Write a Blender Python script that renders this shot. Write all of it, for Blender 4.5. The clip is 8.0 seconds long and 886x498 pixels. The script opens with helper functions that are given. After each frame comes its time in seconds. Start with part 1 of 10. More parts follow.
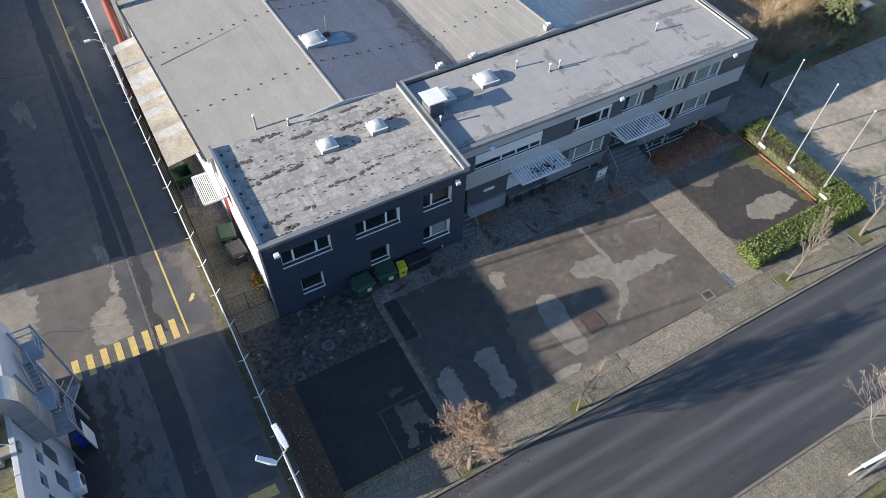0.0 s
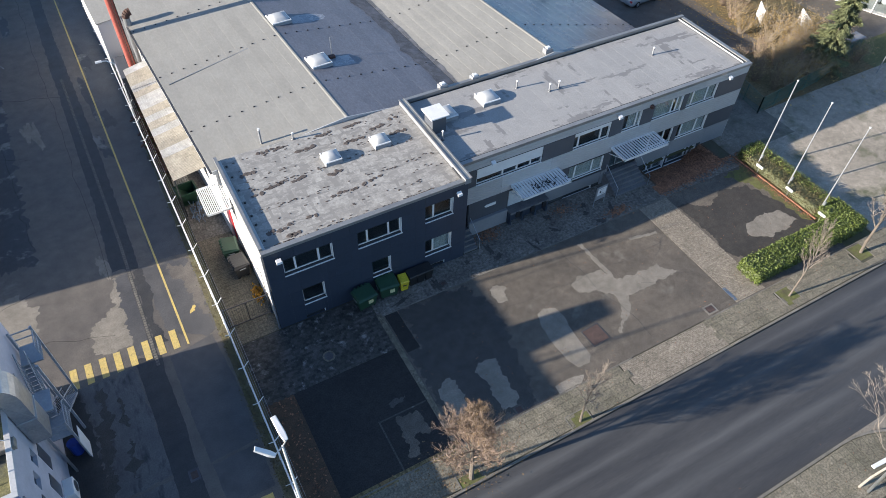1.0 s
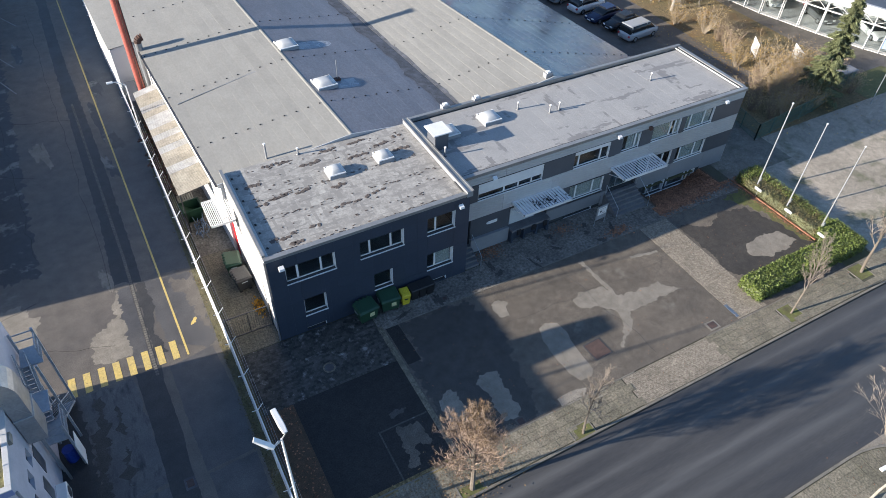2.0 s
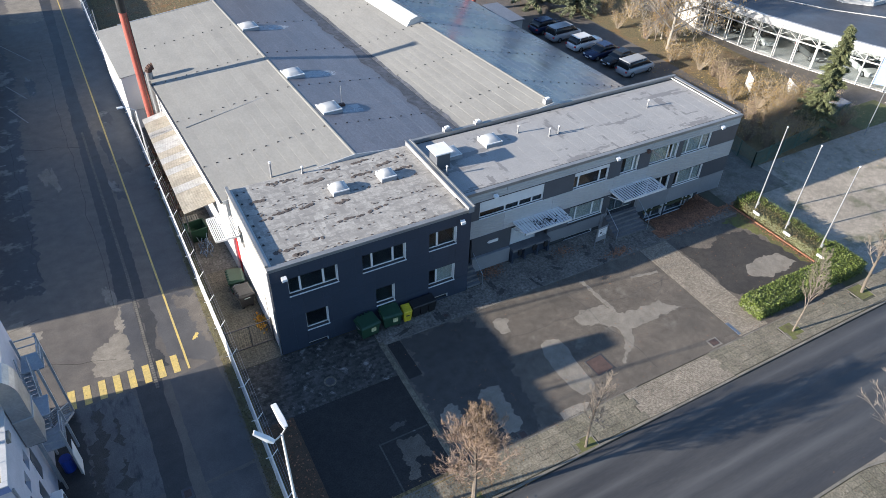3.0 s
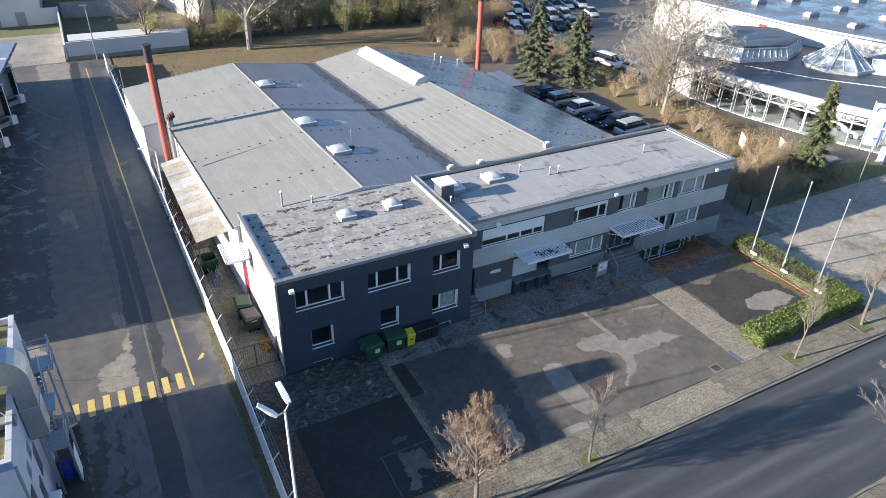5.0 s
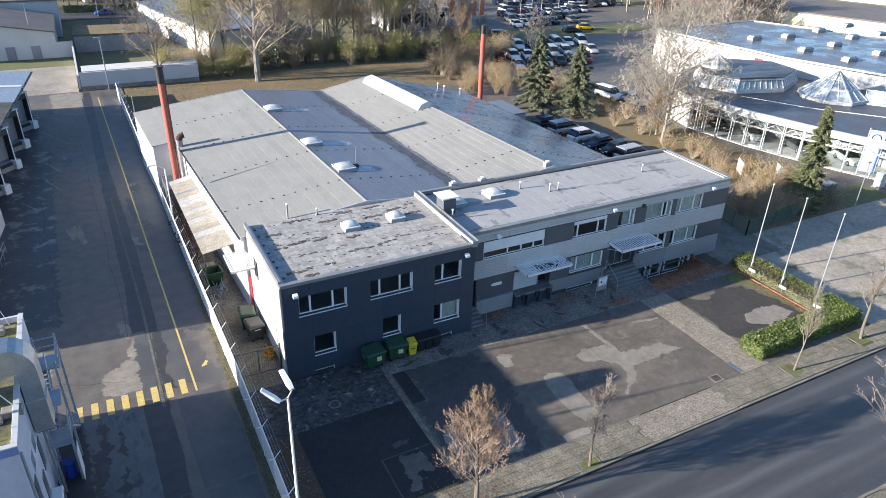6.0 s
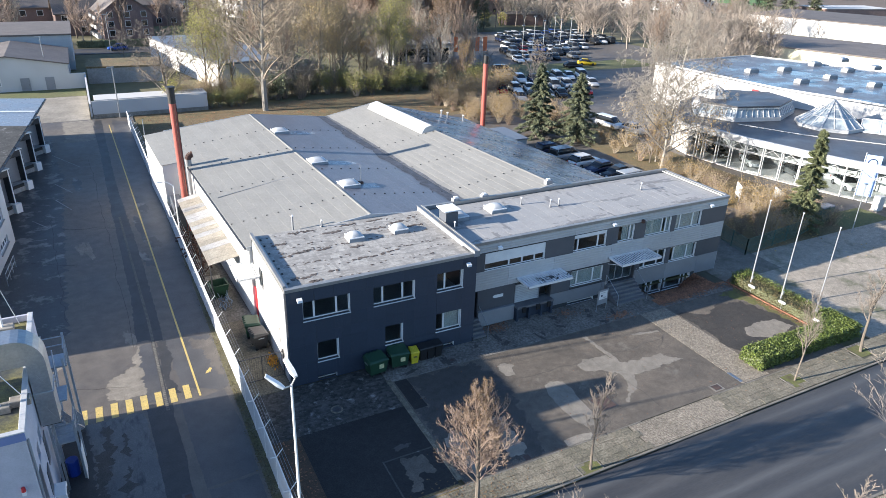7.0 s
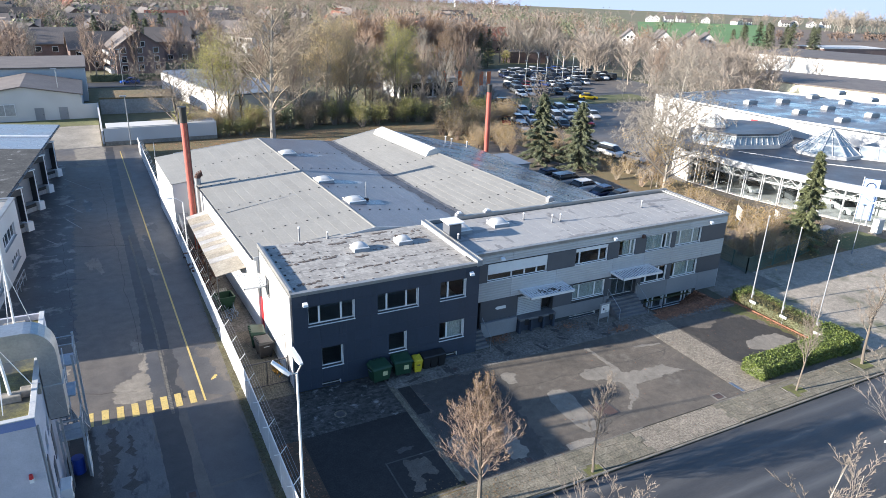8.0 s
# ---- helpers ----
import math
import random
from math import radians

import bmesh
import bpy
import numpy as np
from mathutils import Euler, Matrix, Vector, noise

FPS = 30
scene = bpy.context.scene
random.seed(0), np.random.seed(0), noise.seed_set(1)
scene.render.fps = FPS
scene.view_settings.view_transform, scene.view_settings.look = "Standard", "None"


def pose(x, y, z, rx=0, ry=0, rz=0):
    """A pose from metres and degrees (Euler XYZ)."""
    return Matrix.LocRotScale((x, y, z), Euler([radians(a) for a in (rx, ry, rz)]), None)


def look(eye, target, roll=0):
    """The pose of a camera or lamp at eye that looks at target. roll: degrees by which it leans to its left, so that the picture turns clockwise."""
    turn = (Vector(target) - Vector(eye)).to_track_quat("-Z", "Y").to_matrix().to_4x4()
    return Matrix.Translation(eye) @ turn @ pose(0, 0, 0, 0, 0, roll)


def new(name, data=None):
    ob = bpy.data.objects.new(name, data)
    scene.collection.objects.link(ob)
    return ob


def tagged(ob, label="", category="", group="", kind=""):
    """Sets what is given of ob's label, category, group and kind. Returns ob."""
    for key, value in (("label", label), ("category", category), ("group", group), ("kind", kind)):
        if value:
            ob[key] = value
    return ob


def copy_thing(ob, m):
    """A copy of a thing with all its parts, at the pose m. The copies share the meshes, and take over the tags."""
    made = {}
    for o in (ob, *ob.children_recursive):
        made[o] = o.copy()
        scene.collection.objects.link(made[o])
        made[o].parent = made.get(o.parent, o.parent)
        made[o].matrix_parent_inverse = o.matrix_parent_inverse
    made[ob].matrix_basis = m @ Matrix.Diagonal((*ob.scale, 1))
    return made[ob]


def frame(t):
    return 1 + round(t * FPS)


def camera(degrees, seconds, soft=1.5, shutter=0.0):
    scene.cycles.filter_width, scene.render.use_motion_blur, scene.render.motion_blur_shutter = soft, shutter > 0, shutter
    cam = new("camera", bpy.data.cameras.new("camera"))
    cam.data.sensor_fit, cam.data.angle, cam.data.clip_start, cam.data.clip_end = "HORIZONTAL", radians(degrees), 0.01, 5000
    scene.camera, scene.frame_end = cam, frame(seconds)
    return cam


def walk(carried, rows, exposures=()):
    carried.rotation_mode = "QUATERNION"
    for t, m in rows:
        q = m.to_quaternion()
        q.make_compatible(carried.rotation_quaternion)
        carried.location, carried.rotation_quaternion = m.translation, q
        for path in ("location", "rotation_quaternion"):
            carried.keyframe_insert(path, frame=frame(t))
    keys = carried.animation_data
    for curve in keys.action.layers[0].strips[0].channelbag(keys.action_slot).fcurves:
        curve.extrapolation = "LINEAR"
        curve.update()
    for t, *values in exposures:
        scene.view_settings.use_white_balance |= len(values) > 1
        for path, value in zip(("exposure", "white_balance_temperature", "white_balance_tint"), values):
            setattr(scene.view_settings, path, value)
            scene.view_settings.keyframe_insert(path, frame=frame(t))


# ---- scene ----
import collections

from mathutils import geometry

cam = camera(66.7, 8.0, soft=0.7)
PATH = [
    (0, (-2.742, -23.913, 35.896), (-2.114, -22.862, 34.315), 2.1),
    (0.5, (-3.241, -24.745, 35.223), (-2.586, -23.643, 33.688), 2.1),
    (1, (-3.689, -25.591, 34.494), (-3.01, -24.438, 33.008), 2.0),
    (1.5, (-4.139, -26.376, 33.775), (-3.436, -25.175, 32.339), 2.1),
    (3, (-5.365, -28.693, 31.701), (-4.599, -27.354, 30.428), 2.0),
    (3.5, (-5.757, -29.487, 30.996), (-4.972, -28.104, 29.783), 2.0),
    (4, (-6.146, -30.304, 30.274), (-5.348, -28.881, 29.117), 2.0),
    (4.5, (-6.499, -31.115, 29.56), (-5.689, -29.657, 28.456), 1.9),
    (6, (-7.541, -33.477, 27.469), (-6.702, -31.927, 26.524), 1.9),
    (6.5, (-7.839, -34.192, 26.797), (-6.993, -32.615, 25.903), 1.9),
    (7, (-8.152, -34.93, 26.061), (-7.301, -33.328, 25.22), 1.9),
    (7.5, (-8.485, -35.661, 25.315), (-7.629, -34.034, 24.528), 1.9),
    (8, (-8.77, -36.349, 24.561), (-7.912, -34.699, 23.826), 1.9),
]
walk(cam, [(t, look(eye, target, roll)) for t, eye, target, roll in PATH], [(0, 1.45, 5880, 11), (8, 1.73, 5720, 11)])

# ---- world, sun and sky ----
SUN_EL, SUN_AZ = 16.0, 8.0          # elevation; the shadows run along +x, this many degrees towards -y
world = bpy.data.worlds.new("sky")
scene.world = world
world.use_nodes = True
wn = world.node_tree.nodes
sky = wn.new("ShaderNodeTexSky")
sky.sky_type, sky.sun_disc = "NISHITA", False
sky.sun_elevation, sky.sun_rotation = radians(SUN_EL), radians(270 + SUN_AZ)
sky.air_density, sky.dust_density, sky.ozone_density = 1.0, 0.5, 2.6
wn["Background"].inputs["Strength"].default_value = 0.086
world.node_tree.links.new(sky.outputs[0], wn["Background"].inputs["Color"])

sun = new("sun", bpy.data.lights.new("sun", "SUN"))
sun.data.energy, sun.data.angle, sun.data.color = 5.0, radians(0.55), (1.0, 0.855, 0.655)
ca, sa, ce, se = (math.cos(radians(SUN_AZ)), math.sin(radians(SUN_AZ)), math.cos(radians(SUN_EL)), math.sin(radians(SUN_EL)))
sun.matrix_world = look((-60 * ca * ce, 60 * sa * ce, 60 * se), (0, 0, 0))

# ---- materials ----


def mat(name, a, b=None, rough=0.8, rough2=None, metal=0.0, big=0.25, fine=12.0, bump=0.25, dist=0.01, mix=0.5, stretch=(1, 1, 1),
        spots=None, spot_scale=1.0, spot_at=0.6, spot_soft=0.05, spot_stretch=None, block=None, wave=None, wave_depth=0.02, rnd=0.0, island=0.0, spec=0.5, grain=0.25, mid=0.0, mid_scale=2.2, worn_lit_bands=(), thin=0.0):
    """A surface with large stains from a to b, fine grain, an optional second colour in ragged spots, and relief."""
    b = b or tuple(c * 0.7 for c in a)
    m = bpy.data.materials.new(name)
    m.use_nodes = True
    nt = m.node_tree
    N, L = nt.nodes, nt.links
    bs = N["Principled BSDF"]
    geo = N.new("ShaderNodeNewGeometry")
    vm = N.new("ShaderNodeVectorMath")
    vm.operation = "MULTIPLY"
    vm.inputs[1].default_value = stretch
    L.new(geo.outputs["Position"], vm.inputs[0])

    def noise_tex(scale, detail, src=vm.outputs[0], rough_=0.6):
        n = N.new("ShaderNodeTexNoise")
        n.inputs["Scale"].default_value, n.inputs["Detail"].default_value, n.inputs["Roughness"].default_value = scale, detail, rough_
        L.new(src, n.inputs["Vector"])
        return n.outputs["Fac"]

    def ramp(src, lo, hi):
        r = N.new("ShaderNodeMapRange")
        r.inputs["From Min"].default_value, r.inputs["From Max"].default_value = lo, hi
        L.new(src, r.inputs["Value"])
        return r.outputs[0]

    def blend(fac, c1, c2, kind="MIX"):
        x = N.new("ShaderNodeMix")
        x.data_type, x.blend_type = "RGBA", kind
        for sock, v in ((x.inputs["Factor"], fac), (x.inputs["A"], c1), (x.inputs["B"], c2)):
            if isinstance(v, (int, float)):
                sock.default_value = v
            elif isinstance(v, tuple):
                sock.default_value = (*v, 1)
            else:
                L.new(v, sock)
        return x.outputs["Result"]

    large = ramp(noise_tex(big, 5), 0.5 - mix * 0.4, 0.5 + mix * 0.4)
    small = noise_tex(fine, 4)
    col = blend(large, a, b)
    g = N.new("ShaderNodeMapRange")
    g.inputs["To Min"].default_value, g.inputs["To Max"].default_value = 1 - grain, 1 + grain
    g.inputs["From Min"].default_value, g.inputs["From Max"].default_value = 0.25, 0.75
    L.new(small, g.inputs["Value"])
    col = blend(1.0, col, g.outputs[0], "MULTIPLY")
    if mid:
        g2 = N.new("ShaderNodeMapRange")
        g2.inputs["To Min"].default_value, g2.inputs["To Max"].default_value = 1 - mid, 1 + mid
        g2.inputs["From Min"].default_value, g2.inputs["From Max"].default_value = 0.3, 0.7
        L.new(noise_tex(mid_scale, 6, rough_=0.7), g2.inputs["Value"])
        col = blend(1.0, col, g2.outputs[0], "MULTIPLY")
    for y_mid, half, shade in worn_lit_bands:
        # pale bands along the street: wheel wear and sunlit gaps between shadows, as colour
        sp = N.new("ShaderNodeSeparateXYZ")
        L.new(geo.outputs["Position"], sp.inputs[0])
        off, ab, mul = N.new("ShaderNodeMath"), N.new("ShaderNodeMath"), N.new("ShaderNodeMath")
        off.operation, off.inputs[1].default_value = "SUBTRACT", y_mid
        ab.operation, mul.operation = "ABSOLUTE", "MULTIPLY"
        L.new(sp.outputs[1], off.inputs[0]), L.new(off.outputs[0], ab.inputs[0])
        fade = ramp(ab.outputs[0], half, 0.0)
        L.new(fade, mul.inputs[0]), L.new(ramp(noise_tex(0.9, 5), 0.3, 0.62), mul.inputs[1])
        col = blend(mul.outputs[0], col, tuple(shade for _ in range(3)))
    spot_mask = None
    if spots:
        src = vm.outputs[0]
        if spot_stretch:
            v2 = N.new("ShaderNodeVectorMath")
            v2.operation = "MULTIPLY"
            v2.inputs[1].default_value = spot_stretch
            L.new(geo.outputs["Position"], v2.inputs[0])
            src = v2.outputs[0]
        if block:
            # squared-off blotches: the place is snapped to a coarse grid before the noise is read
            wob = N.new("ShaderNodeTexNoise")
            wob.inputs["Scale"].default_value, wob.inputs["Detail"].default_value = 1.7, 3
            L.new(geo.outputs["Position"], wob.inputs["Vector"])
            ad, sn_ = N.new("ShaderNodeVectorMath"), N.new("ShaderNodeVectorMath")
            ad.operation, sn_.operation = "MULTIPLY_ADD", "SNAP"
            ad.inputs[1].default_value, sn_.inputs[1].default_value = (0.35, 0.35, 0), block
            L.new(wob.outputs["Color"], ad.inputs[0]), L.new(geo.outputs["Position"], ad.inputs[2])
            L.new(ad.outputs[0], sn_.inputs[0])
            masks = []
            for stretch_ in ((0.42, 1.9, 1), (1.9, 0.42, 1)):
                v3 = N.new("ShaderNodeVectorMath")
                v3.operation = "MULTIPLY"
                v3.inputs[1].default_value = stretch_
                L.new(sn_.outputs[0], v3.inputs[0])
                masks.append(ramp(noise_tex(spot_scale, 5, v3.outputs[0], 0.65), spot_at - spot_soft, spot_at + spot_soft))
            mx = N.new("ShaderNodeMath")
            mx.operation = "MAXIMUM"
            L.new(masks[0], mx.inputs[0]), L.new(masks[1], mx.inputs[1])
            spot_mask = mx.outputs[0]
        spot_mask = spot_mask or ramp(noise_tex(spot_scale, 6, src, 0.65), spot_at - spot_soft, spot_at + spot_soft)
        col = blend(spot_mask, col, spots)
    if rnd or island:
        src = geo.outputs["Random Per Island"] if island else N.new("ShaderNodeObjectInfo").outputs["Random"]
        amt = island or rnd
        r = N.new("ShaderNodeMapRange")
        r.inputs["To Min"].default_value, r.inputs["To Max"].default_value = 1 - amt, 1 + amt
        L.new(src, r.inputs["Value"])
        col = blend(1.0, col, r.outputs[0], "MULTIPLY")
    L.new(col, bs.inputs["Base Color"])
    bs.inputs["Metallic"].default_value = metal
    bs.inputs["Specular IOR Level"].default_value = spec
    rr = N.new("ShaderNodeMapRange")
    rr.inputs["To Min"].default_value, rr.inputs["To Max"].default_value = rough, rough if rough2 is None else rough2
    L.new(large, rr.inputs["Value"])
    L.new(rr.outputs[0], bs.inputs["Roughness"])
    height = small
    if wave:
        sep = N.new("ShaderNodeSeparateXYZ")
        L.new(geo.outputs["Position"], sep.inputs[0])
        mul = N.new("ShaderNodeMath")
        mul.operation = "MULTIPLY"
        mul.inputs[1].default_value = 2 * math.pi / wave[1]
        L.new(sep.outputs[wave[0]], mul.inputs[0])
        sn = N.new("ShaderNodeMath")
        sn.operation = "SINE"
        L.new(mul.outputs[0], sn.inputs[0])
        height = sn.outputs[0]
        dist = wave_depth
    if bump:
        bp = N.new("ShaderNodeBump")
        bp.inputs["Strength"].default_value, bp.inputs["Distance"].default_value = bump, dist
        L.new(height, bp.inputs["Height"])
        L.new(bp.outputs[0], bs.inputs["Normal"])
    if thin:
        tl, mx = N.new("ShaderNodeBsdfTranslucent"), N.new("ShaderNodeMixShader")
        mx.inputs[0].default_value = thin
        L.new(bs.inputs["Base Color"].links[0].from_socket, tl.inputs["Color"])
        end = bs.outputs[0].links[0].to_socket
        L.new(bs.outputs[0], mx.inputs[1])
        L.new(tl.outputs[0], mx.inputs[2])
        L.new(mx.outputs[0], end)
    return m


def glass_mat(name, tint=(0.75, 0.8, 0.82), gloss=1.0):
    m = bpy.data.materials.new(name)
    m.use_nodes = True
    N, L = m.node_tree.nodes, m.node_tree.links
    N.remove(N["Principled BSDF"])
    tr, gl, mx, fr = N.new("ShaderNodeBsdfTransparent"), N.new("ShaderNodeBsdfGlossy"), N.new("ShaderNodeMixShader"), N.new("ShaderNodeLayerWeight")
    tr.inputs[0].default_value = (*tint, 1)
    gl.inputs["Roughness"].default_value, gl.inputs["Color"].default_value = 0.02, (gloss, gloss, gloss, 1)
    pw, ad = N.new("ShaderNodeMath"), N.new("ShaderNodeMath")
    pw.operation, pw.inputs[1].default_value = "POWER", 4.0
    ad.operation, ad.inputs[1].default_value, ad.inputs[2].default_value = "MULTIPLY_ADD", 0.8, 0.035
    fr.inputs["Blend"].default_value = 0.5
    L.new(fr.outputs["Facing"], pw.inputs[0]), L.new(pw.outputs[0], ad.inputs[0]), L.new(ad.outputs[0], mx.inputs[0]), L.new(tr.outputs[0], mx.inputs[1]), L.new(gl.outputs[0], mx.inputs[2])
    L.new(mx.outputs[0], N["Material Output"].inputs["Surface"])
    return m


M = {}
M["ground"] = mat("field_earth", (0.10, 0.11, 0.045), (0.15, 0.12, 0.07), 0.95, big=0.012, fine=0.6, bump=0.3, dist=0.05)
# long streaks along x paint tree shadows and damp into the road colour
M["asphalt_road"] = mat("road_asphalt", (0.066, 0.065, 0.065), (0.036, 0.036, 0.038), 0.65, 0.45, big=0.62, fine=18, stretch=(0.12, 1.3, 1), grain=0.22, mix=0.55, dist=0.006, mid=0.12, mid_scale=1.3, worn_lit_bands=((-18.3, 0.5, 0.105), (-19.6, 0.55, 0.09), (-16.4, 0.35, 0.10), (-15.0, 0.4, 0.09)))
M["asphalt_yard"] = mat("yard_asphalt", (0.136, 0.120, 0.103), (0.086, 0.077, 0.069), 0.8, 0.5, big=0.13, fine=17, spots=(0.15, 0.14, 0.125), spot_scale=0.30, spot_at=0.66, spot_soft=0.03, grain=0.32, mid=0.24, mid_scale=1.1)
M["asphalt_lot"] = mat("lot_asphalt", (0.136, 0.116, 0.094), (0.080, 0.070, 0.058), 0.9, 0.8, big=0.3, fine=17, grain=0.65, spots=(0.165, 0.152, 0.13), spot_scale=0.5, spot_at=0.67, spot_soft=0.06, mid=0.28, mid_scale=2.0)
M["asphalt_newer"] = mat("newer_dark_asphalt", (0.060, 0.055, 0.049), (0.040, 0.037, 0.034), 0.85, 0.65, big=0.5, fine=14, grain=0.5, spec=0.3, mid=0.25)
M["asphalt_damp"] = mat("damp_asphalt", (0.036, 0.034, 0.032), (0.022, 0.021, 0.021), 0.85, 0.65, big=0.5, fine=12, grain=0.5, spec=0.3, mid=0.25)
M["asphalt_pale"] = mat("pale_patch_asphalt", (0.235, 0.212, 0.178), (0.165, 0.150, 0.126), 0.9, big=0.8, fine=16, grain=0.3, mid=0.18)
M["paver"] = mat("concrete_pavers", (0.190, 0.168, 0.128), (0.122, 0.113, 0.082), 0.9, big=0.5, fine=9, rnd=0.12, grain=0.6, mid=0.25)
M["paver_drive"] = mat("driveway_pavers", (0.27, 0.235, 0.185), (0.20, 0.174, 0.137), 0.9, big=0.6, fine=9, island=0.12, rnd=0.1, grain=0.6, mid=0.22)
M["paver_moss"] = mat("mossy_dark_pavers", (0.082, 0.077, 0.070), (0.034, 0.034, 0.031), 0.85, big=0.7, fine=5, island=0.45, rnd=0.3, grain=0.4, spots=(0.20, 0.195, 0.185), spot_scale=1.3, spot_at=0.62)
M["paver_path"] = mat("worn_path_pavers", (0.205, 0.186, 0.162), (0.105, 0.097, 0.086), 0.9, big=0.55, fine=6, island=0.14, grain=0.6, mid=0.42)
M["joint"] = mat("joint_soil", (0.075, 0.07, 0.052), (0.055, 0.057, 0.034), 0.95, big=1.5, fine=20)
M["kerb"] = mat("kerb_stone", (0.19, 0.175, 0.15), (0.12, 0.112, 0.095), 0.9, big=1, fine=15, rnd=0.15)
M["moss_green"] = mat("mossy_soil", (0.13, 0.145, 0.035), (0.085, 0.075, 0.042), 0.95, big=2.0, fine=16, grain=0.4, mid=0.3)
M["gravel"] = mat("gravel_yard", (0.36, 0.315, 0.255), (0.23, 0.205, 0.165), 0.95, big=0.18, fine=12, grain=0.5, spots=(0.075, 0.085, 0.04), spot_scale=0.25, spot_at=0.62, spot_soft=0.08, mid=0.3)
M["grass"] = mat("autumn_grass", (0.12, 0.105, 0.047), (0.175, 0.125, 0.068), 0.95, big=0.12, fine=7, grain=0.9, bump=0.6, dist=0.05, spots=(0.20, 0.115, 0.045), spot_scale=0.5, spot_at=0.6, spot_soft=0.08, mid=0.3)
M["leaf_litter"] = mat("leaf_litter", (0.115, 0.072, 0.045), (0.06, 0.045, 0.03), 0.9, big=2.5, fine=16, grain=0.5, bump=0.8, dist=0.03)
M["yellow"] = mat("worn_yellow_marking", (0.58, 0.43, 0.12), (0.42, 0.33, 0.14), 0.7, big=1.2, fine=9, spots=(0.10, 0.09, 0.07), spot_scale=3.0, spot_at=0.68)
M["white_line"] = mat("worn_white_marking", (0.32, 0.31, 0.29), (0.16, 0.155, 0.15), 0.8, big=1.5, fine=7)
M["render_white"] = mat("white_render", (0.54, 0.535, 0.525), (0.46, 0.455, 0.445), 0.9, big=0.4, fine=20, grain=0.06, bump=0.12, mid=0.05, mid_scale=0.8)
M["white_paint"] = mat("white_painted_metal", (0.74, 0.74, 0.73), (0.64, 0.64, 0.64), 0.45, big=1.2, fine=20, grain=0.05, bump=0.05)
M["panel_dark"] = mat("dark_blue_fibre_cement", (0.036, 0.048, 0.074), (0.031, 0.042, 0.065), 0.5, big=0.5, fine=6, rnd=0.05, grain=0.10, bump=0.06)
M["wall_core"] = mat("dark_masonry", (0.05, 0.052, 0.057), (0.035, 0.037, 0.04), 0.9, big=1)
M["panel_grey"] = mat("grey_corrugated_cladding", (0.46, 0.457, 0.455), (0.405, 0.403, 0.403), 0.42, big=0.6, fine=4, rnd=0.09, wave=(2, 0.2), wave_depth=0.02, bump=0.5, grain=0.06)
M["panel_flat"] = mat("light_grey_panel", (0.245, 0.252, 0.268), (0.205, 0.212, 0.228), 0.42, big=0.6, fine=8, rnd=0.09, grain=0.06, bump=0.05)
M["panel_brown"] = mat("slate_grey_panel", (0.088, 0.094, 0.108), (0.072, 0.078, 0.092), 0.42, big=0.6, fine=8, rnd=0.12, grain=0.06, bump=0.05)
M["trim"] = mat("grey_metal_trim", (0.34, 0.34, 0.33), (0.25, 0.25, 0.25), 0.4, metal=0.5, big=0.7, fine=9, grain=0.1)
M["zinc"] = mat("galvanised_steel", (0.42, 0.44, 0.46), (0.32, 0.34, 0.36), 0.38, 0.5, metal=0.8, big=1.2, fine=8, grain=0.12)
M["steel_dark"] = mat("weathered_steel", (0.12, 0.12, 0.125), (0.07, 0.07, 0.075), 0.5, metal=0.6, big=1.5)
M["black"] = mat("black_plastic", (0.018, 0.018, 0.02), (0.012, 0.012, 0.013), 0.5, big=2)
M["roof_dark_block"] = mat("mossy_bitumen_roof", (0.355, 0.342, 0.315), (0.285, 0.272, 0.252), 0.85, big=0.7, fine=8, grain=0.2, bump=0.4, dist=0.02,
                           spots=(0.235, 0.225, 0.21), spot_scale=1.5, spot_at=0.545, spot_soft=0.03, block=(0.20, 0.10, 1), rnd=0.05, mid=0.20, mid_scale=2.2)
M["roof_moss"] = mat("roof_moss", (0.070, 0.058, 0.053), (0.105, 0.088, 0.079), 0.95, big=2, fine=18, bump=0.8, dist=0.02)
M["roof_grey"] = mat("grey_bitumen_roof", (0.315, 0.308, 0.298), (0.285, 0.280, 0.272), 0.72, 0.6, big=0.35, fine=10, grain=0.15, spots=(0.195, 0.19, 0.188), spot_scale=0.55, spot_at=0.60, spot_soft=0.012, block=(0.22, 0.15, 1), rnd=0.02, mid=0.07, mid_scale=1.2)
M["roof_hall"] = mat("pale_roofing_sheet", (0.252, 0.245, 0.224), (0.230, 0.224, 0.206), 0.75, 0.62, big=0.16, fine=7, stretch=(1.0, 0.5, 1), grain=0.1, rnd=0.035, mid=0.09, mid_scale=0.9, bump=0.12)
# sheets for slopes turned from the sun: shade and sky sheen in the colour
M["roof_dark_bluish"] = mat("dark_roofing_sheet", (0.150, 0.156, 0.180), (0.115, 0.121, 0.142), 0.42, 0.3, big=0.2, fine=8, stretch=(1.0, 0.5, 1), grain=0.22, rnd=0.05, mid=0.10, mid_scale=1.0, bump=0.15)
M["roof_wet_sheen"] = mat("wet_sheen_roofing_sheet", (0.22, 0.235, 0.27), (0.165, 0.178, 0.206), 0.36, 0.16, big=0.45, fine=5, stretch=(0.7, 0.7, 1), grain=0.16, rnd=0.05, bump=0.12)
M["dome"] = mat("milky_skylight_dome", (0.47, 0.48, 0.48), (0.38, 0.39, 0.40), 0.3, big=1.5, grain=0.05, bump=0.0)
M["red"] = mat("rust_red_paint", (0.34, 0.085, 0.062), (0.26, 0.062, 0.048), 0.6, big=0.8, fine=7, grain=0.2)
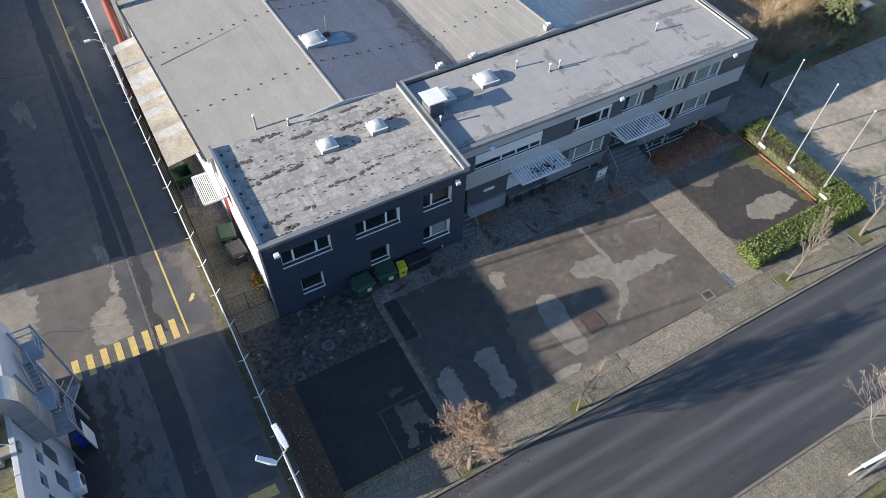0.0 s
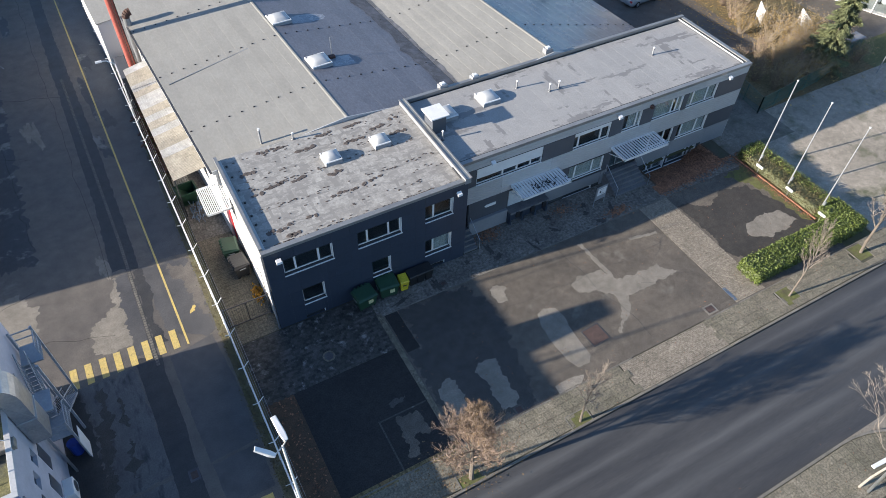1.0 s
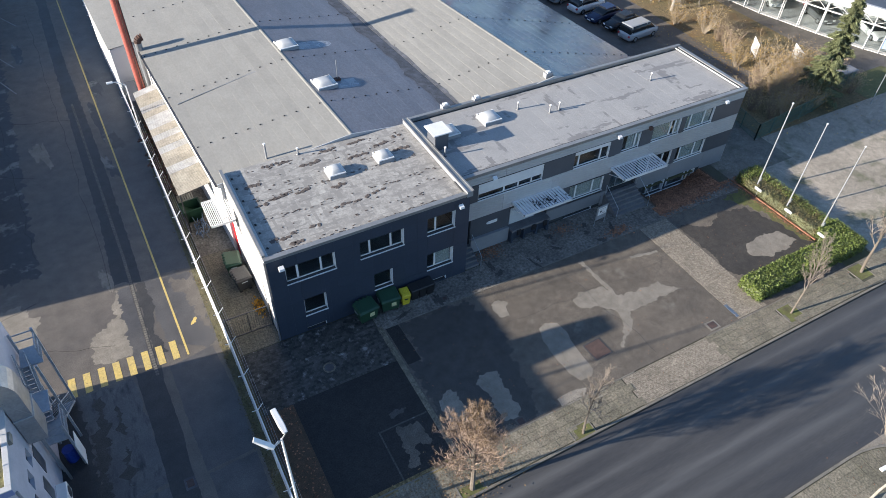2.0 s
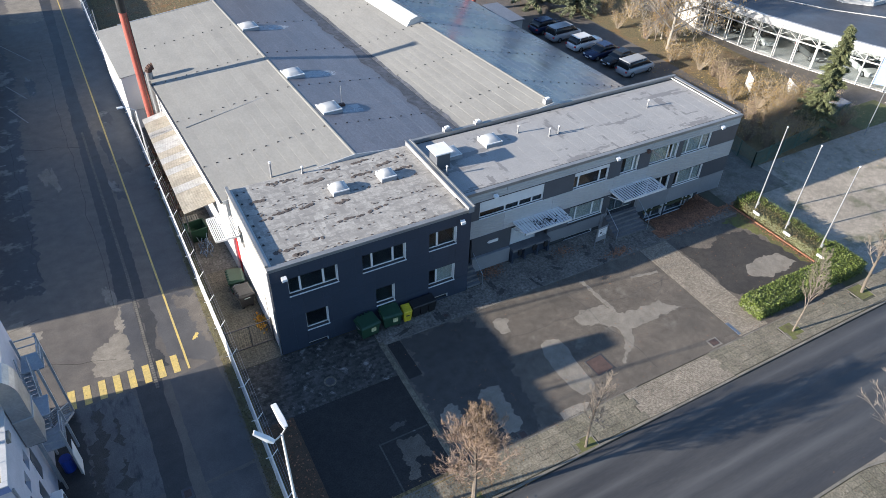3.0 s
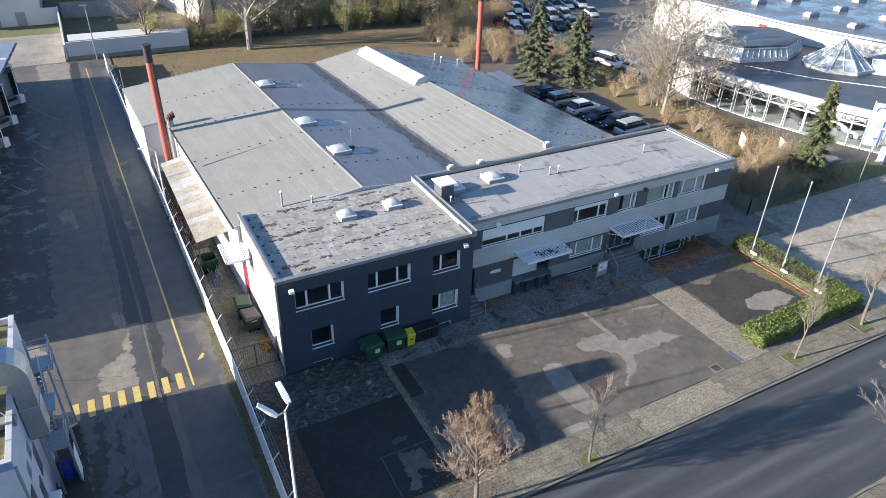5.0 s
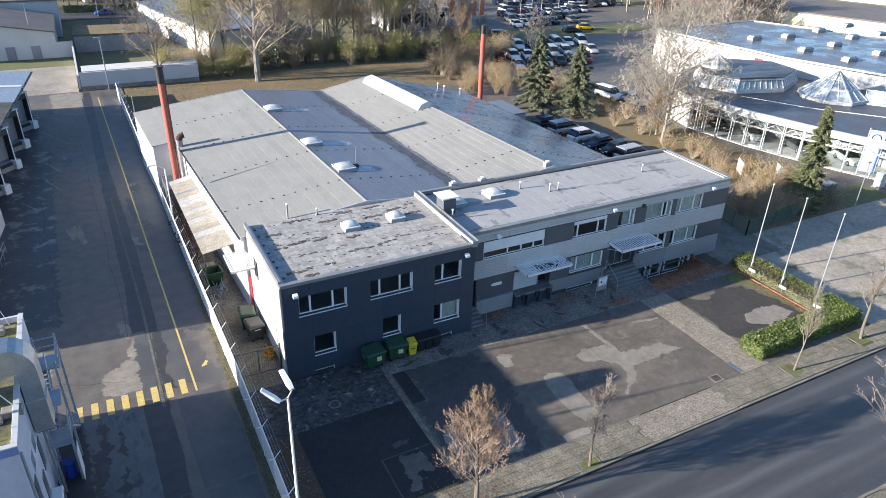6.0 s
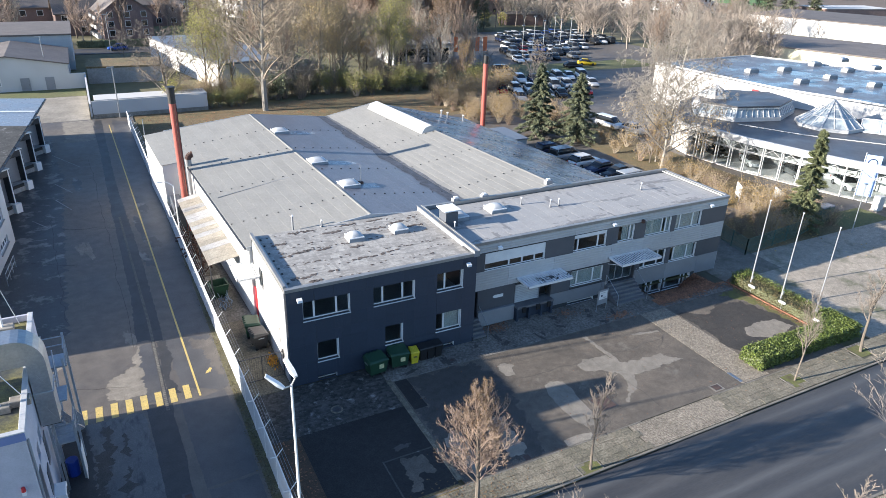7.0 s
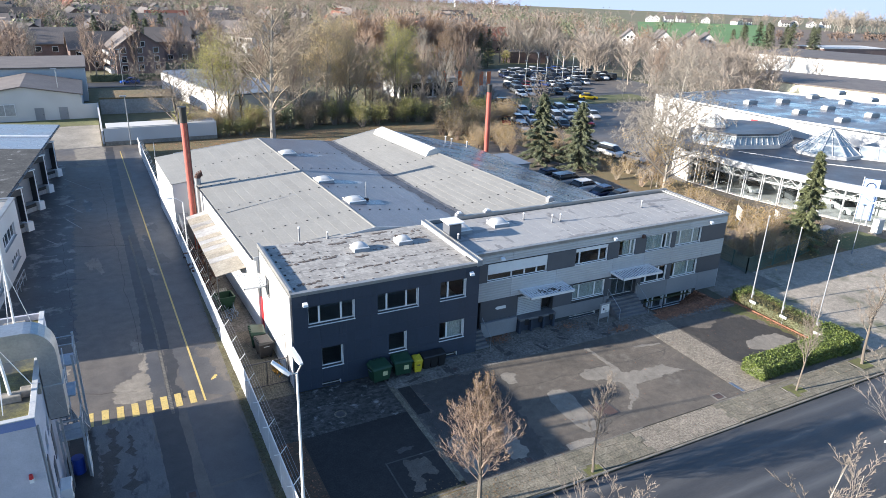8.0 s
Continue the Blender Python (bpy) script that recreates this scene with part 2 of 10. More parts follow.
M["door_red"] = mat("red_door_paint", (0.50, 0.03, 0.035), (0.42, 0.025, 0.03), 0.45, big=1)
M["strip_white"] = mat("milky_corrugated_sheet", (0.37, 0.37, 0.38), (0.29, 0.28, 0.26), 0.4, big=0.9, fine=6, wave=(1, 0.14), wave_depth=0.03, bump=0.4, grain=0.15, rnd=0.15, mid=0.2)
M["strip_brown"] = mat("stained_corrugated_sheet", (0.34, 0.31, 0.255), (0.25, 0.225, 0.18), 0.5, big=0.9, fine=6, wave=(1, 0.14), wave_depth=0.03, bump=0.4, grain=0.2, rnd=0.12, mid=0.2)
M["bin_green"] = mat("green_container_plastic", (0.022, 0.062, 0.034), (0.018, 0.05, 0.028), 0.45, big=2, grain=0.15)
M["bin_yellow"] = mat("yellow_bin_plastic", (0.62, 0.50, 0.03), (0.52, 0.42, 0.03), 0.45, big=2)
M["bin_grey"] = mat("grey_container_lid", (0.060, 0.057, 0.054), (0.045, 0.042, 0.04), 0.5, big=2)
M["rubber_grey"] = mat("worn_black_rubber", (0.035, 0.036, 0.04), (0.022, 0.023, 0.026), 0.6, big=1.5, fine=6)
M["hatch_brown"] = mat("rusty_brown_iron", (0.095, 0.06, 0.05), (0.06, 0.042, 0.038), 0.8, big=2.0, fine=12, grain=0.3)
M["label"] = mat("paper_label", (0.6, 0.56, 0.3), (0.5, 0.48, 0.28), 0.6, big=3)
M["bark"] = mat("bark", (0.16, 0.135, 0.11), (0.10, 0.085, 0.07), 0.95, big=1.5, fine=9, stretch=(2, 2, 0.5), grain=0.3, bump=0.6, dist=0.03)
M["bark_pale"] = mat("pale_bark", (0.33, 0.305, 0.27), (0.22, 0.205, 0.18), 0.95, big=1.0, fine=8, stretch=(2, 2, 0.5), grain=0.3)
M["twig"] = mat("twigs", (0.25, 0.215, 0.18), (0.19, 0.16, 0.135), 0.95, big=1, rnd=0.2, bump=0)
M["twig_pale"] = mat("pale_twigs", (0.27, 0.245, 0.21), (0.20, 0.18, 0.155), 0.95, big=1, rnd=0.15, bump=0)
M["twig_red"] = mat("reddish_twigs", (0.27, 0.205, 0.16), (0.20, 0.15, 0.118), 0.95, big=1, rnd=0.25, bump=0)
M["twig_rust"] = mat("rusty_twigs", (0.205, 0.148, 0.115), (0.145, 0.105, 0.086), 0.95, big=1, rnd=0.25, bump=0)
M["leaf_brown"] = mat("dry_brown_leaves", (0.20, 0.135, 0.072), (0.13, 0.088, 0.05), 0.9, big=1.5, island=0.35, bump=0, grain=0.1)
M["leaf_gold"] = mat("golden_leaves", (0.44, 0.31, 0.12), (0.31, 0.215, 0.085), 0.9, big=0.5, island=0.4, rnd=0.15, bump=0, grain=0.1, thin=0.45)
M["leaf_tan"] = mat("tan_leaves", (0.50, 0.41, 0.22), (0.38, 0.31, 0.165), 0.9, big=0.4, island=0.35, rnd=0.1, bump=0, grain=0.1, thin=0.45)
M["leaf_rust"] = mat("rust_leaves", (0.36, 0.21, 0.105), (0.25, 0.15, 0.08), 0.9, big=0.1, island=0.4, rnd=0.1, bump=0, grain=0.1, thin=0.45)
M["twig_tan"] = mat("tan_twigs", (0.36, 0.305, 0.235), (0.28, 0.235, 0.18), 0.95, big=1, rnd=0.2, bump=0)
M["leaf_olive"] = mat("olive_leaves", (0.40, 0.38, 0.13), (0.28, 0.27, 0.10), 0.9, big=0.4, island=0.4, rnd=0.15, bump=0, grain=0.1, thin=0.45)
M["leaf_hedge"] = mat("hedge_leaves", (0.12, 0.155, 0.030), (0.072, 0.10, 0.02), 0.6, big=1.2, island=0.45, bump=0, grain=0.1)
M["leaf_cover"] = mat("ground_cover_leaves", (0.07, 0.075, 0.025), (0.10, 0.07, 0.035), 0.8, big=1.0, island=0.5, bump=0, grain=0.1)
M["leaf_fallen"] = mat("fallen_leaves", (0.31, 0.15, 0.08), (0.17, 0.085, 0.05), 0.9, big=1.0, island=0.5, bump=0, grain=0.1)
M["needles"] = mat("fir_needles", (0.15, 0.165, 0.095), (0.10, 0.115, 0.066), 0.8, big=0.8, island=0.35, bump=0, grain=0.1)
M["needles_warm"] = mat("sunny_fir_needles", (0.15, 0.165, 0.075), (0.09, 0.105, 0.05), 0.8, big=0.8, island=0.35, bump=0, grain=0.1)
M["brick"] = mat("brown_brick", (0.190, 0.130, 0.115), (0.135, 0.096, 0.09), 0.9, big=0.3, fine=4, grain=0.2, rnd=0.2)
M["tiles"] = mat("dark_roof_tiles", (0.125, 0.108, 0.098), (0.085, 0.075, 0.070), 0.8, big=0.3, fine=4, grain=0.25, rnd=0.35)
M["tiles_red"] = mat("red_roof_tiles", (0.20, 0.075, 0.045), (0.15, 0.055, 0.035), 0.8, big=0.3, fine=4, grain=0.25, rnd=0.2)
M["concrete"] = mat("old_concrete", (0.30, 0.275, 0.235), (0.17, 0.155, 0.13), 0.9, big=0.25, fine=5, grain=0.2, mid=0.2)
M["step_stone"] = mat("dark_step_stone", (0.155, 0.155, 0.16), (0.105, 0.105, 0.112), 0.7, big=1.5, fine=12)
M["sealed"] = mat("sealed_asphalt", (0.060, 0.058, 0.058), (0.045, 0.044, 0.046), 0.7, 0.5, big=0.4, fine=12, mid=0.2)
M["stain_roof"] = mat("valley_stain", (0.055, 0.058, 0.066), (0.085, 0.088, 0.098), 0.7, big=0.9, fine=9, grain=0.3, spots=(0.125, 0.13, 0.15), spot_scale=1.6, spot_at=0.56, spot_soft=0.1)
M["sett_pale"] = mat("pale_setts", (0.16, 0.148, 0.13), (0.09, 0.085, 0.075), 0.9, big=2.0, fine=10, grain=0.35)
M["concrete_grey"] = mat("grey_concrete_wall", (0.34, 0.34, 0.335), (0.25, 0.25, 0.245), 0.9, big=0.3, fine=5, grain=0.15, mid=0.15)
M["blue_grey"] = mat("blue_grey_cladding", (0.40, 0.43, 0.46), (0.35, 0.38, 0.41), 0.6, big=0.3, fine=6, grain=0.06)
M["blue"] = mat("blue_plastic", (0.02, 0.05, 0.32), (0.015, 0.04, 0.25), 0.4, big=2)
M["banner"] = mat("pale_blue_banner", (0.30, 0.40, 0.66), (0.26, 0.36, 0.62), 0.6, big=0.4, grain=0.05)
M["orange"] = mat("orange_banner", (0.62, 0.16, 0.05), (0.52, 0.13, 0.05), 0.6, big=0.6)
M["interior"] = mat("dim_interior", (0.62, 0.60, 0.57), (0.5, 0.48, 0.45), 0.9, big=0.6)
M["curtain"] = mat("cream_curtain", (0.74, 0.71, 0.64), (0.62, 0.59, 0.53), 0.9, big=2.0, wave=(0, 0.18), wave_depth=0.03, bump=0.6)
M["rust"] = mat("rusty_iron", (0.10, 0.05, 0.035), (0.06, 0.035, 0.03), 0.8, big=3, fine=14)
M["fence_white"] = mat("white_fence_sheet", (0.50, 0.51, 0.53), (0.38, 0.39, 0.41), 0.5, big=0.6, fine=8, wave=(1, 0.2), wave_depth=0.03, bump=0.5, rnd=0.06, grain=0.1)
M["green_mesh"] = mat("green_coated_steel", (0.06, 0.115, 0.095), (0.05, 0.095, 0.08), 0.5, big=2)
M["field_green"] = mat("winter_crop_field", (0.10, 0.20, 0.05), (0.08, 0.165, 0.045), 0.95, big=0.02, fine=0.5, grain=0.1)
M["field_brown"] = mat("ploughed_field", (0.13, 0.095, 0.07), (0.105, 0.078, 0.058), 0.95, big=0.02, fine=0.5, grain=0.15)
M["tyre"] = mat("tyre_rubber", (0.015, 0.015, 0.015), (0.012, 0.012, 0.012), 0.8, big=3)
M["glass"] = glass_mat("window_glass")
M["lilac_render"] = mat("pale_lilac_render", (0.46, 0.455, 0.51), (0.39, 0.39, 0.44), 0.9, big=0.5, fine=18, grain=0.08, bump=0.12, mid=0.10, mid_scale=0.9)
M["lot_dark"] = mat("dark_lot_asphalt", (0.068, 0.061, 0.054), (0.046, 0.043, 0.040), 0.85, 0.6, big=0.4, fine=17, grain=0.6, mid=0.3, mid_scale=1.6)
M["damp_strip"] = mat("damp_dark_asphalt", (0.046, 0.044, 0.043), (0.028, 0.028, 0.029), 0.65, 0.45, big=0.5, fine=14, grain=0.4, mid=0.25, mid_scale=1.5)
M["yard_grey"] = mat("smooth_grey_asphalt", (0.086, 0.083, 0.082), (0.064, 0.062, 0.063), 0.65, 0.45, big=0.3, fine=16, grain=0.35, mid=0.28, mid_scale=0.7)
M["yard_wet"] = mat("wet_grey_asphalt", (0.115, 0.11, 0.105), (0.075, 0.072, 0.072), 0.5, 0.28, big=0.7, fine=14, grain=0.35, mid=0.2, mid_scale=1.5, spots=(0.026, 0.026, 0.028), spot_scale=1.0, spot_at=0.58, spot_soft=0.06, spot_stretch=(1.5, 0.4, 1))
M["yard_oily"] = mat("oily_patchy_asphalt", (0.050, 0.048, 0.048), (0.033, 0.033, 0.035), 0.6, 0.4, big=0.4, fine=14, grain=0.4, mid=0.25, spots=(0.16, 0.15, 0.135), spot_scale=0.55, spot_at=0.575, spot_soft=0.035)
M["verge_dirt"] = mat("mossy_dirt", (0.090, 0.080, 0.056), (0.105, 0.100, 0.050), 0.95, big=0.8, fine=14, grain=0.5, mid=0.3, spots=(0.15, 0.135, 0.105), spot_scale=0.9, spot_at=0.62)
M["lawn_green"] = mat("short_green_grass", (0.100, 0.118, 0.042), (0.135, 0.125, 0.06), 0.95, big=0.15, fine=7, grain=0.4, bump=0.6, dist=0.05, mid=0.25)
M["roof_pale_blue"] = mat("pale_bluish_roofing_sheet", (0.31, 0.325, 0.35), (0.20, 0.215, 0.245), 0.35, 0.2, big=1.6, fine=9, grain=0.2, bump=0.05)
M["showroom_tile"] = mat("pale_floor_tile", (0.55, 0.55, 0.54), (0.48, 0.48, 0.47), 0.3, big=0.6, fine=5, grain=0.06, bump=0)
M["roof_puddles"] = mat("puddled_flat_roof", (0.13, 0.14, 0.16), (0.09, 0.098, 0.115), 0.5, 0.14, big=0.22, mix=0.25, fine=3, grain=0.15, mid=0.2, mid_scale=0.6, bump=0.05)
M["roof_felt"] = mat("dark_roof_felt", (0.078, 0.080, 0.088), (0.055, 0.057, 0.064), 0.6, 0.35, big=0.25, fine=5, grain=0.2, mid=0.2, mid_scale=0.8, bump=0.1)
M["flashing"] = mat("pale_metal_flashing", (0.44, 0.455, 0.47), (0.37, 0.385, 0.40), 0.45, big=0.8, fine=8, grain=0.1)
M["band_blue"] = mat("blue_roof_band", (0.17, 0.22, 0.42), (0.14, 0.185, 0.36), 0.6, big=0.5, fine=8, grain=0.08)
M["gable_dirt"] = mat("dirty_path_asphalt", (0.20, 0.18, 0.15), (0.11, 0.10, 0.085), 0.95, big=0.4, fine=9, grain=0.4, mid=0.3, spots=(0.07, 0.075, 0.04), spot_scale=0.5, spot_at=0.62, spot_soft=0.1)
M["white_dim"] = mat("weathered_white_paint", (0.48, 0.485, 0.485), (0.40, 0.405, 0.41), 0.5, big=0.6, fine=10, grain=0.1)
M["grate_blue"] = mat("blue_grey_steel", (0.14, 0.18, 0.25), (0.10, 0.135, 0.19), 0.5, metal=0.4, big=2.0, fine=10)
M["roof_mossy_wet"] = mat("mossy_wet_roof", (0.17, 0.155, 0.045), (0.10, 0.10, 0.06), 0.8, 0.5, big=0.5, fine=14, grain=0.5, mid=0.4, spots=(0.035, 0.04, 0.045), spot_scale=0.45, spot_at=0.52, spot_soft=0.08)
M["stair_steel"] = mat("galvanised_stair_steel", (0.36, 0.39, 0.43), (0.27, 0.30, 0.34), 0.5, metal=0.3, big=1.2, fine=8, grain=0.12)
M["cream"] = mat("cream_render", (0.62, 0.58, 0.42), (0.50, 0.47, 0.34), 0.9, big=0.2, fine=6, grain=0.1)
pale_sky = bpy.data.materials.new("pale_sky")
pale_sky.use_nodes = True
pale_sky.node_tree.nodes["Principled BSDF"].inputs["Base Color"].default_value = (0, 0, 0, 1)
pale_sky.node_tree.nodes["Principled BSDF"].inputs["Specular IOR Level"].default_value = 0
pale_sky.node_tree.nodes["Principled BSDF"].inputs["Emission Color"].default_value = (0.60, 0.70, 0.86, 1)
pale_sky.node_tree.nodes["Principled BSDF"].inputs["Emission Strength"].default_value = 0.36
M["sky_pale"] = pale_sky
M["glass_dark"] = glass_mat("tinted_glass", (0.35, 0.38, 0.40))
M["glass_sky"] = mat("pale_skylight_glass", (0.34, 0.38, 0.40), (0.25, 0.29, 0.32), 0.12, big=0.6, bump=0, grain=0.06)
for nm, c in dict(white=(0.72, 0.72, 0.71), silver=(0.38, 0.39, 0.40), grey=(0.13, 0.135, 0.14), black=(0.016, 0.017, 0.02), navy=(0.02, 0.03, 0.075), red=(0.33, 0.02, 0.025), blue=(0.03, 0.09, 0.36), sunny=(0.68, 0.46, 0.02)).items():
    M["car_" + nm] = mat(nm + "_car_paint", c, tuple(k * 0.9 for k in c), 0.22, metal=0.15, big=2, grain=0.02, bump=0)

# ---- mesh helpers ----


def fall(x, y):
    """How far the land beyond the works lies below it."""
    return -0.018 * max(0.0, 0.75 * x + 0.66 * y - 190)


class MB:
    """Collects vertices and faces for one mesh."""

    def __init__(self):
        self.v, self.f = [], []

    def add(self, vs, fs):
        n = len(self.v)
        self.v += [tuple(p) for p in vs]
        self.f += [tuple(i + n for i in f) for f in fs]
        return self

    def box(self, x0, x1, y0, y1, z0, z1):
        return self.add([(x0, y0, z0), (x1, y0, z0), (x1, y1, z0), (x0, y1, z0), (x0, y0, z1), (x1, y0, z1), (x1, y1, z1), (x0, y1, z1)],
                        [(0, 3, 2, 1), (4, 5, 6, 7), (0, 1, 5, 4), (1, 2, 6, 5), (2, 3, 7, 6), (3, 0, 4, 7)])

    def slab(self, x0, x1, y0, y1, z0, z1, c=0.02):
        """A box with its upper edges chamfered."""
        return self.add([(x0, y0, z0), (x1, y0, z0), (x1, y1, z0), (x0, y1, z0), (x0, y0, z1 - c), (x1, y0, z1 - c), (x1, y1, z1 - c), (x0, y1, z1 - c),
                         (x0 + c, y0 + c, z1), (x1 - c, y0 + c, z1), (x1 - c, y1 - c, z1), (x0 + c, y1 - c, z1)],
                        [(0, 3, 2, 1), (8, 9, 10, 11), (0, 1, 5, 4), (1, 2, 6, 5), (2, 3, 7, 6), (3, 0, 4, 7), (4, 5, 9, 8), (5, 6, 10, 9), (6, 7, 11, 10), (7, 4, 8, 11)])

    def prism(self, pts, z0, z1):
        n = len(pts)
        zs0 = z0 if isinstance(z0, (list, tuple)) else [z0] * n
        zs1 = z1 if isinstance(z1, (list, tuple)) else [z1] * n
        return self.add([(x, y, z) for (x, y), z in zip(pts, zs0)] + [(x, y, z) for (x, y), z in zip(pts, zs1)],
                        [tuple(range(n))[::-1], tuple(range(n, 2 * n))] + [(i, (i + 1) % n, n + (i + 1) % n, n + i) for i in range(n)])

    def hull8(self, a, b):
        """A solid between two quads of four points each."""
        return self.add(list(a) + list(b), [(3, 2, 1, 0), (4, 5, 6, 7), (0, 1, 5, 4), (1, 2, 6, 5), (2, 3, 7, 6), (3, 0, 4, 7)])

    def sheet(self, pts, z0, z1):
        """A flat ragged plate with this outline, sound even where the outline crosses itself."""
        vs, _, fs, *_ = geometry.delaunay_2d_cdt([Vector(p) for p in pts], [], [list(range(len(pts)))], 1, 1e-4)
        self.add([(v.x, v.y, z1) for v in vs], fs)
        n = len(pts)
        return self.add([(x, y, z) for z in (z0, z1) for x, y in pts], [(i, (i + 1) % n, n + (i + 1) % n, n + i) for i in range(n)])

    def weld(self):
        """Joins boxes that touch into one skin: shared corners become one, faces inside vanish."""
        at, remap = {}, []
        for v in self.v:
            remap.append(at.setdefault(tuple(round(c, 4) for c in v), len(at)))
        seen = collections.Counter(frozenset(remap[i] for i in f) for f in self.f)
        self.f = [tuple(remap[i] for i in f) for f in self.f if seen[frozenset(remap[i] for i in f)] == 1]
        self.v = list(at)
        return self

    def tube(self, p, q, r0, r1=None, n=8, caps=True):
        p, q = Vector(p), Vector(q)
        r1 = r0 if r1 is None else r1
        d = (q - p).normalized()
        u = d.orthogonal().normalized()
        w = d.cross(u)
        ring = [(math.cos(2 * math.pi * i / n), math.sin(2 * math.pi * i / n)) for i in range(n)]
        vs = [p + (u * c + w * s) * r0 for c, s in ring] + [q + (u * c + w * s) * r1 for c, s in ring]
        fs = [(i, (i + 1) % n, n + (i + 1) % n, n + i) for i in range(n)]
        if caps:
            fs += [tuple(range(n))[::-1], tuple(range(n, 2 * n))]
        return self.add(vs, fs)

    def bar(self, p, q, w, h=None):
        """A square bar from p to q."""
        return self.tube(p, q, w * 0.707, (h or w) * 0.707, 4)


def part(name, mb, material, parent=None, label="", smooth=False, category="", kind="", group=""):
    me = bpy.data.meshes.new(name)
    me.from_pydata(mb.v, [], mb.f)
    me.materials.append(material)
    if smooth:
        me.shade_smooth()
    ob = new(name, me)
    ob.parent = parent
    return tagged(ob, label, category, group, kind)


def shared(name, me, parent, m):
    ob = new(name, me)
    ob.parent = parent
    ob.matrix_local = m
    return ob


def thing(name, label, category, at=(0, 0, 0), group="", kind="", turn=0):
    ob = new(name)
    ob.empty_display_size = 0.2
    ob.matrix_basis = pose(*at, 0, 0, turn)
    return tagged(ob, label, category, group, kind)


def cells(xs, zs, holes):
    """The cells of a grid in x and z that lie in no hole."""
    xs = sorted({round(x, 4) for x in [*xs, *(h[0] for h in holes), *(h[1] for h in holes)]})
    zs = sorted({round(z, 4) for z in [*zs, *(h[2] for h in holes), *(h[3] for h in holes)]})
    out = []
    for i in range(len(xs) - 1):
        for j in range(len(zs) - 1):
            cx, cz = (xs[i] + xs[i + 1]) / 2, (zs[j] + zs[j + 1]) / 2
            if not any(h[0] < cx < h[1] and h[2] < cz < h[3] for h in holes):
                out.append((xs[i], xs[i + 1], zs[j], zs[j + 1]))
    return out


def window(parent, x0, x1, z0, z1, y, mullions=(), depth=0.2, frame_m="white_paint", glass="glass", blind=0.0, curtain=None, fw=0.07, sill=True, name="window"):
    """A window in a wall that faces -y: frame with mullions, sill, panes, and what hangs behind them."""
    yf = y + depth
    ring = [(x, yy, z) for yy in (yf, yf + 0.07) for g in (0.0, fw) for x, z in ((x0 + g, z0 + g), (x1 - g, z0 + g), (x1 - g, z1 - g), (x0 + g, z1 - g))]
    fr = MB().add(ring, [f for k in range(4) for m in ((k + 1) % 4,) for f in ((k, m, 4 + m, 4 + k), (8 + m, 8 + k, 12 + k, 12 + m), (m, k, 8 + k, 8 + m), (4 + k, 4 + m, 12 + m, 12 + k))])
    w = part(name, fr, M[frame_m], parent)
    part("reveal", MB().box(x1 - 0.03, x1, y - 0.02, yf, z0, z1), M[frame_m], w)
    edges = [x0 + fw]
    for k in mullions:
        xm = x0 + (x1 - x0) * k
        part("mullion", MB().box(xm - 0.06, xm + 0.06, yf - 0.01, yf + 0.07, z0 + fw, z1 - fw), M[frame_m], w)
        edges += [xm - 0.06, xm + 0.06]
    edges.append(x1 - fw)
    if sill:
        part("sill", MB().hull8([(x0 - 0.03, y - 0.07, z0 - 0.05), (x1 + 0.03, y - 0.07, z0 - 0.05), (x1 + 0.03, yf, z0 - 0.035), (x0 - 0.03, yf, z0 - 0.035)],
                                [(x0 - 0.03, y - 0.07, z0 - 0.02), (x1 + 0.03, y - 0.07, z0 - 0.02), (x1 + 0.03, yf, z0 + 0.0), (x0 - 0.03, yf, z0 + 0.0)]), M[frame_m], w)
    for a, b in zip(edges[::2], edges[1::2]):
        pn = part("pane", MB().box(a, b, yf + 0.03, yf + 0.042, z0 + fw, z1 - fw), M[glass], w)
        pn.visible_shadow = False
    if blind:
        part("roller_blind", MB().box(x0 + 0.03, x1 - 0.03, y + 0.01, y + 0.03, z1 - (z1 - z0) * blind, z1 - 0.01), M["white_paint"], w, "closed white roller blind")
    for a, b in curtain or ():
        xa, xb = x0 + (x1 - x0) * a, x0 + (x1 - x0) * b
        part("curtain", MB().box(xa, xb, yf + 0.08, yf + 0.1, z0 + 0.02, z1), M["curtain"], w)
    return w

# ---- ground, road and yards ----
PIT = (29.7, 36.2, -0.7, 1.5)       # sunken bank before the basement windows
BIG = 4500


def zone(name, rects, z0, z1, material, label, category="ground", kind="structure"):
    mb = MB()
    for x0, x1, y0, y1 in rects:
        mb.box(x0, x1, y0, y1, z0, z1)
    return part(name, mb, M[material], None, label, category=category, kind=kind)


g = MB()
for x0, x1, y0, y1 in ((-BIG, PIT[0], -BIG, PIT[3]), (PIT[1], 170, -BIG, PIT[3]), (PIT[0], PIT[1], -BIG, PIT[2]), (170, BIG, -BIG, PIT[3])):
    g.add([(x0, y0, -0.14 + fall(x0, y0)), (x1, y0, -0.14 + fall(x1, y0)), (x1, y1, -0.14 + fall(x1, y1)), (x0, y1, -0.14 + fall(x0, y1))], [(0, 1, 2, 3)])
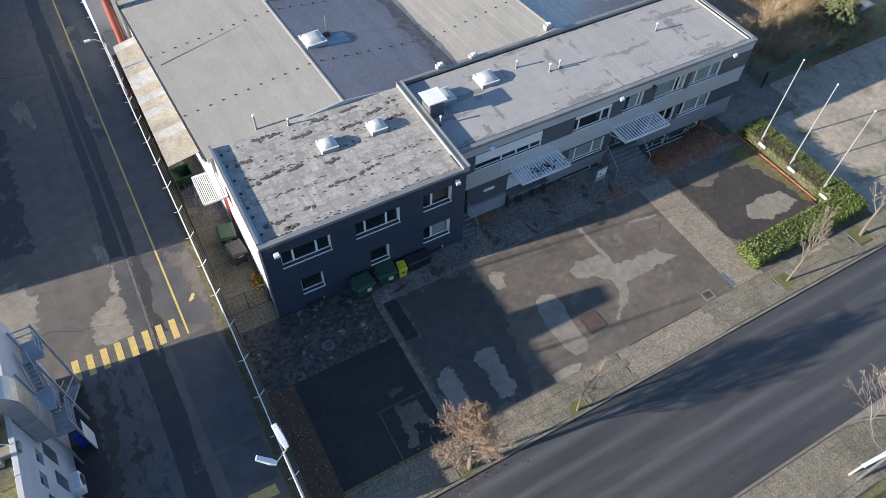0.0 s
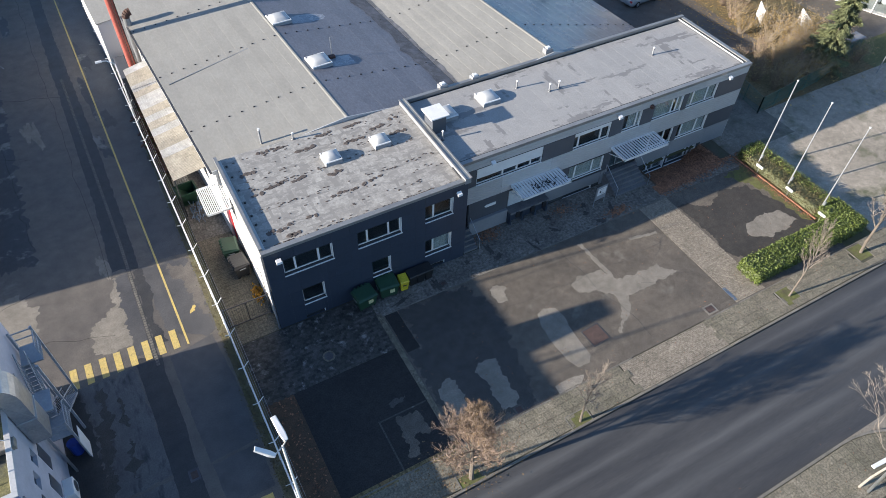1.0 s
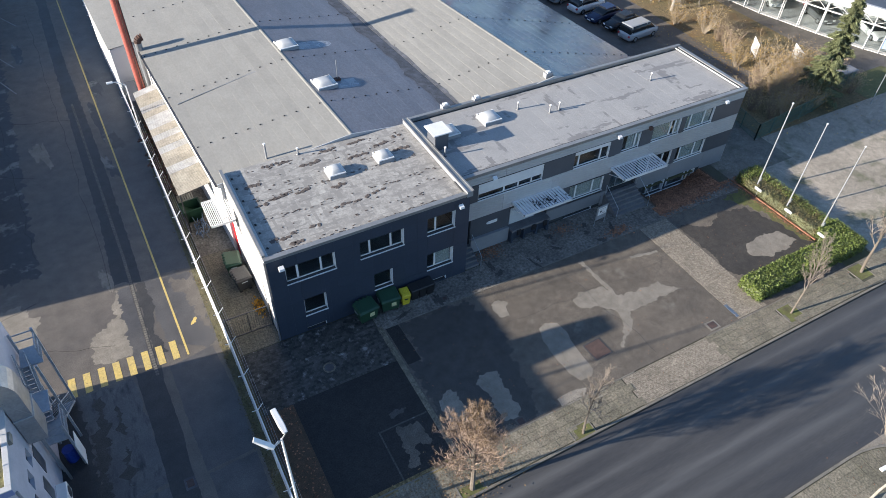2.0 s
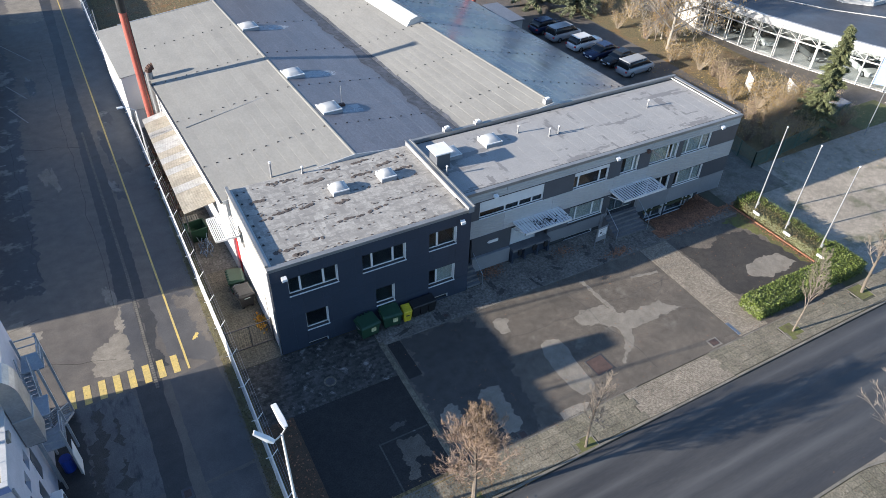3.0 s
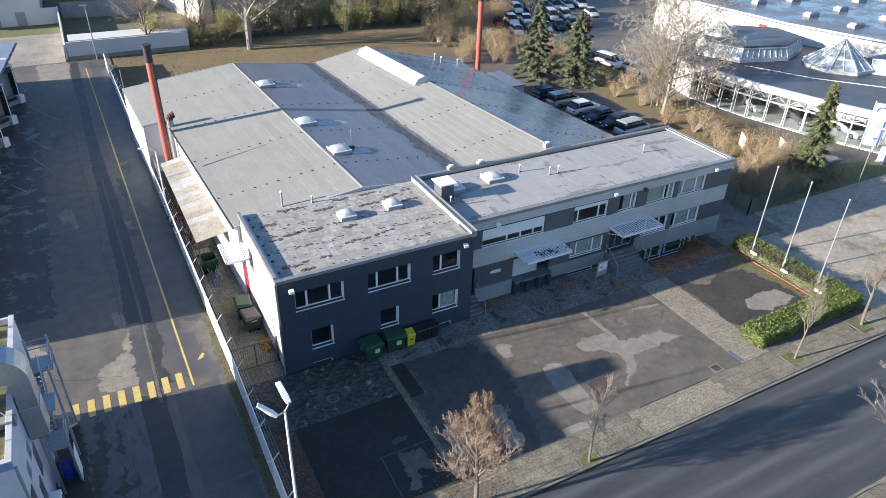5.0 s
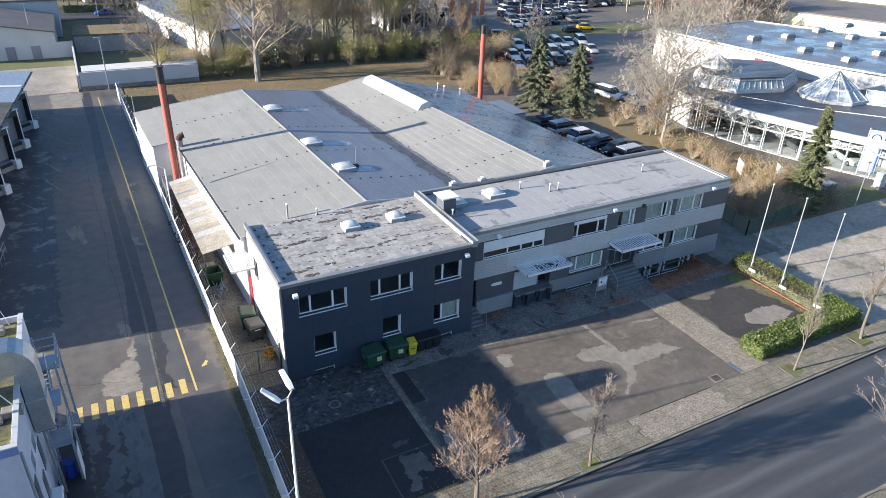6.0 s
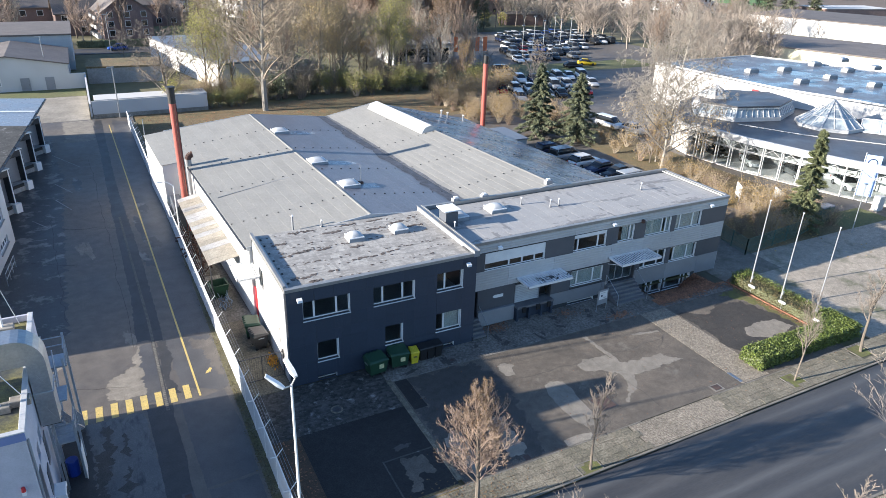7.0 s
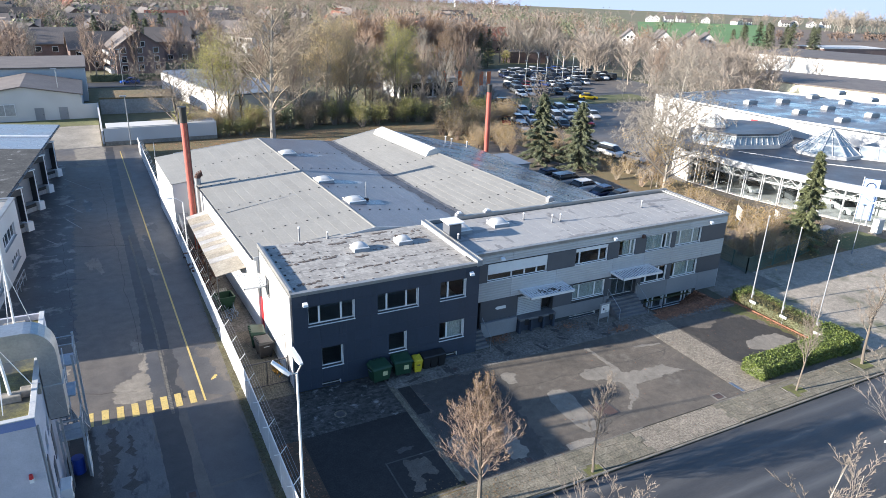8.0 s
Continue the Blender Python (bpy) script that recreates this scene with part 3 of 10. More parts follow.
# the land falls away gently behind the works
gx = [-BIG, -1200, -600, -300, -150, -60, 0, PIT[0], PIT[1], 80, 120, 160, 200, 250, 300, 360, 440, 560, 800, 1400, 2400, BIG]
gy = [PIT[3], 30, 60, 90, 110, 130, 150, 170, 190, 215, 250, 300, 380, 500, 800, 1400, 2400, BIG]
n0 = len(g.v)
g.v += [(x, y, -0.14 + fall(x, y)) for y in gy for x in gx]
g.f += [(n0 + j * len(gx) + i, n0 + j * len(gx) + i + 1, n0 + (j + 1) * len(gx) + i + 1, n0 + (j + 1) * len(gx) + i) for j in range(len(gy) - 1) for i in range(len(gx) - 1)]
part("ground", g, M["ground"], None, "flat autumn ground of grass and earth", category="ground", kind="structure")

zone("road", [(-400, 400, -21.8, -14.22)], -0.139, -0.11, "asphalt_road", "dark damp asphalt street, worn and streaked with painted tree shadows", "road")
zone("yard_road", [(-40, -3.25, -14.06, 75.85)], -0.139, 0.0, "asphalt_yard", "dark damp asphalt delivery yard with cracks", "road")
zone("parking_lot", [(5.92, 37.35, -11.92, -2.05)], -0.139, 0.0, "asphalt_lot", "worn grey asphalt parking lot with patches", "parking lot")
zone("lower_lot", [(-0.95, 5.62, -11.7, -4.62)], -0.139, -0.004, "asphalt_damp", "dark damp asphalt square beside the kerb", "parking lot")
zone("walkway", [(5.62, 29.7, -2.05, 1.5), (29.7, 37.35, -2.05, -0.7), (36.2, 37.35, -0.7, 1.5), (37.35, 44.5, -1.1, 9.0)], -0.139, -0.03, "joint", "paved path along the office front", "path")
zone("paving_bed", [(-2.65, 5.62, -4.62, 0.0), (-2.65, -0.0, 0.0, 31)], -0.139, -0.03, "joint", "soil bed under old pavers")
zone("pavement", [(-90, 150, -14.06, -11.92)], -0.139, -0.03, "joint", "pavement bed along the street", "pavement")
zone("planting_strip", [(-2.65, -0.95, -14.06, -4.62)], -0.138, -0.012, "leaf_litter", "narrow planting strip full of fallen leaves", "flower bed")
zone("verge", [(-0.95, 5.6, -12.1, -11.7)], -0.138, 0.004, "grass", "thin strip of weedy grass at the lot edge", "grass")
zone("fence_verge", [(-3.45, -2.95, -11.9, 72)], -0.136, 0.012, "verge_dirt", "weedy dirt strip along the white fence", "ground")
zone("gravel_yard", [(40.3, 75, -11.92, 2.35)], -0.139, -0.005, "gravel", "worn gravel and asphalt yard beside the hedge", "ground")
zone("east_parking", [(40.2, 52.5, 9.5, 60.0)], -0.139, -0.006, "asphalt_yard", "dark asphalt parking strip beside the hall", "parking lot")
zone("lawn", [(-3.0, 62, 43.0, 78.0)], -0.138, -0.03, "grass", "leaf-strewn lawn behind the hall", "lawn")
zone("drive_lawn", [(58.9, 66.0, 2.36, 6.0)], -0.138, 0.0, "lawn_green", "green grass strip beside the drive", "lawn")
zone("east_lawn", [(52.5, 62, 6.0, 43.0), (44.5, 52.5, 2.36, 9.5), (52.5, 58.9, 2.36, 6.0)], -0.138, -0.01, "grass", "rough grass strip with fallen leaves", "lawn")
zone("dealer_forecourt", [(62, 130, -11.92, 60.0)], -0.139, -0.02, "asphalt_yard", "asphalt forecourt round the car showroom", "parking lot")
zone("dealer_car_park", [(52, 130, 60.0, 150.0)], -0.139, -0.02, "asphalt_yard", "large asphalt car park full of cars", "parking lot")
zone("back_grass", [(-32, -8.9, 93.3, 100.0)], -0.137, 0.03, "lawn_green", "strip of green grass before the white workshop", "grass")
zone("concrete_pad", [(-32, -8.9, 75.86, 93.3)], -0.138, 0.012, "concrete", "pale cracked concrete pad at the end of the yard", "ground")
# footpath and verge across the street, turning into a side street
CX, CY = 24.6, -28.9


def quarter(r0, r1, n=12):
    """A quarter of a ring round the corner, as an outline."""
    arc = [math.pi / 2 * k / n for k in range(n + 1)]
    inner = [(CX + r0 * math.sin(a), CY + r0 * math.cos(a)) for a in arc[::-1]] if r0 else [(CX, CY)]
    return ([(CX + r1 * math.sin(a), CY + r1 * math.cos(a)) for a in arc] + inner)[::-1]


fp_ = MB().box(-90, CX, -25.1, -21.95, -0.139, -0.03).box(28.4, 31.55, -60, CY, -0.139, -0.03).prism(quarter(3.8, 6.95), -0.139, -0.03)
part("far_pavement", fp_, M["joint"], None, "pavement bed across the street", category="pavement", kind="structure")
fv_ = MB().box(-90, CX, -60, -25.1, -0.138, -0.02).box(CX, 28.4, -60, CY, -0.138, -0.02).prism(quarter(0, 3.8), -0.138, -0.02).box(41, 150, -60, -21.95, -0.138, -0.02)
part("far_verge", fv_, M["lawn_green"], None, "short green grass across the street", category="grass", kind="structure")
zone("side_street", [(CX, 41, -60, -21.8)], -0.139, -0.116, "asphalt_pale", "pale worn asphalt of a side street", "road")

# pit before the basement windows
x0, x1, y0, y1 = PIT
pit = MB()
pit.add([(x0, y0, -0.02), (x1, y0, -0.02), (x1, y1 - 0.25, -1.1), (x0, y1 - 0.25, -1.1), (x1, y1, -1.1), (x0, y1, -1.1)], [(0, 1, 2, 3), (3, 2, 4, 5)])
pit.box(x0 - 0.15, x0, y0, y1, -1.1, 0.02).box(x1, x1 + 0.15, y0, y1, -1.1, 0.02)
pit.add([(x1 - 2.0, y1 - 0.25, -1.1), (x1 - 2.0, y1, -1.1), (x1, y1, -0.04), (x1, y0, -0.03), (x1 - 0.9, y0, -0.03)], [(0, 1, 2), (0, 2, 3), (0, 3, 4)])
part("sunken_bank", pit, M["leaf_litter"], None, "sunken bank covered with brown fallen leaves", category="ground", kind="structure")


def blob(name, cx, cy, rx, ry, material, label, z=0.004, turn=0.0, rag=0.25, n=40, seed=1, kind="structure"):
    """A ragged flat patch on the asphalt."""
    pts = []
    for i in range(n):
        a = 2 * math.pi * i / n
        k = 1 + rag * noise.noise((math.cos(a) * 1.7 + seed * 5.1, math.sin(a) * 1.7, seed * 2.3)) + rag * 0.4 * noise.noise((math.cos(a) * 6 + seed, math.sin(a) * 6, seed * 1.3))
        sq = 1 / max(abs(math.cos(a)), abs(math.sin(a))) ** 0.55
        x, y = math.cos(a) * rx * k * sq, math.sin(a) * ry * k * sq
        c, s = math.cos(turn), math.sin(turn)
        pts.append((cx + x * c - y * s, cy + x * s + y * c))
    return part(name, MB().sheet(pts, -0.01, z), M[material], None, label, category="patch", kind=kind)


# markings in the yard
for i in range(8):
    x = -11.91 + i * 0.82
    part("yellow_bar", MB().prism([(x, 1.48 + 0.018 * i), (x + 0.385, 1.48 + 0.018 * i), (x + 0.385, 2.93 + 0.02 * i), (x, 2.94 + 0.02 * i)], -0.005, 0.0085), M["yellow"], None, "worn yellow bar of a crossing on asphalt", category="road marking", group="crossing bars", kind="structure")
part("yellow_line", MB().prism([(-5.36, 1.6), (-5.24, 1.6), (-6.60, 71.9), (-6.72, 71.9)], -0.005, 0.0085), M["yellow"], None, "long yellow line painted on the yard asphalt", category="road marking", kind="structure")
dc_ = part("drain_channel", MB().prism([(-7.37, -14), (-7.13, -14), (-7.13, 12), (-8.5, 72), (-8.74, 72), (-7.37, 12)], -0.005, 0.0065), M["damp_strip"], None, "row of small stone setts along the yard", category="gutter", kind="structure")
CHANNEL = lambda y: -7.25 - max(y - 12, 0) * 0.0228
for xa, ya, xb, yb in ((-13.8, 58.6, -10.8, 52.4), (-13.4, 46.9, -11.7, 43.2), (-13.4, 41.7, -11.9, 38.0), (-15.3, 36.2, -13.8, 33.6), (-16.2, 31.1, -14.0, 30.9)):
    d = Vector((xb - xa, yb - ya)).normalized()
    nx, ny = -d.y * 0.05, d.x * 0.06
    part("white_line", MB().prism([(xa - nx, ya - ny), (xb - nx, yb - ny), (xb + nx, yb + ny), (xa + nx, ya + ny)], -0.005, 0.0085), M["white_line"], None, "faded white bay line on yard asphalt", category="road marking", group="bay lines", kind="structure")
blob("worn_arrow", -4.35, 4.1, 0.13, 0.24, "yellow", "small worn yellow blotch on asphalt", 0.006, -0.4, 0.9, 26, 17)

# ---- dark office block ----
ZR = 6.78
dark = thing("dark_office_block", "two-storey office block with dark blue panels and mossy flat roof", "building", (6.5, 4.5, 0))
dark.matrix_basis = Matrix.Identity(4)
d_up = [(0.98, 3.98, 4.6, 5.9), (5.55, 8.43, 4.6, 5.9), (10.05, 12.0, 4.62, 5.95)]
d_lo = [(1.75, 3.15, 1.48, 2.88), (6.33, 7.6, 1.5, 2.88), (10.06, 11.96, 1.52, 2.9)]
d_ba = [(1.70, 2.95, 0.10, 0.36), (10.3, 11.5, 0.14, 0.42)]
holes = d_up + d_lo + d_ba
w = MB()
for a, b, c, d in cells([0, 13], [0, 6.9], holes):
    w.box(a, b, 0.03, 0.33, c, d)
w.box(12.7, 13.0, 0.33, 1.5, 0.0, 6.9).box(12.7, 13.0, 1.5, 8.9, 0, 6.7).box(0.0, 12.7, 8.6, 8.9, 0, 6.7)
part("front_wall", w, M["wall_core"], dark)
lw = MB()
for a, b, c, d in cells([0.33, 8.6], [0, 6.9], [(6.0, 7.0, 3.9, 5.4)]):
    lw.box(0.0, 0.3, a, b, c, d)
part("side_wall", lw, M["render_white"], dark, "white rendered side wall")
part("floor_slab", MB().box(0.3, 12.7, 0.33, 8.6, 3.25, 3.45).box(0.3, 12.7, 0.33, 8.6, 0.4, 0.6), M["interior"], dark)
part("partition", MB().box(0.3, 12.7, 4.4, 4.5, 0.6, 6.5), M["interior"], dark)
pan_x = [0, 1.72, 3.42, 5.1, 6.33, 7.65, 9.35, 10.05, 11.9, 13]
for a, b, c, d in cells(pan_x, [0.02, 0.42, 3.62, 6.75], holes):
    part("panel", MB().box(a + 0.0025, b - 0.0025, 0.0, 0.026, c + 0.002, d - 0.002), M["panel_dark"], dark)
sp = MB()
for c, d in ((0.42, 3.62), (3.62, 6.75)):
    sp.box(13.0, 13.03, 0.0, 1.48, c, d)
part("side_panel", sp, M["panel_dark"], dark)
part("roof", MB().box(0.0, 13.0, 0.33, 8.9, 6.55, ZR - 0.03).box(0.3, 12.7, 0.05, 0.33, 6.9, 6.91), M["roof_dark_block"], dark, "pale bitumen roof with brown moss stains")
for i in range(9):
    y = 0.34 + i * 0.95
    part("roof_sheet", MB().hull8([(0.28, y, ZR - 0.03), (12.75, y, ZR - 0.03), (12.75, y + 0.97, ZR - 0.03), (0.28, y + 0.97, ZR - 0.03)],
                                 [(0.28, y, ZR + 0.002), (12.75, y, ZR + 0.002), (12.75, y + 0.958, ZR - 0.002), (0.28, y + 0.958, ZR - 0.002)]), M["roof_dark_block"], dark)
part("roof_edge", MB().box(-0.06, 13.05, -0.05, 0.28, 6.76, 6.96).box(-0.06, 0.12, 0.28, 8.9, 6.76, 7.09), M["trim"], dark, "grey metal roof edge trim")
# raised coping between the two blocks
part("coping", MB().box(12.78, 13.18, -0.06, 8.95, 6.7, 7.12), M["panel_flat"], dark, "raised pale coping wall")
part("coping_cap", MB().box(12.74, 12.84, -0.1, 8.98, 7.12, 7.17).box(13.12, 13.22, -0.1, 8.98, 7.12, 7.17).box(12.84, 13.12, -0.1, 8.98, 7.12, 7.13), M["trim"], dark)
for (a, b, c, d), mu in zip(d_up, ((0.245, 0.72), (0.235, 0.72), (0.335,))):
    window(dark, a, b, c, d, 0.0, mu)
for (a, b, c, d), mu in zip(d_lo, ((), (), (0.335,))):
    window(dark, a, b, c, d, 0.0, mu, curtain=((0.4, 0.95),) if mu else None)
for a, b, c, d in d_ba:
    window(dark, a, b, c, d, 0.0, fw=0.04, sill=False)

# ---- grey office block ----
YF, YB, XE = 1.5, 8.9, 38.5
grey = thing("grey_office_block", "long two-storey office block with grey corrugated cladding", "building")
g_up = [(14.6, 19.75, 4.6, 5.92), (22.4, 25.5, 4.62, 5.95), (26.7, 28.3, 4.65, 5.98), (29.5, 32.2, 4.68, 6.0), (32.75, 35.6, 4.68, 6.02)]
g_lo = [(22.5, 25.6, 1.62, 2.9), (29.5, 32.2, 1.78, 3.1), (32.75, 35.7, 1.78, 3.1)]
g_ba = [(22.4, 25.0, -0.0, 0.24), (30.2, 32.4, -0.9, 0.2), (32.6, 35.65, -0.9, 0.2)]
g_door = [(13.05, 14.1, 0.9, 3.0), (17.35, 20.6, 1.2, 2.85), (26.35, 28.9, 1.1, 3.35)]
holes = g_up + g_lo + g_ba + g_door
w = MB()
for a, b, c, d in cells([13.0, XE], [-1.1, 0.0, 6.85], holes):
    w.box(a, b, YF, YF + 0.3, c, d)
w.box(13.0, XE - 0.3, YB - 0.3, YB, 0, 6.7).box(XE - 0.3, XE, YF + 0.3, YB, -0.14, 6.85)
part("wall", w, M["wall_core"], grey)
part("floor_slab", MB().box(13.0, XE - 0.3, YF + 0.3, YB - 0.3, 3.3, 3.5).box(13.0, XE - 0.3, YF + 0.3, YB - 0.3, 1.0, 1.15).box(13.0, XE - 0.3, YF + 0.3, YB - 0.3, -1.2, -1.1), M["interior"], grey)
part("partition", MB().box(13.0, XE - 0.3, 5.2, 5.3, 1.15, 6.5), M["interior"], grey)


def clad(names, material, name="panel", label="", th=0.035):
    for a, b, c, d in names:
        part(name, MB().box(a + 0.011, b - 0.011, YF - th, YF - 0.002, c + 0.005, d - 0.005), M[material], grey, label)


clad([(13.05, 16.65, 6.02, 6.82), (16.65, 22.4, 6.02, 6.82), (22.4, 29.5, 6.02, 6.82), (29.5, 34.2, 6.04, 6.82), (34.2, XE, 6.04, 6.82)], "panel_grey")
clad([(13.05, 16.65, 3.05, 4.55), (16.65, 20.7, 3.05, 4.55), (20.7, 26.2, 3.05, 4.55), (26.2, 29.5, 3.42, 4.6), (29.5, 32.5, 3.16, 4.6), (32.5, 36.1, 3.16, 4.6), (36.1, XE, 3.16, 4.6)], "panel_grey")
clad([(13.05, 14.58, 4.58, 5.98), (19.78, 22.38, 4.58, 5.98), (25.53, 26.67, 4.6, 6.0), (28.33, 29.47, 4.62, 6.02), (32.23, 32.72, 4.64, 6.02), (35.63, XE, 4.62, 6.02)], "panel_brown")
clad([(14.15, 17.3, 1.35, 3.02), (20.65, 22.45, 1.35, 3.02), (25.63, 26.3, 1.35, 3.02), (28.95, 29.45, 1.72, 3.12), (32.23, 32.72, 1.72, 3.12), (35.73, XE, 1.72, 3.12)], "panel_brown")
clad([(20.65, 25.7, 0.27, 1.32), (25.72, 26.3, 0.0, 1.32), (29.0, 32.5, 0.24, 1.70), (32.5, 36.1, 0.24, 1.70), (36.1, XE, 0.0, 1.70)], "panel_flat")
clad([(14.15, 17.3, 0.1, 1.33)], "panel_flat", th=0.22)
side = MB()
for c, d in ((0.0, 1.70), (3.16, 4.6), (6.04, 6.82)):
    side.box(XE + 0.002, XE + 0.035, YF - 0.03, YB, c, d)
part("side_cladding", side, M["panel_grey"], grey)
part("side_cladding", MB().box(XE + 0.002, XE + 0.03, YF - 0.03, YB, 1.72, 3.14).box(XE + 0.002, XE + 0.03, YF - 0.03, YB, 4.62, 6.02), M["panel_brown"], grey)
part("roof", MB().box(13.18, XE, YF + 0.0, YB, 6.5, 6.70), M["roof_grey"], grey)
for i in range(26):
    x = 13.2 + i * 0.965
    part("roof_sheet", MB().hull8([(x, YF + 0.2, 6.70), (x + 0.985, YF + 0.2, 6.70), (x + 0.985, YB - 0.1, 6.70), (x, YB - 0.1, 6.70)],
                                 [(x, YF + 0.2, 6.715), (x + 0.97, YF + 0.2, 6.712), (x + 0.97, YB - 0.1, 6.712), (x, YB - 0.1, 6.715)]), M["roof_grey"], grey)
part("roof_edge", MB().box(13.26, XE + 0.08, YF - 0.08, YF + 0.22, 6.66, 6.88).box(XE - 0.22, XE + 0.08, YF + 0.22, YB, 6.66, 6.92).box(13.26, XE + 0.08, YB, YB + 0.25, 6.6, 7.0), M["trim"], grey, "grey metal roof edge trim")
part("edge_rail", MB().bar((XE - 0.5, YF + 0.3, 6.86), (XE - 0.5, YB, 6.86), 0.06), M["white_paint"], grey)
win_specs = (((0.4, 0.62, 0.83), 0.62, None), ((0.14, 0.76), 0.22, None), ((0.75,), 0, ((0.3, 1.0),)), ((0.66, 0.82), 0, ((0.05, 0.64), (0.84, 1.0))), ((0.18, 0.68), 0, ((0.05, 0.16), (0.2, 0.95))))
for (a, b, c, d), (mu, bl, cu) in zip(g_up, win_specs):
    window(grey, a, b, c, d, YF, mu, 0.07, blind=bl, curtain=cu)
for (a, b, c, d), mu, cu in zip(g_lo, ((0.2, 0.7), (0.2, 0.7), (0.15, 0.66)), (((0.02, 0.98),), None, ((0.18, 0.64), (0.7, 0.95)))):
    window(grey, a, b, c, d, YF, mu, 0.07, curtain=cu)
for (a, b, c, d), mu in zip(g_ba, ((0.3,), (0.3, 0.55), (0.12, 0.72, 0.85))):
    window(grey, a, b, c, d, YF, mu, fw=0.05)
# glazed entrance
ent = MB()
for x in (26.35, 27.15, 27.95, 28.84):
    ent.box(x, x + 0.07, YF + 0.25, YF + 0.32, 1.15, 3.3)
ent.box(26.35, 28.91, YF + 0.25, YF + 0.32, 3.25, 3.35)
ed = part("entrance_door", ent, M["panel_flat"], grey, "glazed entrance door with grey frame")
for a, b in ((26.42, 27.15), (27.22, 27.95), (28.02, 28.84)):
    part("pane", MB().box(a, b, YF + 0.27, YF + 0.285, 1.17, 3.25), M["glass"], ed).visible_shadow = False
# roller shutter of the loading bay
shutter = part("roller_shutter", MB().box(17.42, 17.5, YF + 0.12, YF + 0.2, 1.22, 2.85).box(19.6, 19.68, YF + 0.12, YF + 0.2, 1.22, 2.85), M["panel_flat"], grey, "closed grey roller shutter of the loading bay")
part("backing", MB().box(17.5, 19.6, YF + 0.205, YF + 0.22, 1.22, 2.85), M["steel_dark"], shutter)
for k in range(11):
    z = 1.25 + k * 0.145
    part("slat", MB().hull8([(17.5, YF + 0.125, z), (19.6, YF + 0.125, z), (19.6, YF + 0.2, z), (17.5, YF + 0.2, z)], [(17.5, YF + 0.185, z + 0.085), (19.6, YF + 0.185, z + 0.085), (19.6, YF + 0.2, z + 0.085), (17.5, YF + 0.2, z + 0.085)]), M["white_dim"], shutter)
part("recess_wall", MB().box(19.62, 20.6, YF + 0.6, YF + 0.65, 1.2, 2.85).box(13.05, 14.1, YF + 0.5, YF + 0.55, 0.9, 3.0), M["black"], grey)
part("loading_platform", MB().slab(17.35, 20.62, 0.9, YF + 0.5, 1.05, 1.22, 0.02), M["step_stone"], grey, "grey concrete slab of the loading platform")
for x in (17.35, 18.4, 19.5, 20.45):
    part("platform_pier", MB().box(x, x + 0.15, 0.95, 1.45, -0.02, 1.05), M["panel_dark"], grey)
part("platform_back", MB().box(17.35, 20.6, 1.3, 1.46, -0.02, 1.05), M["panel_dark"], grey)
for x in (17.75, 19.0, 20.0):
    part("bumper", MB().slab(x, x + 0.3, 0.8, 0.9, 0.72, 1.18, 0.02), M["black"], grey)


def steps(parent, x0, x1, y_top, n, rise, run, material, name="step"):
    for k in range(n):
        part(name, MB().slab(x0, x1, y_top - (k + 1) * run, y_top - k * run + 0.001, 0.0, rise * (n - k), 0.012), M[material], parent)


stairs = thing("entrance_stairs", "grey stone entrance stairs with a steel handrail", "stairs")
steps(stairs, 26.0, 28.95, YF - 0.05, 6, 0.18, 0.29, "step_stone")
for x in (25.95, 29.0):
    rail = MB().tube((x, YF - 0.2, 1.1), (x, YF - 0.2, 2.0), 0.025).tube((x, YF - 0.2, 2.0), (x, -0.35, 0.95), 0.025).tube((x, -0.35, 0.95), (x, -0.35, 0.0), 0.025)
    part("handrail", rail, M["zinc"], stairs)
st2 = thing("side_stairs", "dark concrete steps up to a side door", "stairs")
steps(st2, 13.12, 14.2, YF, 5, 0.18, 0.28, "step_stone")
part("handrail", MB().tube((14.28, YF - 0.1, 0.9), (14.28, YF - 0.1, 1.8), 0.022).tube((14.28, YF - 0.1, 1.8), (14.28, 0.0, 0.9), 0.022).tube((14.28, 0.0, 0.9), (14.28, 0.0, 0.0), 0.022), M["zinc"], st2)


def slat_canopy(name, x0, x1, y0, y1, z, n, label, wide=0.11):
    c = thing(name, label, "canopy")
    fr = MB().box(x0, x1, y0, y0 + 0.06, z - 0.16, z + 0.02).box(x0, x0 + 0.05, y0, y1, z - 0.14, z + 0.02).box(x1 - 0.05, x1, y0, y1, z - 0.14, z + 0.02).box(x0, x1, y1 - 0.05, y1, z - 0.14, z + 0.02)
    part("frame", fr, M["white_paint"], c)
    for k in range(n):
        x = x0 + 0.1 + (x1 - x0 - 0.32) * k / (n - 1)
        part("slat", MB().hull8([(x, y0 + 0.06, z - 0.02), (x + 0.012, y0 + 0.06, z - 0.03), (x + 0.012, y1 - 0.05, z - 0.03), (x, y1 - 0.05, z - 0.02)],
                                [(x + wide, y0 + 0.06, z + 0.012), (x + wide + 0.012, y0 + 0.06, z + 0.002), (x + wide + 0.012, y1 - 0.05, z + 0.002), (x + wide, y1 - 0.05, z + 0.012)]), M["white_paint"], c)
    br = MB()
    for x in (x0 + 0.02, x1 - 0.06):
        br.bar((x + 0.02, y0 + 0.3, z - 0.1), (x + 0.02, y1, z - 0.6), 0.04)
    part("bracket", br, M["white_paint"], c)
    return c


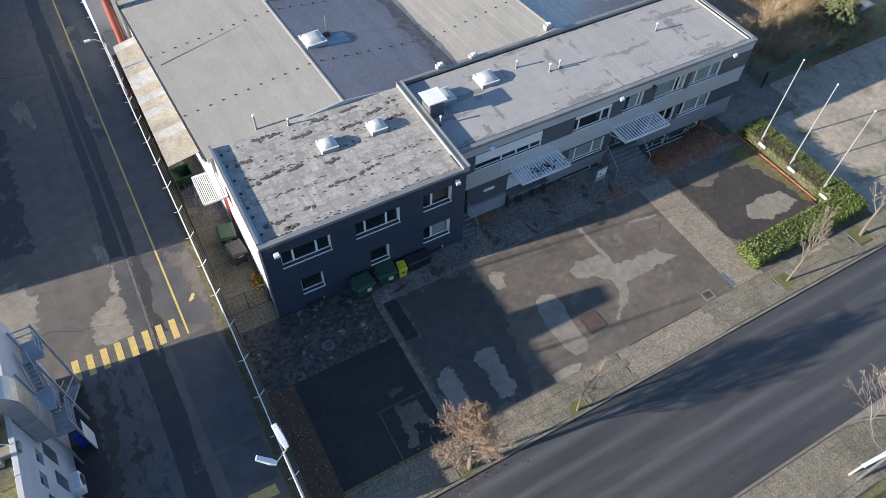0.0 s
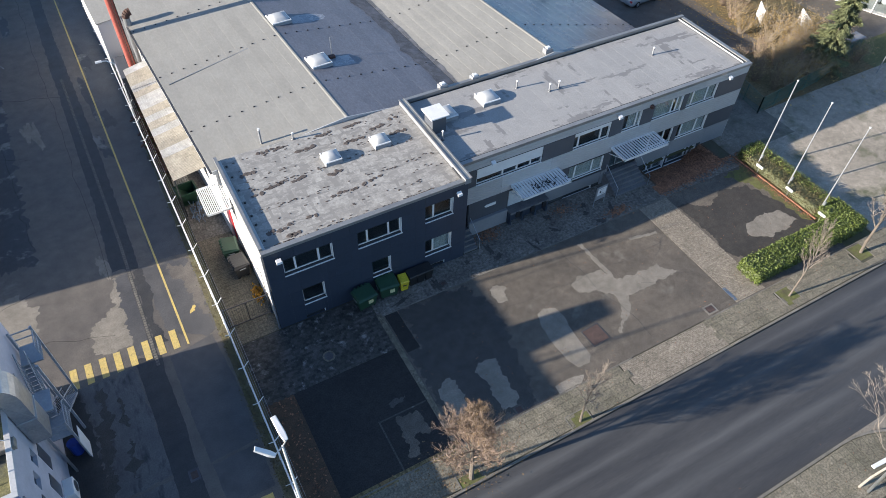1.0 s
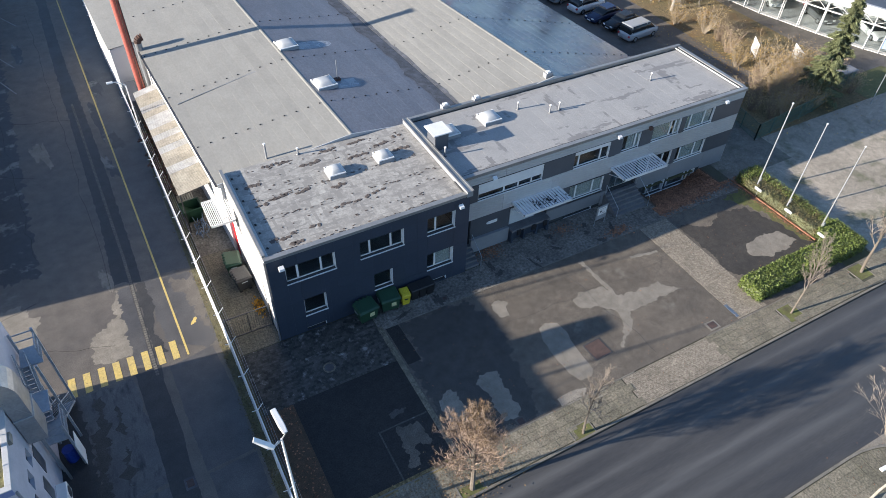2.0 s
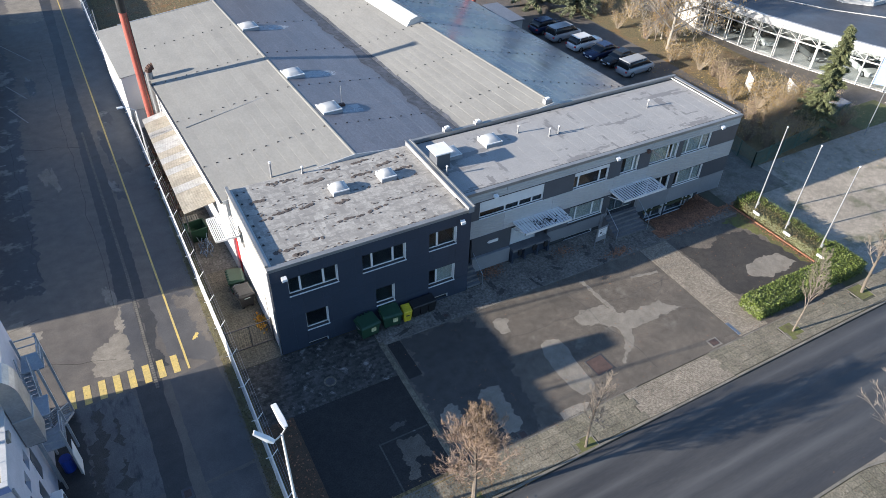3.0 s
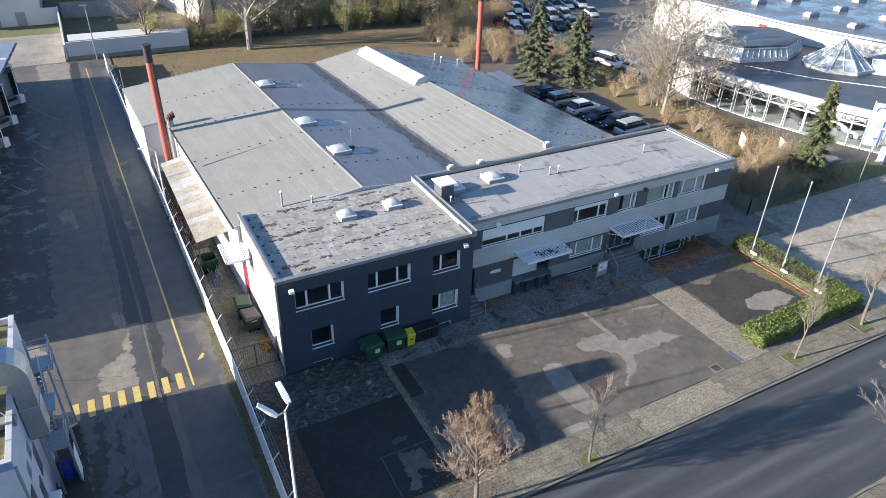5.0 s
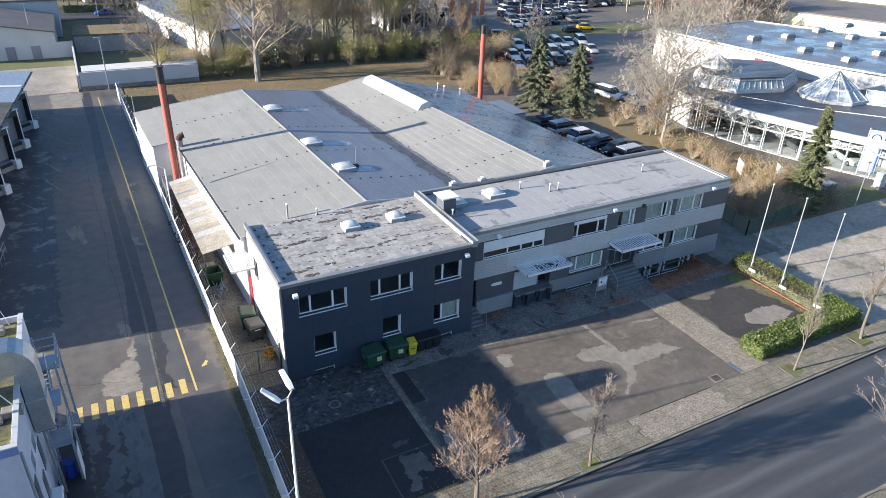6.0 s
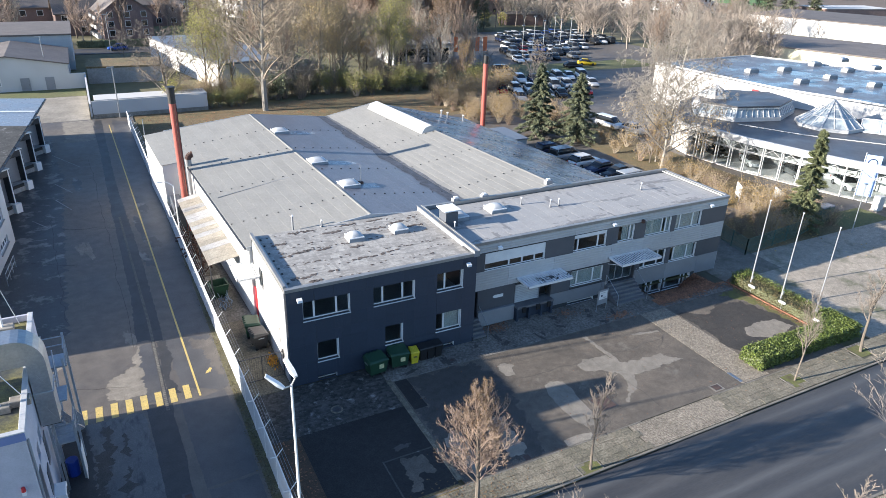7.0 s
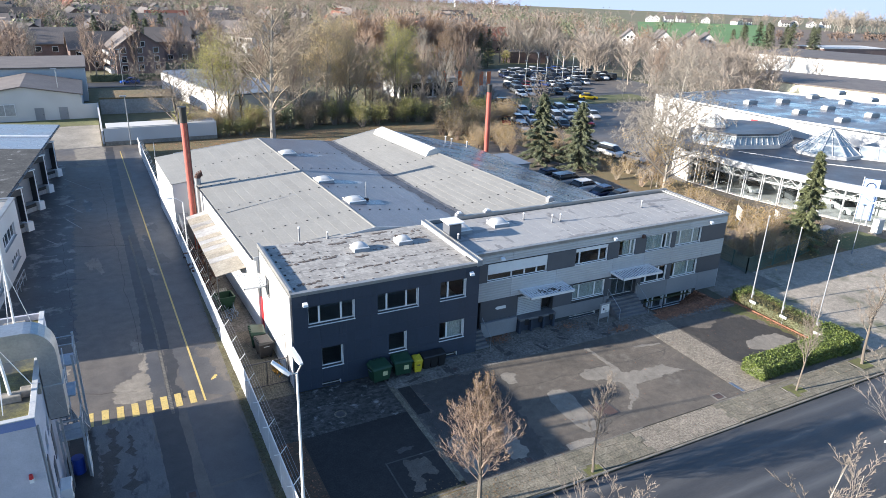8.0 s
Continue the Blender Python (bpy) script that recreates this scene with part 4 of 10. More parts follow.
slat_canopy("slat_canopy", 17.4, 21.4, -0.12, 1.46, 3.45, 17, "white slatted metal canopy over the loading bay with leaves", 0.15)
slat_canopy("slat_canopy", 26.0, 30.1, -0.18, 1.46, 3.5, 17, "white slatted metal canopy over the glazed entrance")

# ---- production hall ----
Y0, Y1 = 9.0, 42.6


def line(x_front, x_back):
    return lambda y: x_front + (x_back - x_front) * (y - Y0) / (Y1 - Y0)


eave, eave_ext, ridge_a, valley, ridge_b, eave_r = line(-0.2, -1.75), line(-2.5, -3.85), line(8.95, 7.5), line(18.1, 16.4), line(25.7, 22.6), line(38.0, 35.95)
ZE, ZEX, ZA, ZV, ZB, ZRR = 5.95, 5.68, 7.02, 6.0, 7.2, 4.0
YX = 31.0
hall = thing("production_hall", "large low production hall with grey and dark sheet roofs", "building")
w = MB()
w.hull8([(eave(Y0), Y0, 0), (eave(Y0) + 0.3, Y0, 0), (eave(YX) + 0.3, YX, 0), (eave(YX), YX, 0)], [(eave(Y0), Y0, ZE - 0.05), (eave(Y0) + 0.3, Y0, ZE - 0.05), (eave(YX) + 0.3, YX, ZE - 0.05), (eave(YX), YX, ZE - 0.05)])
w.hull8([(eave_ext(YX), YX, 0), (eave_ext(YX) + 0.3, YX, 0), (eave_ext(Y1) + 0.3, Y1, 0), (eave_ext(Y1), Y1, 0)], [(eave_ext(YX), YX, ZEX - 0.05), (eave_ext(YX) + 0.3, YX, ZEX - 0.05), (eave_ext(Y1) + 0.3, Y1, ZEX - 0.05), (eave_ext(Y1), Y1, ZEX - 0.05)])
w.hull8([(eave_ext(YX) + 0.3, YX, 0), (eave(YX), YX, 0), (eave(YX), YX + 0.3, 0), (eave_ext(YX) + 0.3, YX + 0.3, 0)], [(eave_ext(YX) + 0.3, YX, ZEX), (eave(YX), YX, ZE - 0.05), (eave(YX), YX + 0.3, ZE - 0.05), (eave_ext(YX) + 0.3, YX + 0.3, ZEX)])
part("side_wall", w, M["render_white"], hall, "white rendered side wall")
w = MB()
for ya, yb in ((Y0 + 0.02, Y0 + 0.3), (Y1 - 0.3, Y1)):
    pts = [(eave(ya) + 0.3, ZE), (ridge_a(ya), ZA), (valley(ya), ZV), (ridge_b(ya), ZB), (eave_r(ya) - 0.1, ZRR)]
    vs = [(x, y, z - 0.04) for y in (ya, yb) for x, z in pts] + [(pts[-1][0], y, 0) for y in (ya, yb)] + [(pts[0][0], y, 0) for y in (ya, yb)]
    w.add(vs, [(0, 12, 10, 4, 3, 2, 1), (5, 6, 7, 8, 9, 11, 13), (0, 1, 6, 5), (1, 2, 7, 6), (2, 3, 8, 7), (3, 4, 9, 8), (4, 10, 11, 9), (0, 5, 13, 12)])
w.hull8([(eave_r(Y0) - 0.3, Y0, 0), (eave_r(Y0) - 0.05, Y0, 0), (eave_r(Y1) - 0.05, Y1, 0), (eave_r(Y1) - 0.3, Y1, 0)], [(eave_r(Y0) - 0.3, Y0, ZRR - 0.05), (eave_r(Y0) - 0.05, Y0, ZRR - 0.05), (eave_r(Y1) - 0.05, Y1, ZRR - 0.05), (eave_r(Y1) - 0.3, Y1, ZRR - 0.05)])
part("end_wall", w, M["concrete_grey"], hall)


def slope(a, za, b, zb, n, material, y0=Y0, y1=Y1, name="roof_sheet", lap=0.021):
    """Roofing sheets side by side between two lines of the roof, each lapped over the next."""
    for i in range(n):
        s, e = i / n, min(1.0, (i + 1) / n + 0.012)
        q = []
        for f, lift in ((s, lap), (e, 0.013)):
            for y in (y0, y1):
                q.append((a(y) + (b(y) - a(y)) * f, y, za + (zb - za) * f, lift))
        (p0, p1, p2, p3) = q
        top = [(x, y, z + l) for x, y, z, l in (p0, p2, p3, p1)]
        bot = [(x, y, z - 0.03) for x, y, z, l in (p0, p2, p3, p1)]
        part(name, MB().hull8(bot, top), M[material], hall)


eo = lambda y: eave(y) - 0.15
# painted shading: pale sheets towards the sun, darker and bluer ones away from it
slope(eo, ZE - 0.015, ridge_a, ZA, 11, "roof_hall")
slope(ridge_a, ZA, valley, ZV, 10, "roof_dark_bluish", lap=0.017)
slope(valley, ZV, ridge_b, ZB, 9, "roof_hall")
slope(ridge_b, ZB, eave_r, ZRR, 13, "roof_wet_sheen", lap=0.017)
slope(lambda y: eave_ext(y) - 0.1, ZEX, eo, ZE - 0.02, 2, "roof_hall", YX, Y1)
part("rear_annex", MB().box(eave_r(34), 38.6, 32.0, 37.5, 0, 3.8), M["concrete_grey"], hall)
part("rear_annex_roof", MB().slab(eave_r(34) + 0.1, 38.75, 31.85, 37.6, 3.8, 3.95, 0.03), M["roof_dark_bluish"], hall)
# edge trims
for y in (Y0 - 0.06, Y1 + 0.02):
    tr = MB()
    pts = [(eo(y), ZE), (ridge_a(y), ZA), (valley(y), ZV), (ridge_b(y), ZB), (eave_r(y), ZRR)]
    for (xa, za), (xb, zb) in zip(pts, pts[1:]):
        tr.hull8([(xa, y, za - 0.25), (xb, y, zb - 0.25), (xb, y + 0.06, zb - 0.25), (xa, y + 0.06, za - 0.25)], [(xa, y, za + 0.05), (xb, y, zb + 0.05), (xb, y + 0.06, zb + 0.05), (xa, y + 0.06, za + 0.05)])
    part("gable_trim", tr, M["flashing"], hall, "pale metal verge flashing")
gt = MB()
gt.hull8([(eo(Y0) - 0.14, Y0, ZE - 0.14), (eo(Y0), Y0, ZE - 0.14), (eo(YX), YX, ZE - 0.14), (eo(YX) - 0.14, YX, ZE - 0.14)], [(eo(Y0) - 0.16, Y0, ZE - 0.03), (eo(Y0), Y0, ZE - 0.03), (eo(YX), YX, ZE - 0.03), (eo(YX) - 0.16, YX, ZE - 0.03)])
part("gutter", gt, M["steel_dark"], hall, "dark metal eaves gutter")
# long ridge skylight
rs = MB()
ya, yb = 28.3, 41.0
for y0_, y1_ in ((ya, yb),):
    rs.hull8([(ridge_b(ya) - 1.55, ya, ZB - 0.25), (ridge_b(ya) + 1.2, ya, ZB - 0.2), (ridge_b(yb) + 1.2, yb, ZB - 0.2), (ridge_b(yb) - 1.55, yb, ZB - 0.25)],
             [(ridge_b(ya) - 1.15, ya, ZB + 0.35), (ridge_b(ya) - 0.35, ya, ZB + 0.6), (ridge_b(yb) - 0.35, yb, ZB + 0.6), (ridge_b(yb) - 1.15, yb, ZB + 0.35)])
part("ridge_skylight", rs, M["dome"], hall, "long milky ridge skylight")

# ---- trees ----


def bare_tree(height, spread, seed, levels=4, trunk=0.12, fork=0.3, limbs=7, kids=(6, 5, 4), up=0.55, droop=0.0, twig_r=0.006, sides=(7, 5, 4, 3), wander=0.18, light=False, slim=1.0):
    """Trunk, and the limbs down to the twigs, as two meshes."""
    rnd = random.Random(seed)
    tr, br = MB(), MB()
    tips = []

    def grow(mb, p, d, length, r, level, segs):
        pts, rad = [p], [r]
        q, v = p.copy(), d.copy()
        for k in range(segs):
            v = (v + Vector((rnd.uniform(-1, 1), rnd.uniform(-1, 1), rnd.uniform(-0.6, 0.9) - droop * level * 0.35)) * (wander if level else wander * 0.3)).normalized()
            q = q + v * (length / segs)
            pts.append(q.copy())
            rad.append(max(r * (1 - 0.78 * (k + 1) / segs), twig_r * 0.6))
        n = sides[min(level, len(sides) - 1)]
        for k in range(segs):
            mb.tube(pts[k], pts[k + 1], rad[k], rad[k + 1], n, caps=(k == segs - 1 and not light))
        return pts, rad, v

    top, rad, _ = grow(tr, Vector((0, 0, -0.05)), Vector((0, 0, 1)), height * 0.93, trunk, 0, 7)

    def along(pts, rad, f):
        k = min(int(f * (len(pts) - 1)), len(pts) - 2)
        u = f * (len(pts) - 1) - k
        return pts[k].lerp(pts[k + 1], u), rad[k] + (rad[k + 1] - rad[k]) * u, (pts[k + 1] - pts[k]).normalized()

    def sprout(pts, rad, level, count, length, f0):
        for i in range(count):
            f = f0 + (1 - f0) * (i + rnd.random()) / count
            p, r, d = along(pts, rad, min(f, 0.98))
            a = i * 2.4 + rnd.uniform(-0.5, 0.5)
            side = Vector((math.cos(a), math.sin(a), 0))
            if level > 1:
                side = (d.orthogonal().normalized() @ Matrix.Rotation(a, 3, d)).normalized()
            v = (side * (1 - up) + d * up + Vector((0, 0, 0.18 - droop * 0.5))).normalized()
            ln = length * rnd.uniform(0.65, 1.1) * (1.15 - 0.65 * f if level == 1 else 1 - 0.4 * f)
            if level == levels and levels > 3:
                q2 = p + (v + Vector((rnd.gauss(0, 0.2), rnd.gauss(0, 0.2), -0.25 * droop))).normalized() * ln
                w2 = Vector((rnd.gauss(0, 1), rnd.gauss(0, 1), rnd.gauss(0, 1))).cross(v).normalized() * twig_r
                n2 = len(br.v)
                br.v += [tuple(p - w2), tuple(p + w2), tuple(q2 + w2 * 0.5), tuple(q2 - w2 * 0.5)]
                br.f.append((n2, n2 + 1, n2 + 2, n2 + 3))
                tips.append(q2)
                continue
            p2, r2, _ = grow(br, p, v, ln, min(r * 0.62, length * 0.014 * slim), level, (3 if light else 4) if level < 3 else (2 if level < levels and not light else 1))
            if level < levels:
                sprout(p2, r2, level + 1, kids[level - 1], ln * 0.52, 0.25)
            if level >= levels - 1:
                tips.extend(p2[1:])

    sprout(top, rad, 1, limbs, spread, fork)
    return tr, br, tips


def leaf_cloud(tips, count, size, seed, scatter=0.25):
    rnd = random.Random(seed)
    mb = MB()
    for _ in range(count):
        p = rnd.choice(tips) + Vector((rnd.gauss(0, scatter), rnd.gauss(0, scatter), rnd.gauss(0, scatter)))
        u = Vector((rnd.gauss(0, 1), rnd.gauss(0, 1), rnd.gauss(0, 1))).normalized()
        w = u.orthogonal().normalized() @ Matrix.Rotation(rnd.uniform(0, 6.28), 3, u)
        s = size * rnd.uniform(0.6, 1.3)
        n = len(mb.v)
        t = w.cross(u)
        mb.v += [tuple(p - w * s * 0.5), tuple(p + t * s * 0.3), tuple(p + w * s * 0.5), tuple(p - t * s * 0.3)]
        mb.f.append((n, n + 1, n + 2, n + 3))
    return mb


def tree(name, label, at, made, bark="bark", twigs="twig", leaves=None, leaf_m="leaf_brown", turn=0, category="tree"):
    t = thing(name, label, category, at, turn=turn)
    part("trunk", made[0], M[bark], t)
    part("branchwork", made[1], M[twigs], t, kind="stuff")
    if leaves:
        part("foliage", leaves, M[leaf_m], t, kind="stuff")
    return t


def fir(height, radius, seed, fill=900, droop=0.35, spray=0.046):
    """A conifer of many short drooping sprays on uneven boughs."""
    rnd = random.Random(seed)
    tr, lf = MB(), MB()
    tr.tube((0, 0, -0.05), (0, 0, height), 0.02 * height, 0.02, 8)
    boughs = []
    for k in range(130):
        f = (k + rnd.random()) / 130
        a = k * 2.4 + rnd.uniform(-0.4, 0.4)
        ln = radius * (1 - f) ** 0.75 * rnd.uniform(0.55, 1.15) + 0.15
        boughs.append((height * (0.08 + 0.9 * f), a, ln, rnd.uniform(-0.45, 0.15)))
    for _ in range(fill):
        z, a, ln, tilt = rnd.choice(boughs)
        u = rnd.random() ** 0.6
        rr = ln * u
        a += rnd.gauss(0, 0.16) * (1.2 - u)
        p = Vector((math.cos(a) * rr, math.sin(a) * rr, z + rr * tilt + rnd.gauss(0, 0.08)))
        d = Vector((math.cos(a + rnd.gauss(0, 0.6)), math.sin(a + rnd.gauss(0, 0.6)), -droop * rnd.uniform(-0.3, 1.6)))
        s_ = spray * height * rnd.uniform(0.5, 1.2)
        w = Vector((-d.y, d.x, rnd.gauss(0, 0.4))).normalized() * s_ * 0.24
        n = len(lf.v)
        lf.v += [tuple(p - d * s_ * 0.4), tuple(p + w), tuple(p + d * s_), tuple(p - w)]
        lf.f.append((n, n + 1, n + 2, n + 3))
    return tr, lf



def sized(made, height, radius, egg=False):
    """The same tree brought to this height and crown radius; egg: narrowing to the top."""
    tr, br, tips = made
    top = max(v[2] for v in br.v)

    def taper(f):
        return max(0.3, 1 - 0.75 * max(0.0, (f - 0.5) / 0.5) ** 1.8) if egg else 1.0

    rad = sorted(math.hypot(v[0], v[1]) for v in br.v)[int(len(br.v) * 0.985)]
    for mb in (tr, br):
        out = []
        for v in mb.v:
            k = radius / rad * min(1.0, 1.1 * rad / max(math.hypot(v[0], v[1]), 0.01))
            k *= taper(v[2] / top)
            out.append((v[0] * k, v[1] * k, v[2] * height / top))
        mb.v[:] = out
    return tr, br, [Vector((p.x * radius / rad * taper(p.z / top), p.y * radius / rad * taper(p.z / top), p.z * height / top)) for p in tips]


# street trees along the pavement
mk = sized(bare_tree(7.0, 2.7, 12, limbs=38, kids=(8, 6, 9), light=True, trunk=0.046, fork=0.24, up=0.80, wander=0.06, twig_r=0.004, slim=0.36), 8.3, 2.15, egg=True)
tree("street_tree", "small street tree with dry brown leaves on dense twigs", (5.5, -13.75, 0), mk, twigs="twig_red", leaves=leaf_cloud([p for p in mk[2] if p.z > 3.6], 6500, 0.06, 5, 0.06))
for i, (x, y, h, sd) in enumerate(((12.6, -13.85, 6.7, 21), (30.25, -13.1, 6.3, 22), (37.8, -12.75, 7.9, 23), (45.5, -12.9, 7.0, 24))):
    mk = sized(bare_tree(h, 2.0, sd, limbs=18, kids=(8, 6, 6), trunk=0.06, fork=0.33, up=0.74, twig_r=0.005), h, 1.3)
    tree("street_tree", "thin bare young street tree in a grass pit", (x, y, 0), mk, bark="bark", twigs="twig", turn=i * 50)
# trees across the street, their crowns near the camera
for i, (x, y, h, sp, sd) in enumerate(((5.4, -22.3, 10.2, 2.6, 31), (7.0, -27.3, 14.1, 1.9, 32), (23.4, -24.0, 12.2, 3.7, 33), (9.4, -27.4, 12.9, 1.7, 34))):
    mk = sized(bare_tree(h, sp * 1.35, sd, limbs=15, kids=(6, 5, 6), trunk=0.035, fork=0.35, up=0.74, twig_r=0.005), h, sp)
    tree("bare_tree", "bare pale tree across the street with many twigs", (x, y, -0.03), mk, bark="bark_pale", twigs="twig", turn=i * 70)

# large trees behind
mk = sized(bare_tree(23.0, 12.0, 41, limbs=30, kids=(8, 7, 12), light=True, trunk=0.46, fork=0.16, up=0.36, twig_r=0.028, wander=0.2), 25.0, 9.0)
big_a = tree("bare_tree", "tall bare tree with pale grey limbs on the lawn", (16.2, 73.0, 0), mk, bark="bark_pale", twigs="twig_tan")
mk = sized(bare_tree(20.0, 10.0, 42, limbs=34, kids=(8, 7, 15), light=True, trunk=0.22, fork=0.10, up=0.46, droop=0.55, twig_r=0.016, wander=0.16), 19.5, 7.6)
big_b = tree("weeping_tree", "tall pale tree with drooping bare twigs beside the cars", (55.2, 25.5, 0), mk, bark="bark_pale", twigs="twig_pale", leaves=leaf_cloud([p for p in mk[2] if p.z < 8], 1500, 0.20, 6, 0.4), leaf_m="leaf_gold")
mk = sized(bare_tree(17.0, 8.0, 44, limbs=24, kids=(8, 7, 13), light=True, trunk=0.17, fork=0.12, up=0.5, droop=0.55, twig_r=0.016, wander=0.18), 16.5, 5.4)
tree("weeping_tree", "slender pale tree with drooping bare twigs beside the cars", (56.6, 28.0, 0), mk, bark="bark_pale", twigs="twig_pale")
mk = sized(bare_tree(12.5, 7.5, 43, limbs=20, kids=(7, 6, 10), light=True, trunk=0.22, fork=0.2, up=0.42, twig_r=0.018, wander=0.2), 14.0, 5.4)
tree("bare_tree", "dark bare tree with fine twigs by the back wall", (2.5, 76.8, 0), mk)
for x, y, h, r, sd in ((48.6, 44.0, 10.5, 2.7, 1), (52.2, 39.5, 9.8, 2.9, 2)):
    a, b = fir(h, r * 1.15, sd, 34000, spray=0.029)
    t = thing("fir_tree", "dense dark green fir tree beside the parked cars", "tree", (x, y, -0.05))
    part("trunk", a, M["bark"], t), part("needles", b, M["needles"], t, kind="stuff")
a, b = fir(10.4, 1.9, 3, 30000, spray=0.026)
t = thing("fir_tree", "slender sunlit green fir tree near the showroom", "tree", (54.1, 4.6, -0.05))
part("trunk", a, M["bark"], t), part("needles", b, M["needles_warm"], t, kind="stuff")

# ---- hedge with flagpoles ----
rnd = random.Random(9)


def leafy_box(boxes, count, size, top_bias=0.5, rag=0.06):
    mb = MB()
    areas = []
    for bx in boxes:
        x0, x1, y0, y1, z0, z1 = bx
        for kind, ar in (("t", (x1 - x0) * (y1 - y0)), ("x0", (y1 - y0) * (z1 - z0)), ("x1", (y1 - y0) * (z1 - z0)), ("y0", (x1 - x0) * (z1 - z0)), ("y1", (x1 - x0) * (z1 - z0))):
            areas.append((ar, kind, bx))
    total = sum(a for a, _, _ in areas)
    for ar, kind, (x0, x1, y0, y1, z0, z1) in areas:
        for _ in range(int(count * ar / total)):
            x, y, z = rnd.uniform(x0, x1), rnd.uniform(y0, y1), rnd.uniform(z0, z1)
            if kind == "t":
                z = z1
            elif kind[0] == "x":
                x = x0 if kind == "x0" else x1
            else:
                y = y0 if kind == "y0" else y1
            k = 1 + 0.0
            p = Vector((x, y, z + 0.05 * noise.noise((x * 1.5, y * 1.5, 3)))) + Vector((rnd.gauss(0, rag), rnd.gauss(0, rag), rnd.gauss(0, rag) - 0.02))
            u = Vector((rnd.gauss(0, 1), rnd.gauss(0, 1), rnd.gauss(0.6, 1))).normalized()
            w = u.orthogonal().normalized() @ Matrix.Rotation(rnd.uniform(0, 6.28), 3, u)
            s = size * rnd.uniform(0.6, 1.3)
            t = w.cross(u)
            n = len(mb.v)
            mb.v += [tuple(p - w * s * 0.5), tuple(p + t * s * 0.32), tuple(p + w * s * 0.5), tuple(p - t * s * 0.32)]
            mb.f.append((n, n + 1, n + 2, n + 3))
    return mb


hedge = thing("hedge", "trimmed bright green hedge round the lot corner", "hedge", (34, -10.3, 0))
hedge.matrix_basis = Matrix.Identity(4)
hb = [(28.95, 39.7, -11.35, -9.75, 0.0, 0.98), (37.75, 39.7, -9.75, -8.7, 0.0, 0.98)]
core = MB()
for x0, x1, y0, y1, z0, z1 in hb:
    core.slab(x0 + 0.08, x1 - 0.08, y0 + 0.08, y1 - 0.08, 0, z1 - 0.08, 0.06)
part("core", core, M["needles"], hedge)
part("foliage", leafy_box(hb, 22000, 0.13), M["leaf_hedge"], hedge, kind="stuff")
cover = thing("ground_cover_bed", "low clipped shrubs with brown leaves behind a kerb", "shrub")
cb = [(37.7, 39.6, -8.7, -1.2, 0.0, 0.72)]
core = MB()
core.slab(37.8, 39.5, -8.68, -1.3, 0, 0.64, 0.06)
part("core", core, M["needles"], cover)
part("foliage", leafy_box(cb, 9000, 0.11, rag=0.08), M["leaf_cover"], cover, kind="stuff")
part("foliage_edge", leafy_box([(38.9, 39.65, -8.7, -1.2, 0.0, 0.85), (37.65, 39.6, -1.9, -1.15, 0, 0.95)], 5000, 0.12, rag=0.08), M["leaf_hedge"], cover, kind="stuff")
for y in (-2.8, -5.72, -8.72):
    p = thing("flagpole", "white tapered metal flagpole without a flag", "flagpole", (38.0, y, 0), group="flagpoles")
    part("pole", MB().tube((0, 0, 0), (0, 0, 8.0), 0.06, 0.04, 12), M["panel_flat"], p)
    part("cap", MB().tube((0, 0, 8.0), (0, 0, 8.06), 0.07, 0.06, 12), M["white_paint"], p)
    part("winch_box", MB().slab(-0.06, 0.1, -0.14, -0.07, 1.1, 1.4, 0.02), M["zinc"], p)
    s = thing("small_sign", "small white ground sign facing the lot", "sign", (37.55, y - 0.5, 0), group="lot signs")
    part("plate", MB().slab(-0.05, 0.05, -0.30, 0.30, 0.62, 0.80, 0.01), M["white_paint"], s)
    part("post", MB().tube((0, 0, 0), (0, 0, 0.64), 0.02), M["zinc"], s)

# ---- white fence ----


def fx(y):
    """Where the fence runs."""
    return -2.95 - 0.0165 * max(y, 0)


fence = thing("white_fence", "white sheet metal fence topped with barbed wire arms", "fence")
FH = 2.0
y = -13.0
k = 0
while y < 71:
    ye = min(y + 2.5, 71)
    xa, xb = fx(y), fx(ye)
    part("panel", MB().hull8([(xa - 0.02, y + 0.04, 0.05), (xa + 0.02, y + 0.04, 0.05), (xb + 0.02, ye - 0.04, 0.05), (xb - 0.02, ye - 0.04, 0.05)], [(xa - 0.02, y + 0.04, FH), (xa + 0.02, y + 0.04, FH), (xb + 0.02, ye - 0.04, FH), (xb - 0.02, ye - 0.04, FH)]), M["fence_white"], fence)
    ps = part("post", MB().tube((xa, y, 0), (xa, y, FH + 0.08), 0.04, n=8), M["white_paint"], fence)
    part("arm", MB().bar((xa, y, FH + 0.05), (xa + 0.35, y, FH + 0.48), 0.035).bar((xa, y, FH + 0.05), (xa - 0.3, y, FH + 0.1), 0.03), M["white_paint"], ps)
    y = ye
for dx, dz in ((0.12, 0.2), (0.23, 0.34), (0.35, 0.48)):
    part("wire", MB().tube((fx(-13) + dx, -13, FH + dz), (fx(0) + dx, 0, FH + dz), 0.008, n=4).tube((fx(0) + dx, 0, FH + dz), (fx(71) + dx, 71, FH + dz), 0.008, n=4), M["zinc"], fence)
part("top_rail", MB().tube((fx(-13), -13, FH + 0.03), (fx(0), 0, FH + 0.03), 0.035, n=6).tube((fx(0), 0, FH + 0.03), (fx(71), 71, FH + 0.03), 0.035, n=6), M["white_paint"], fence)

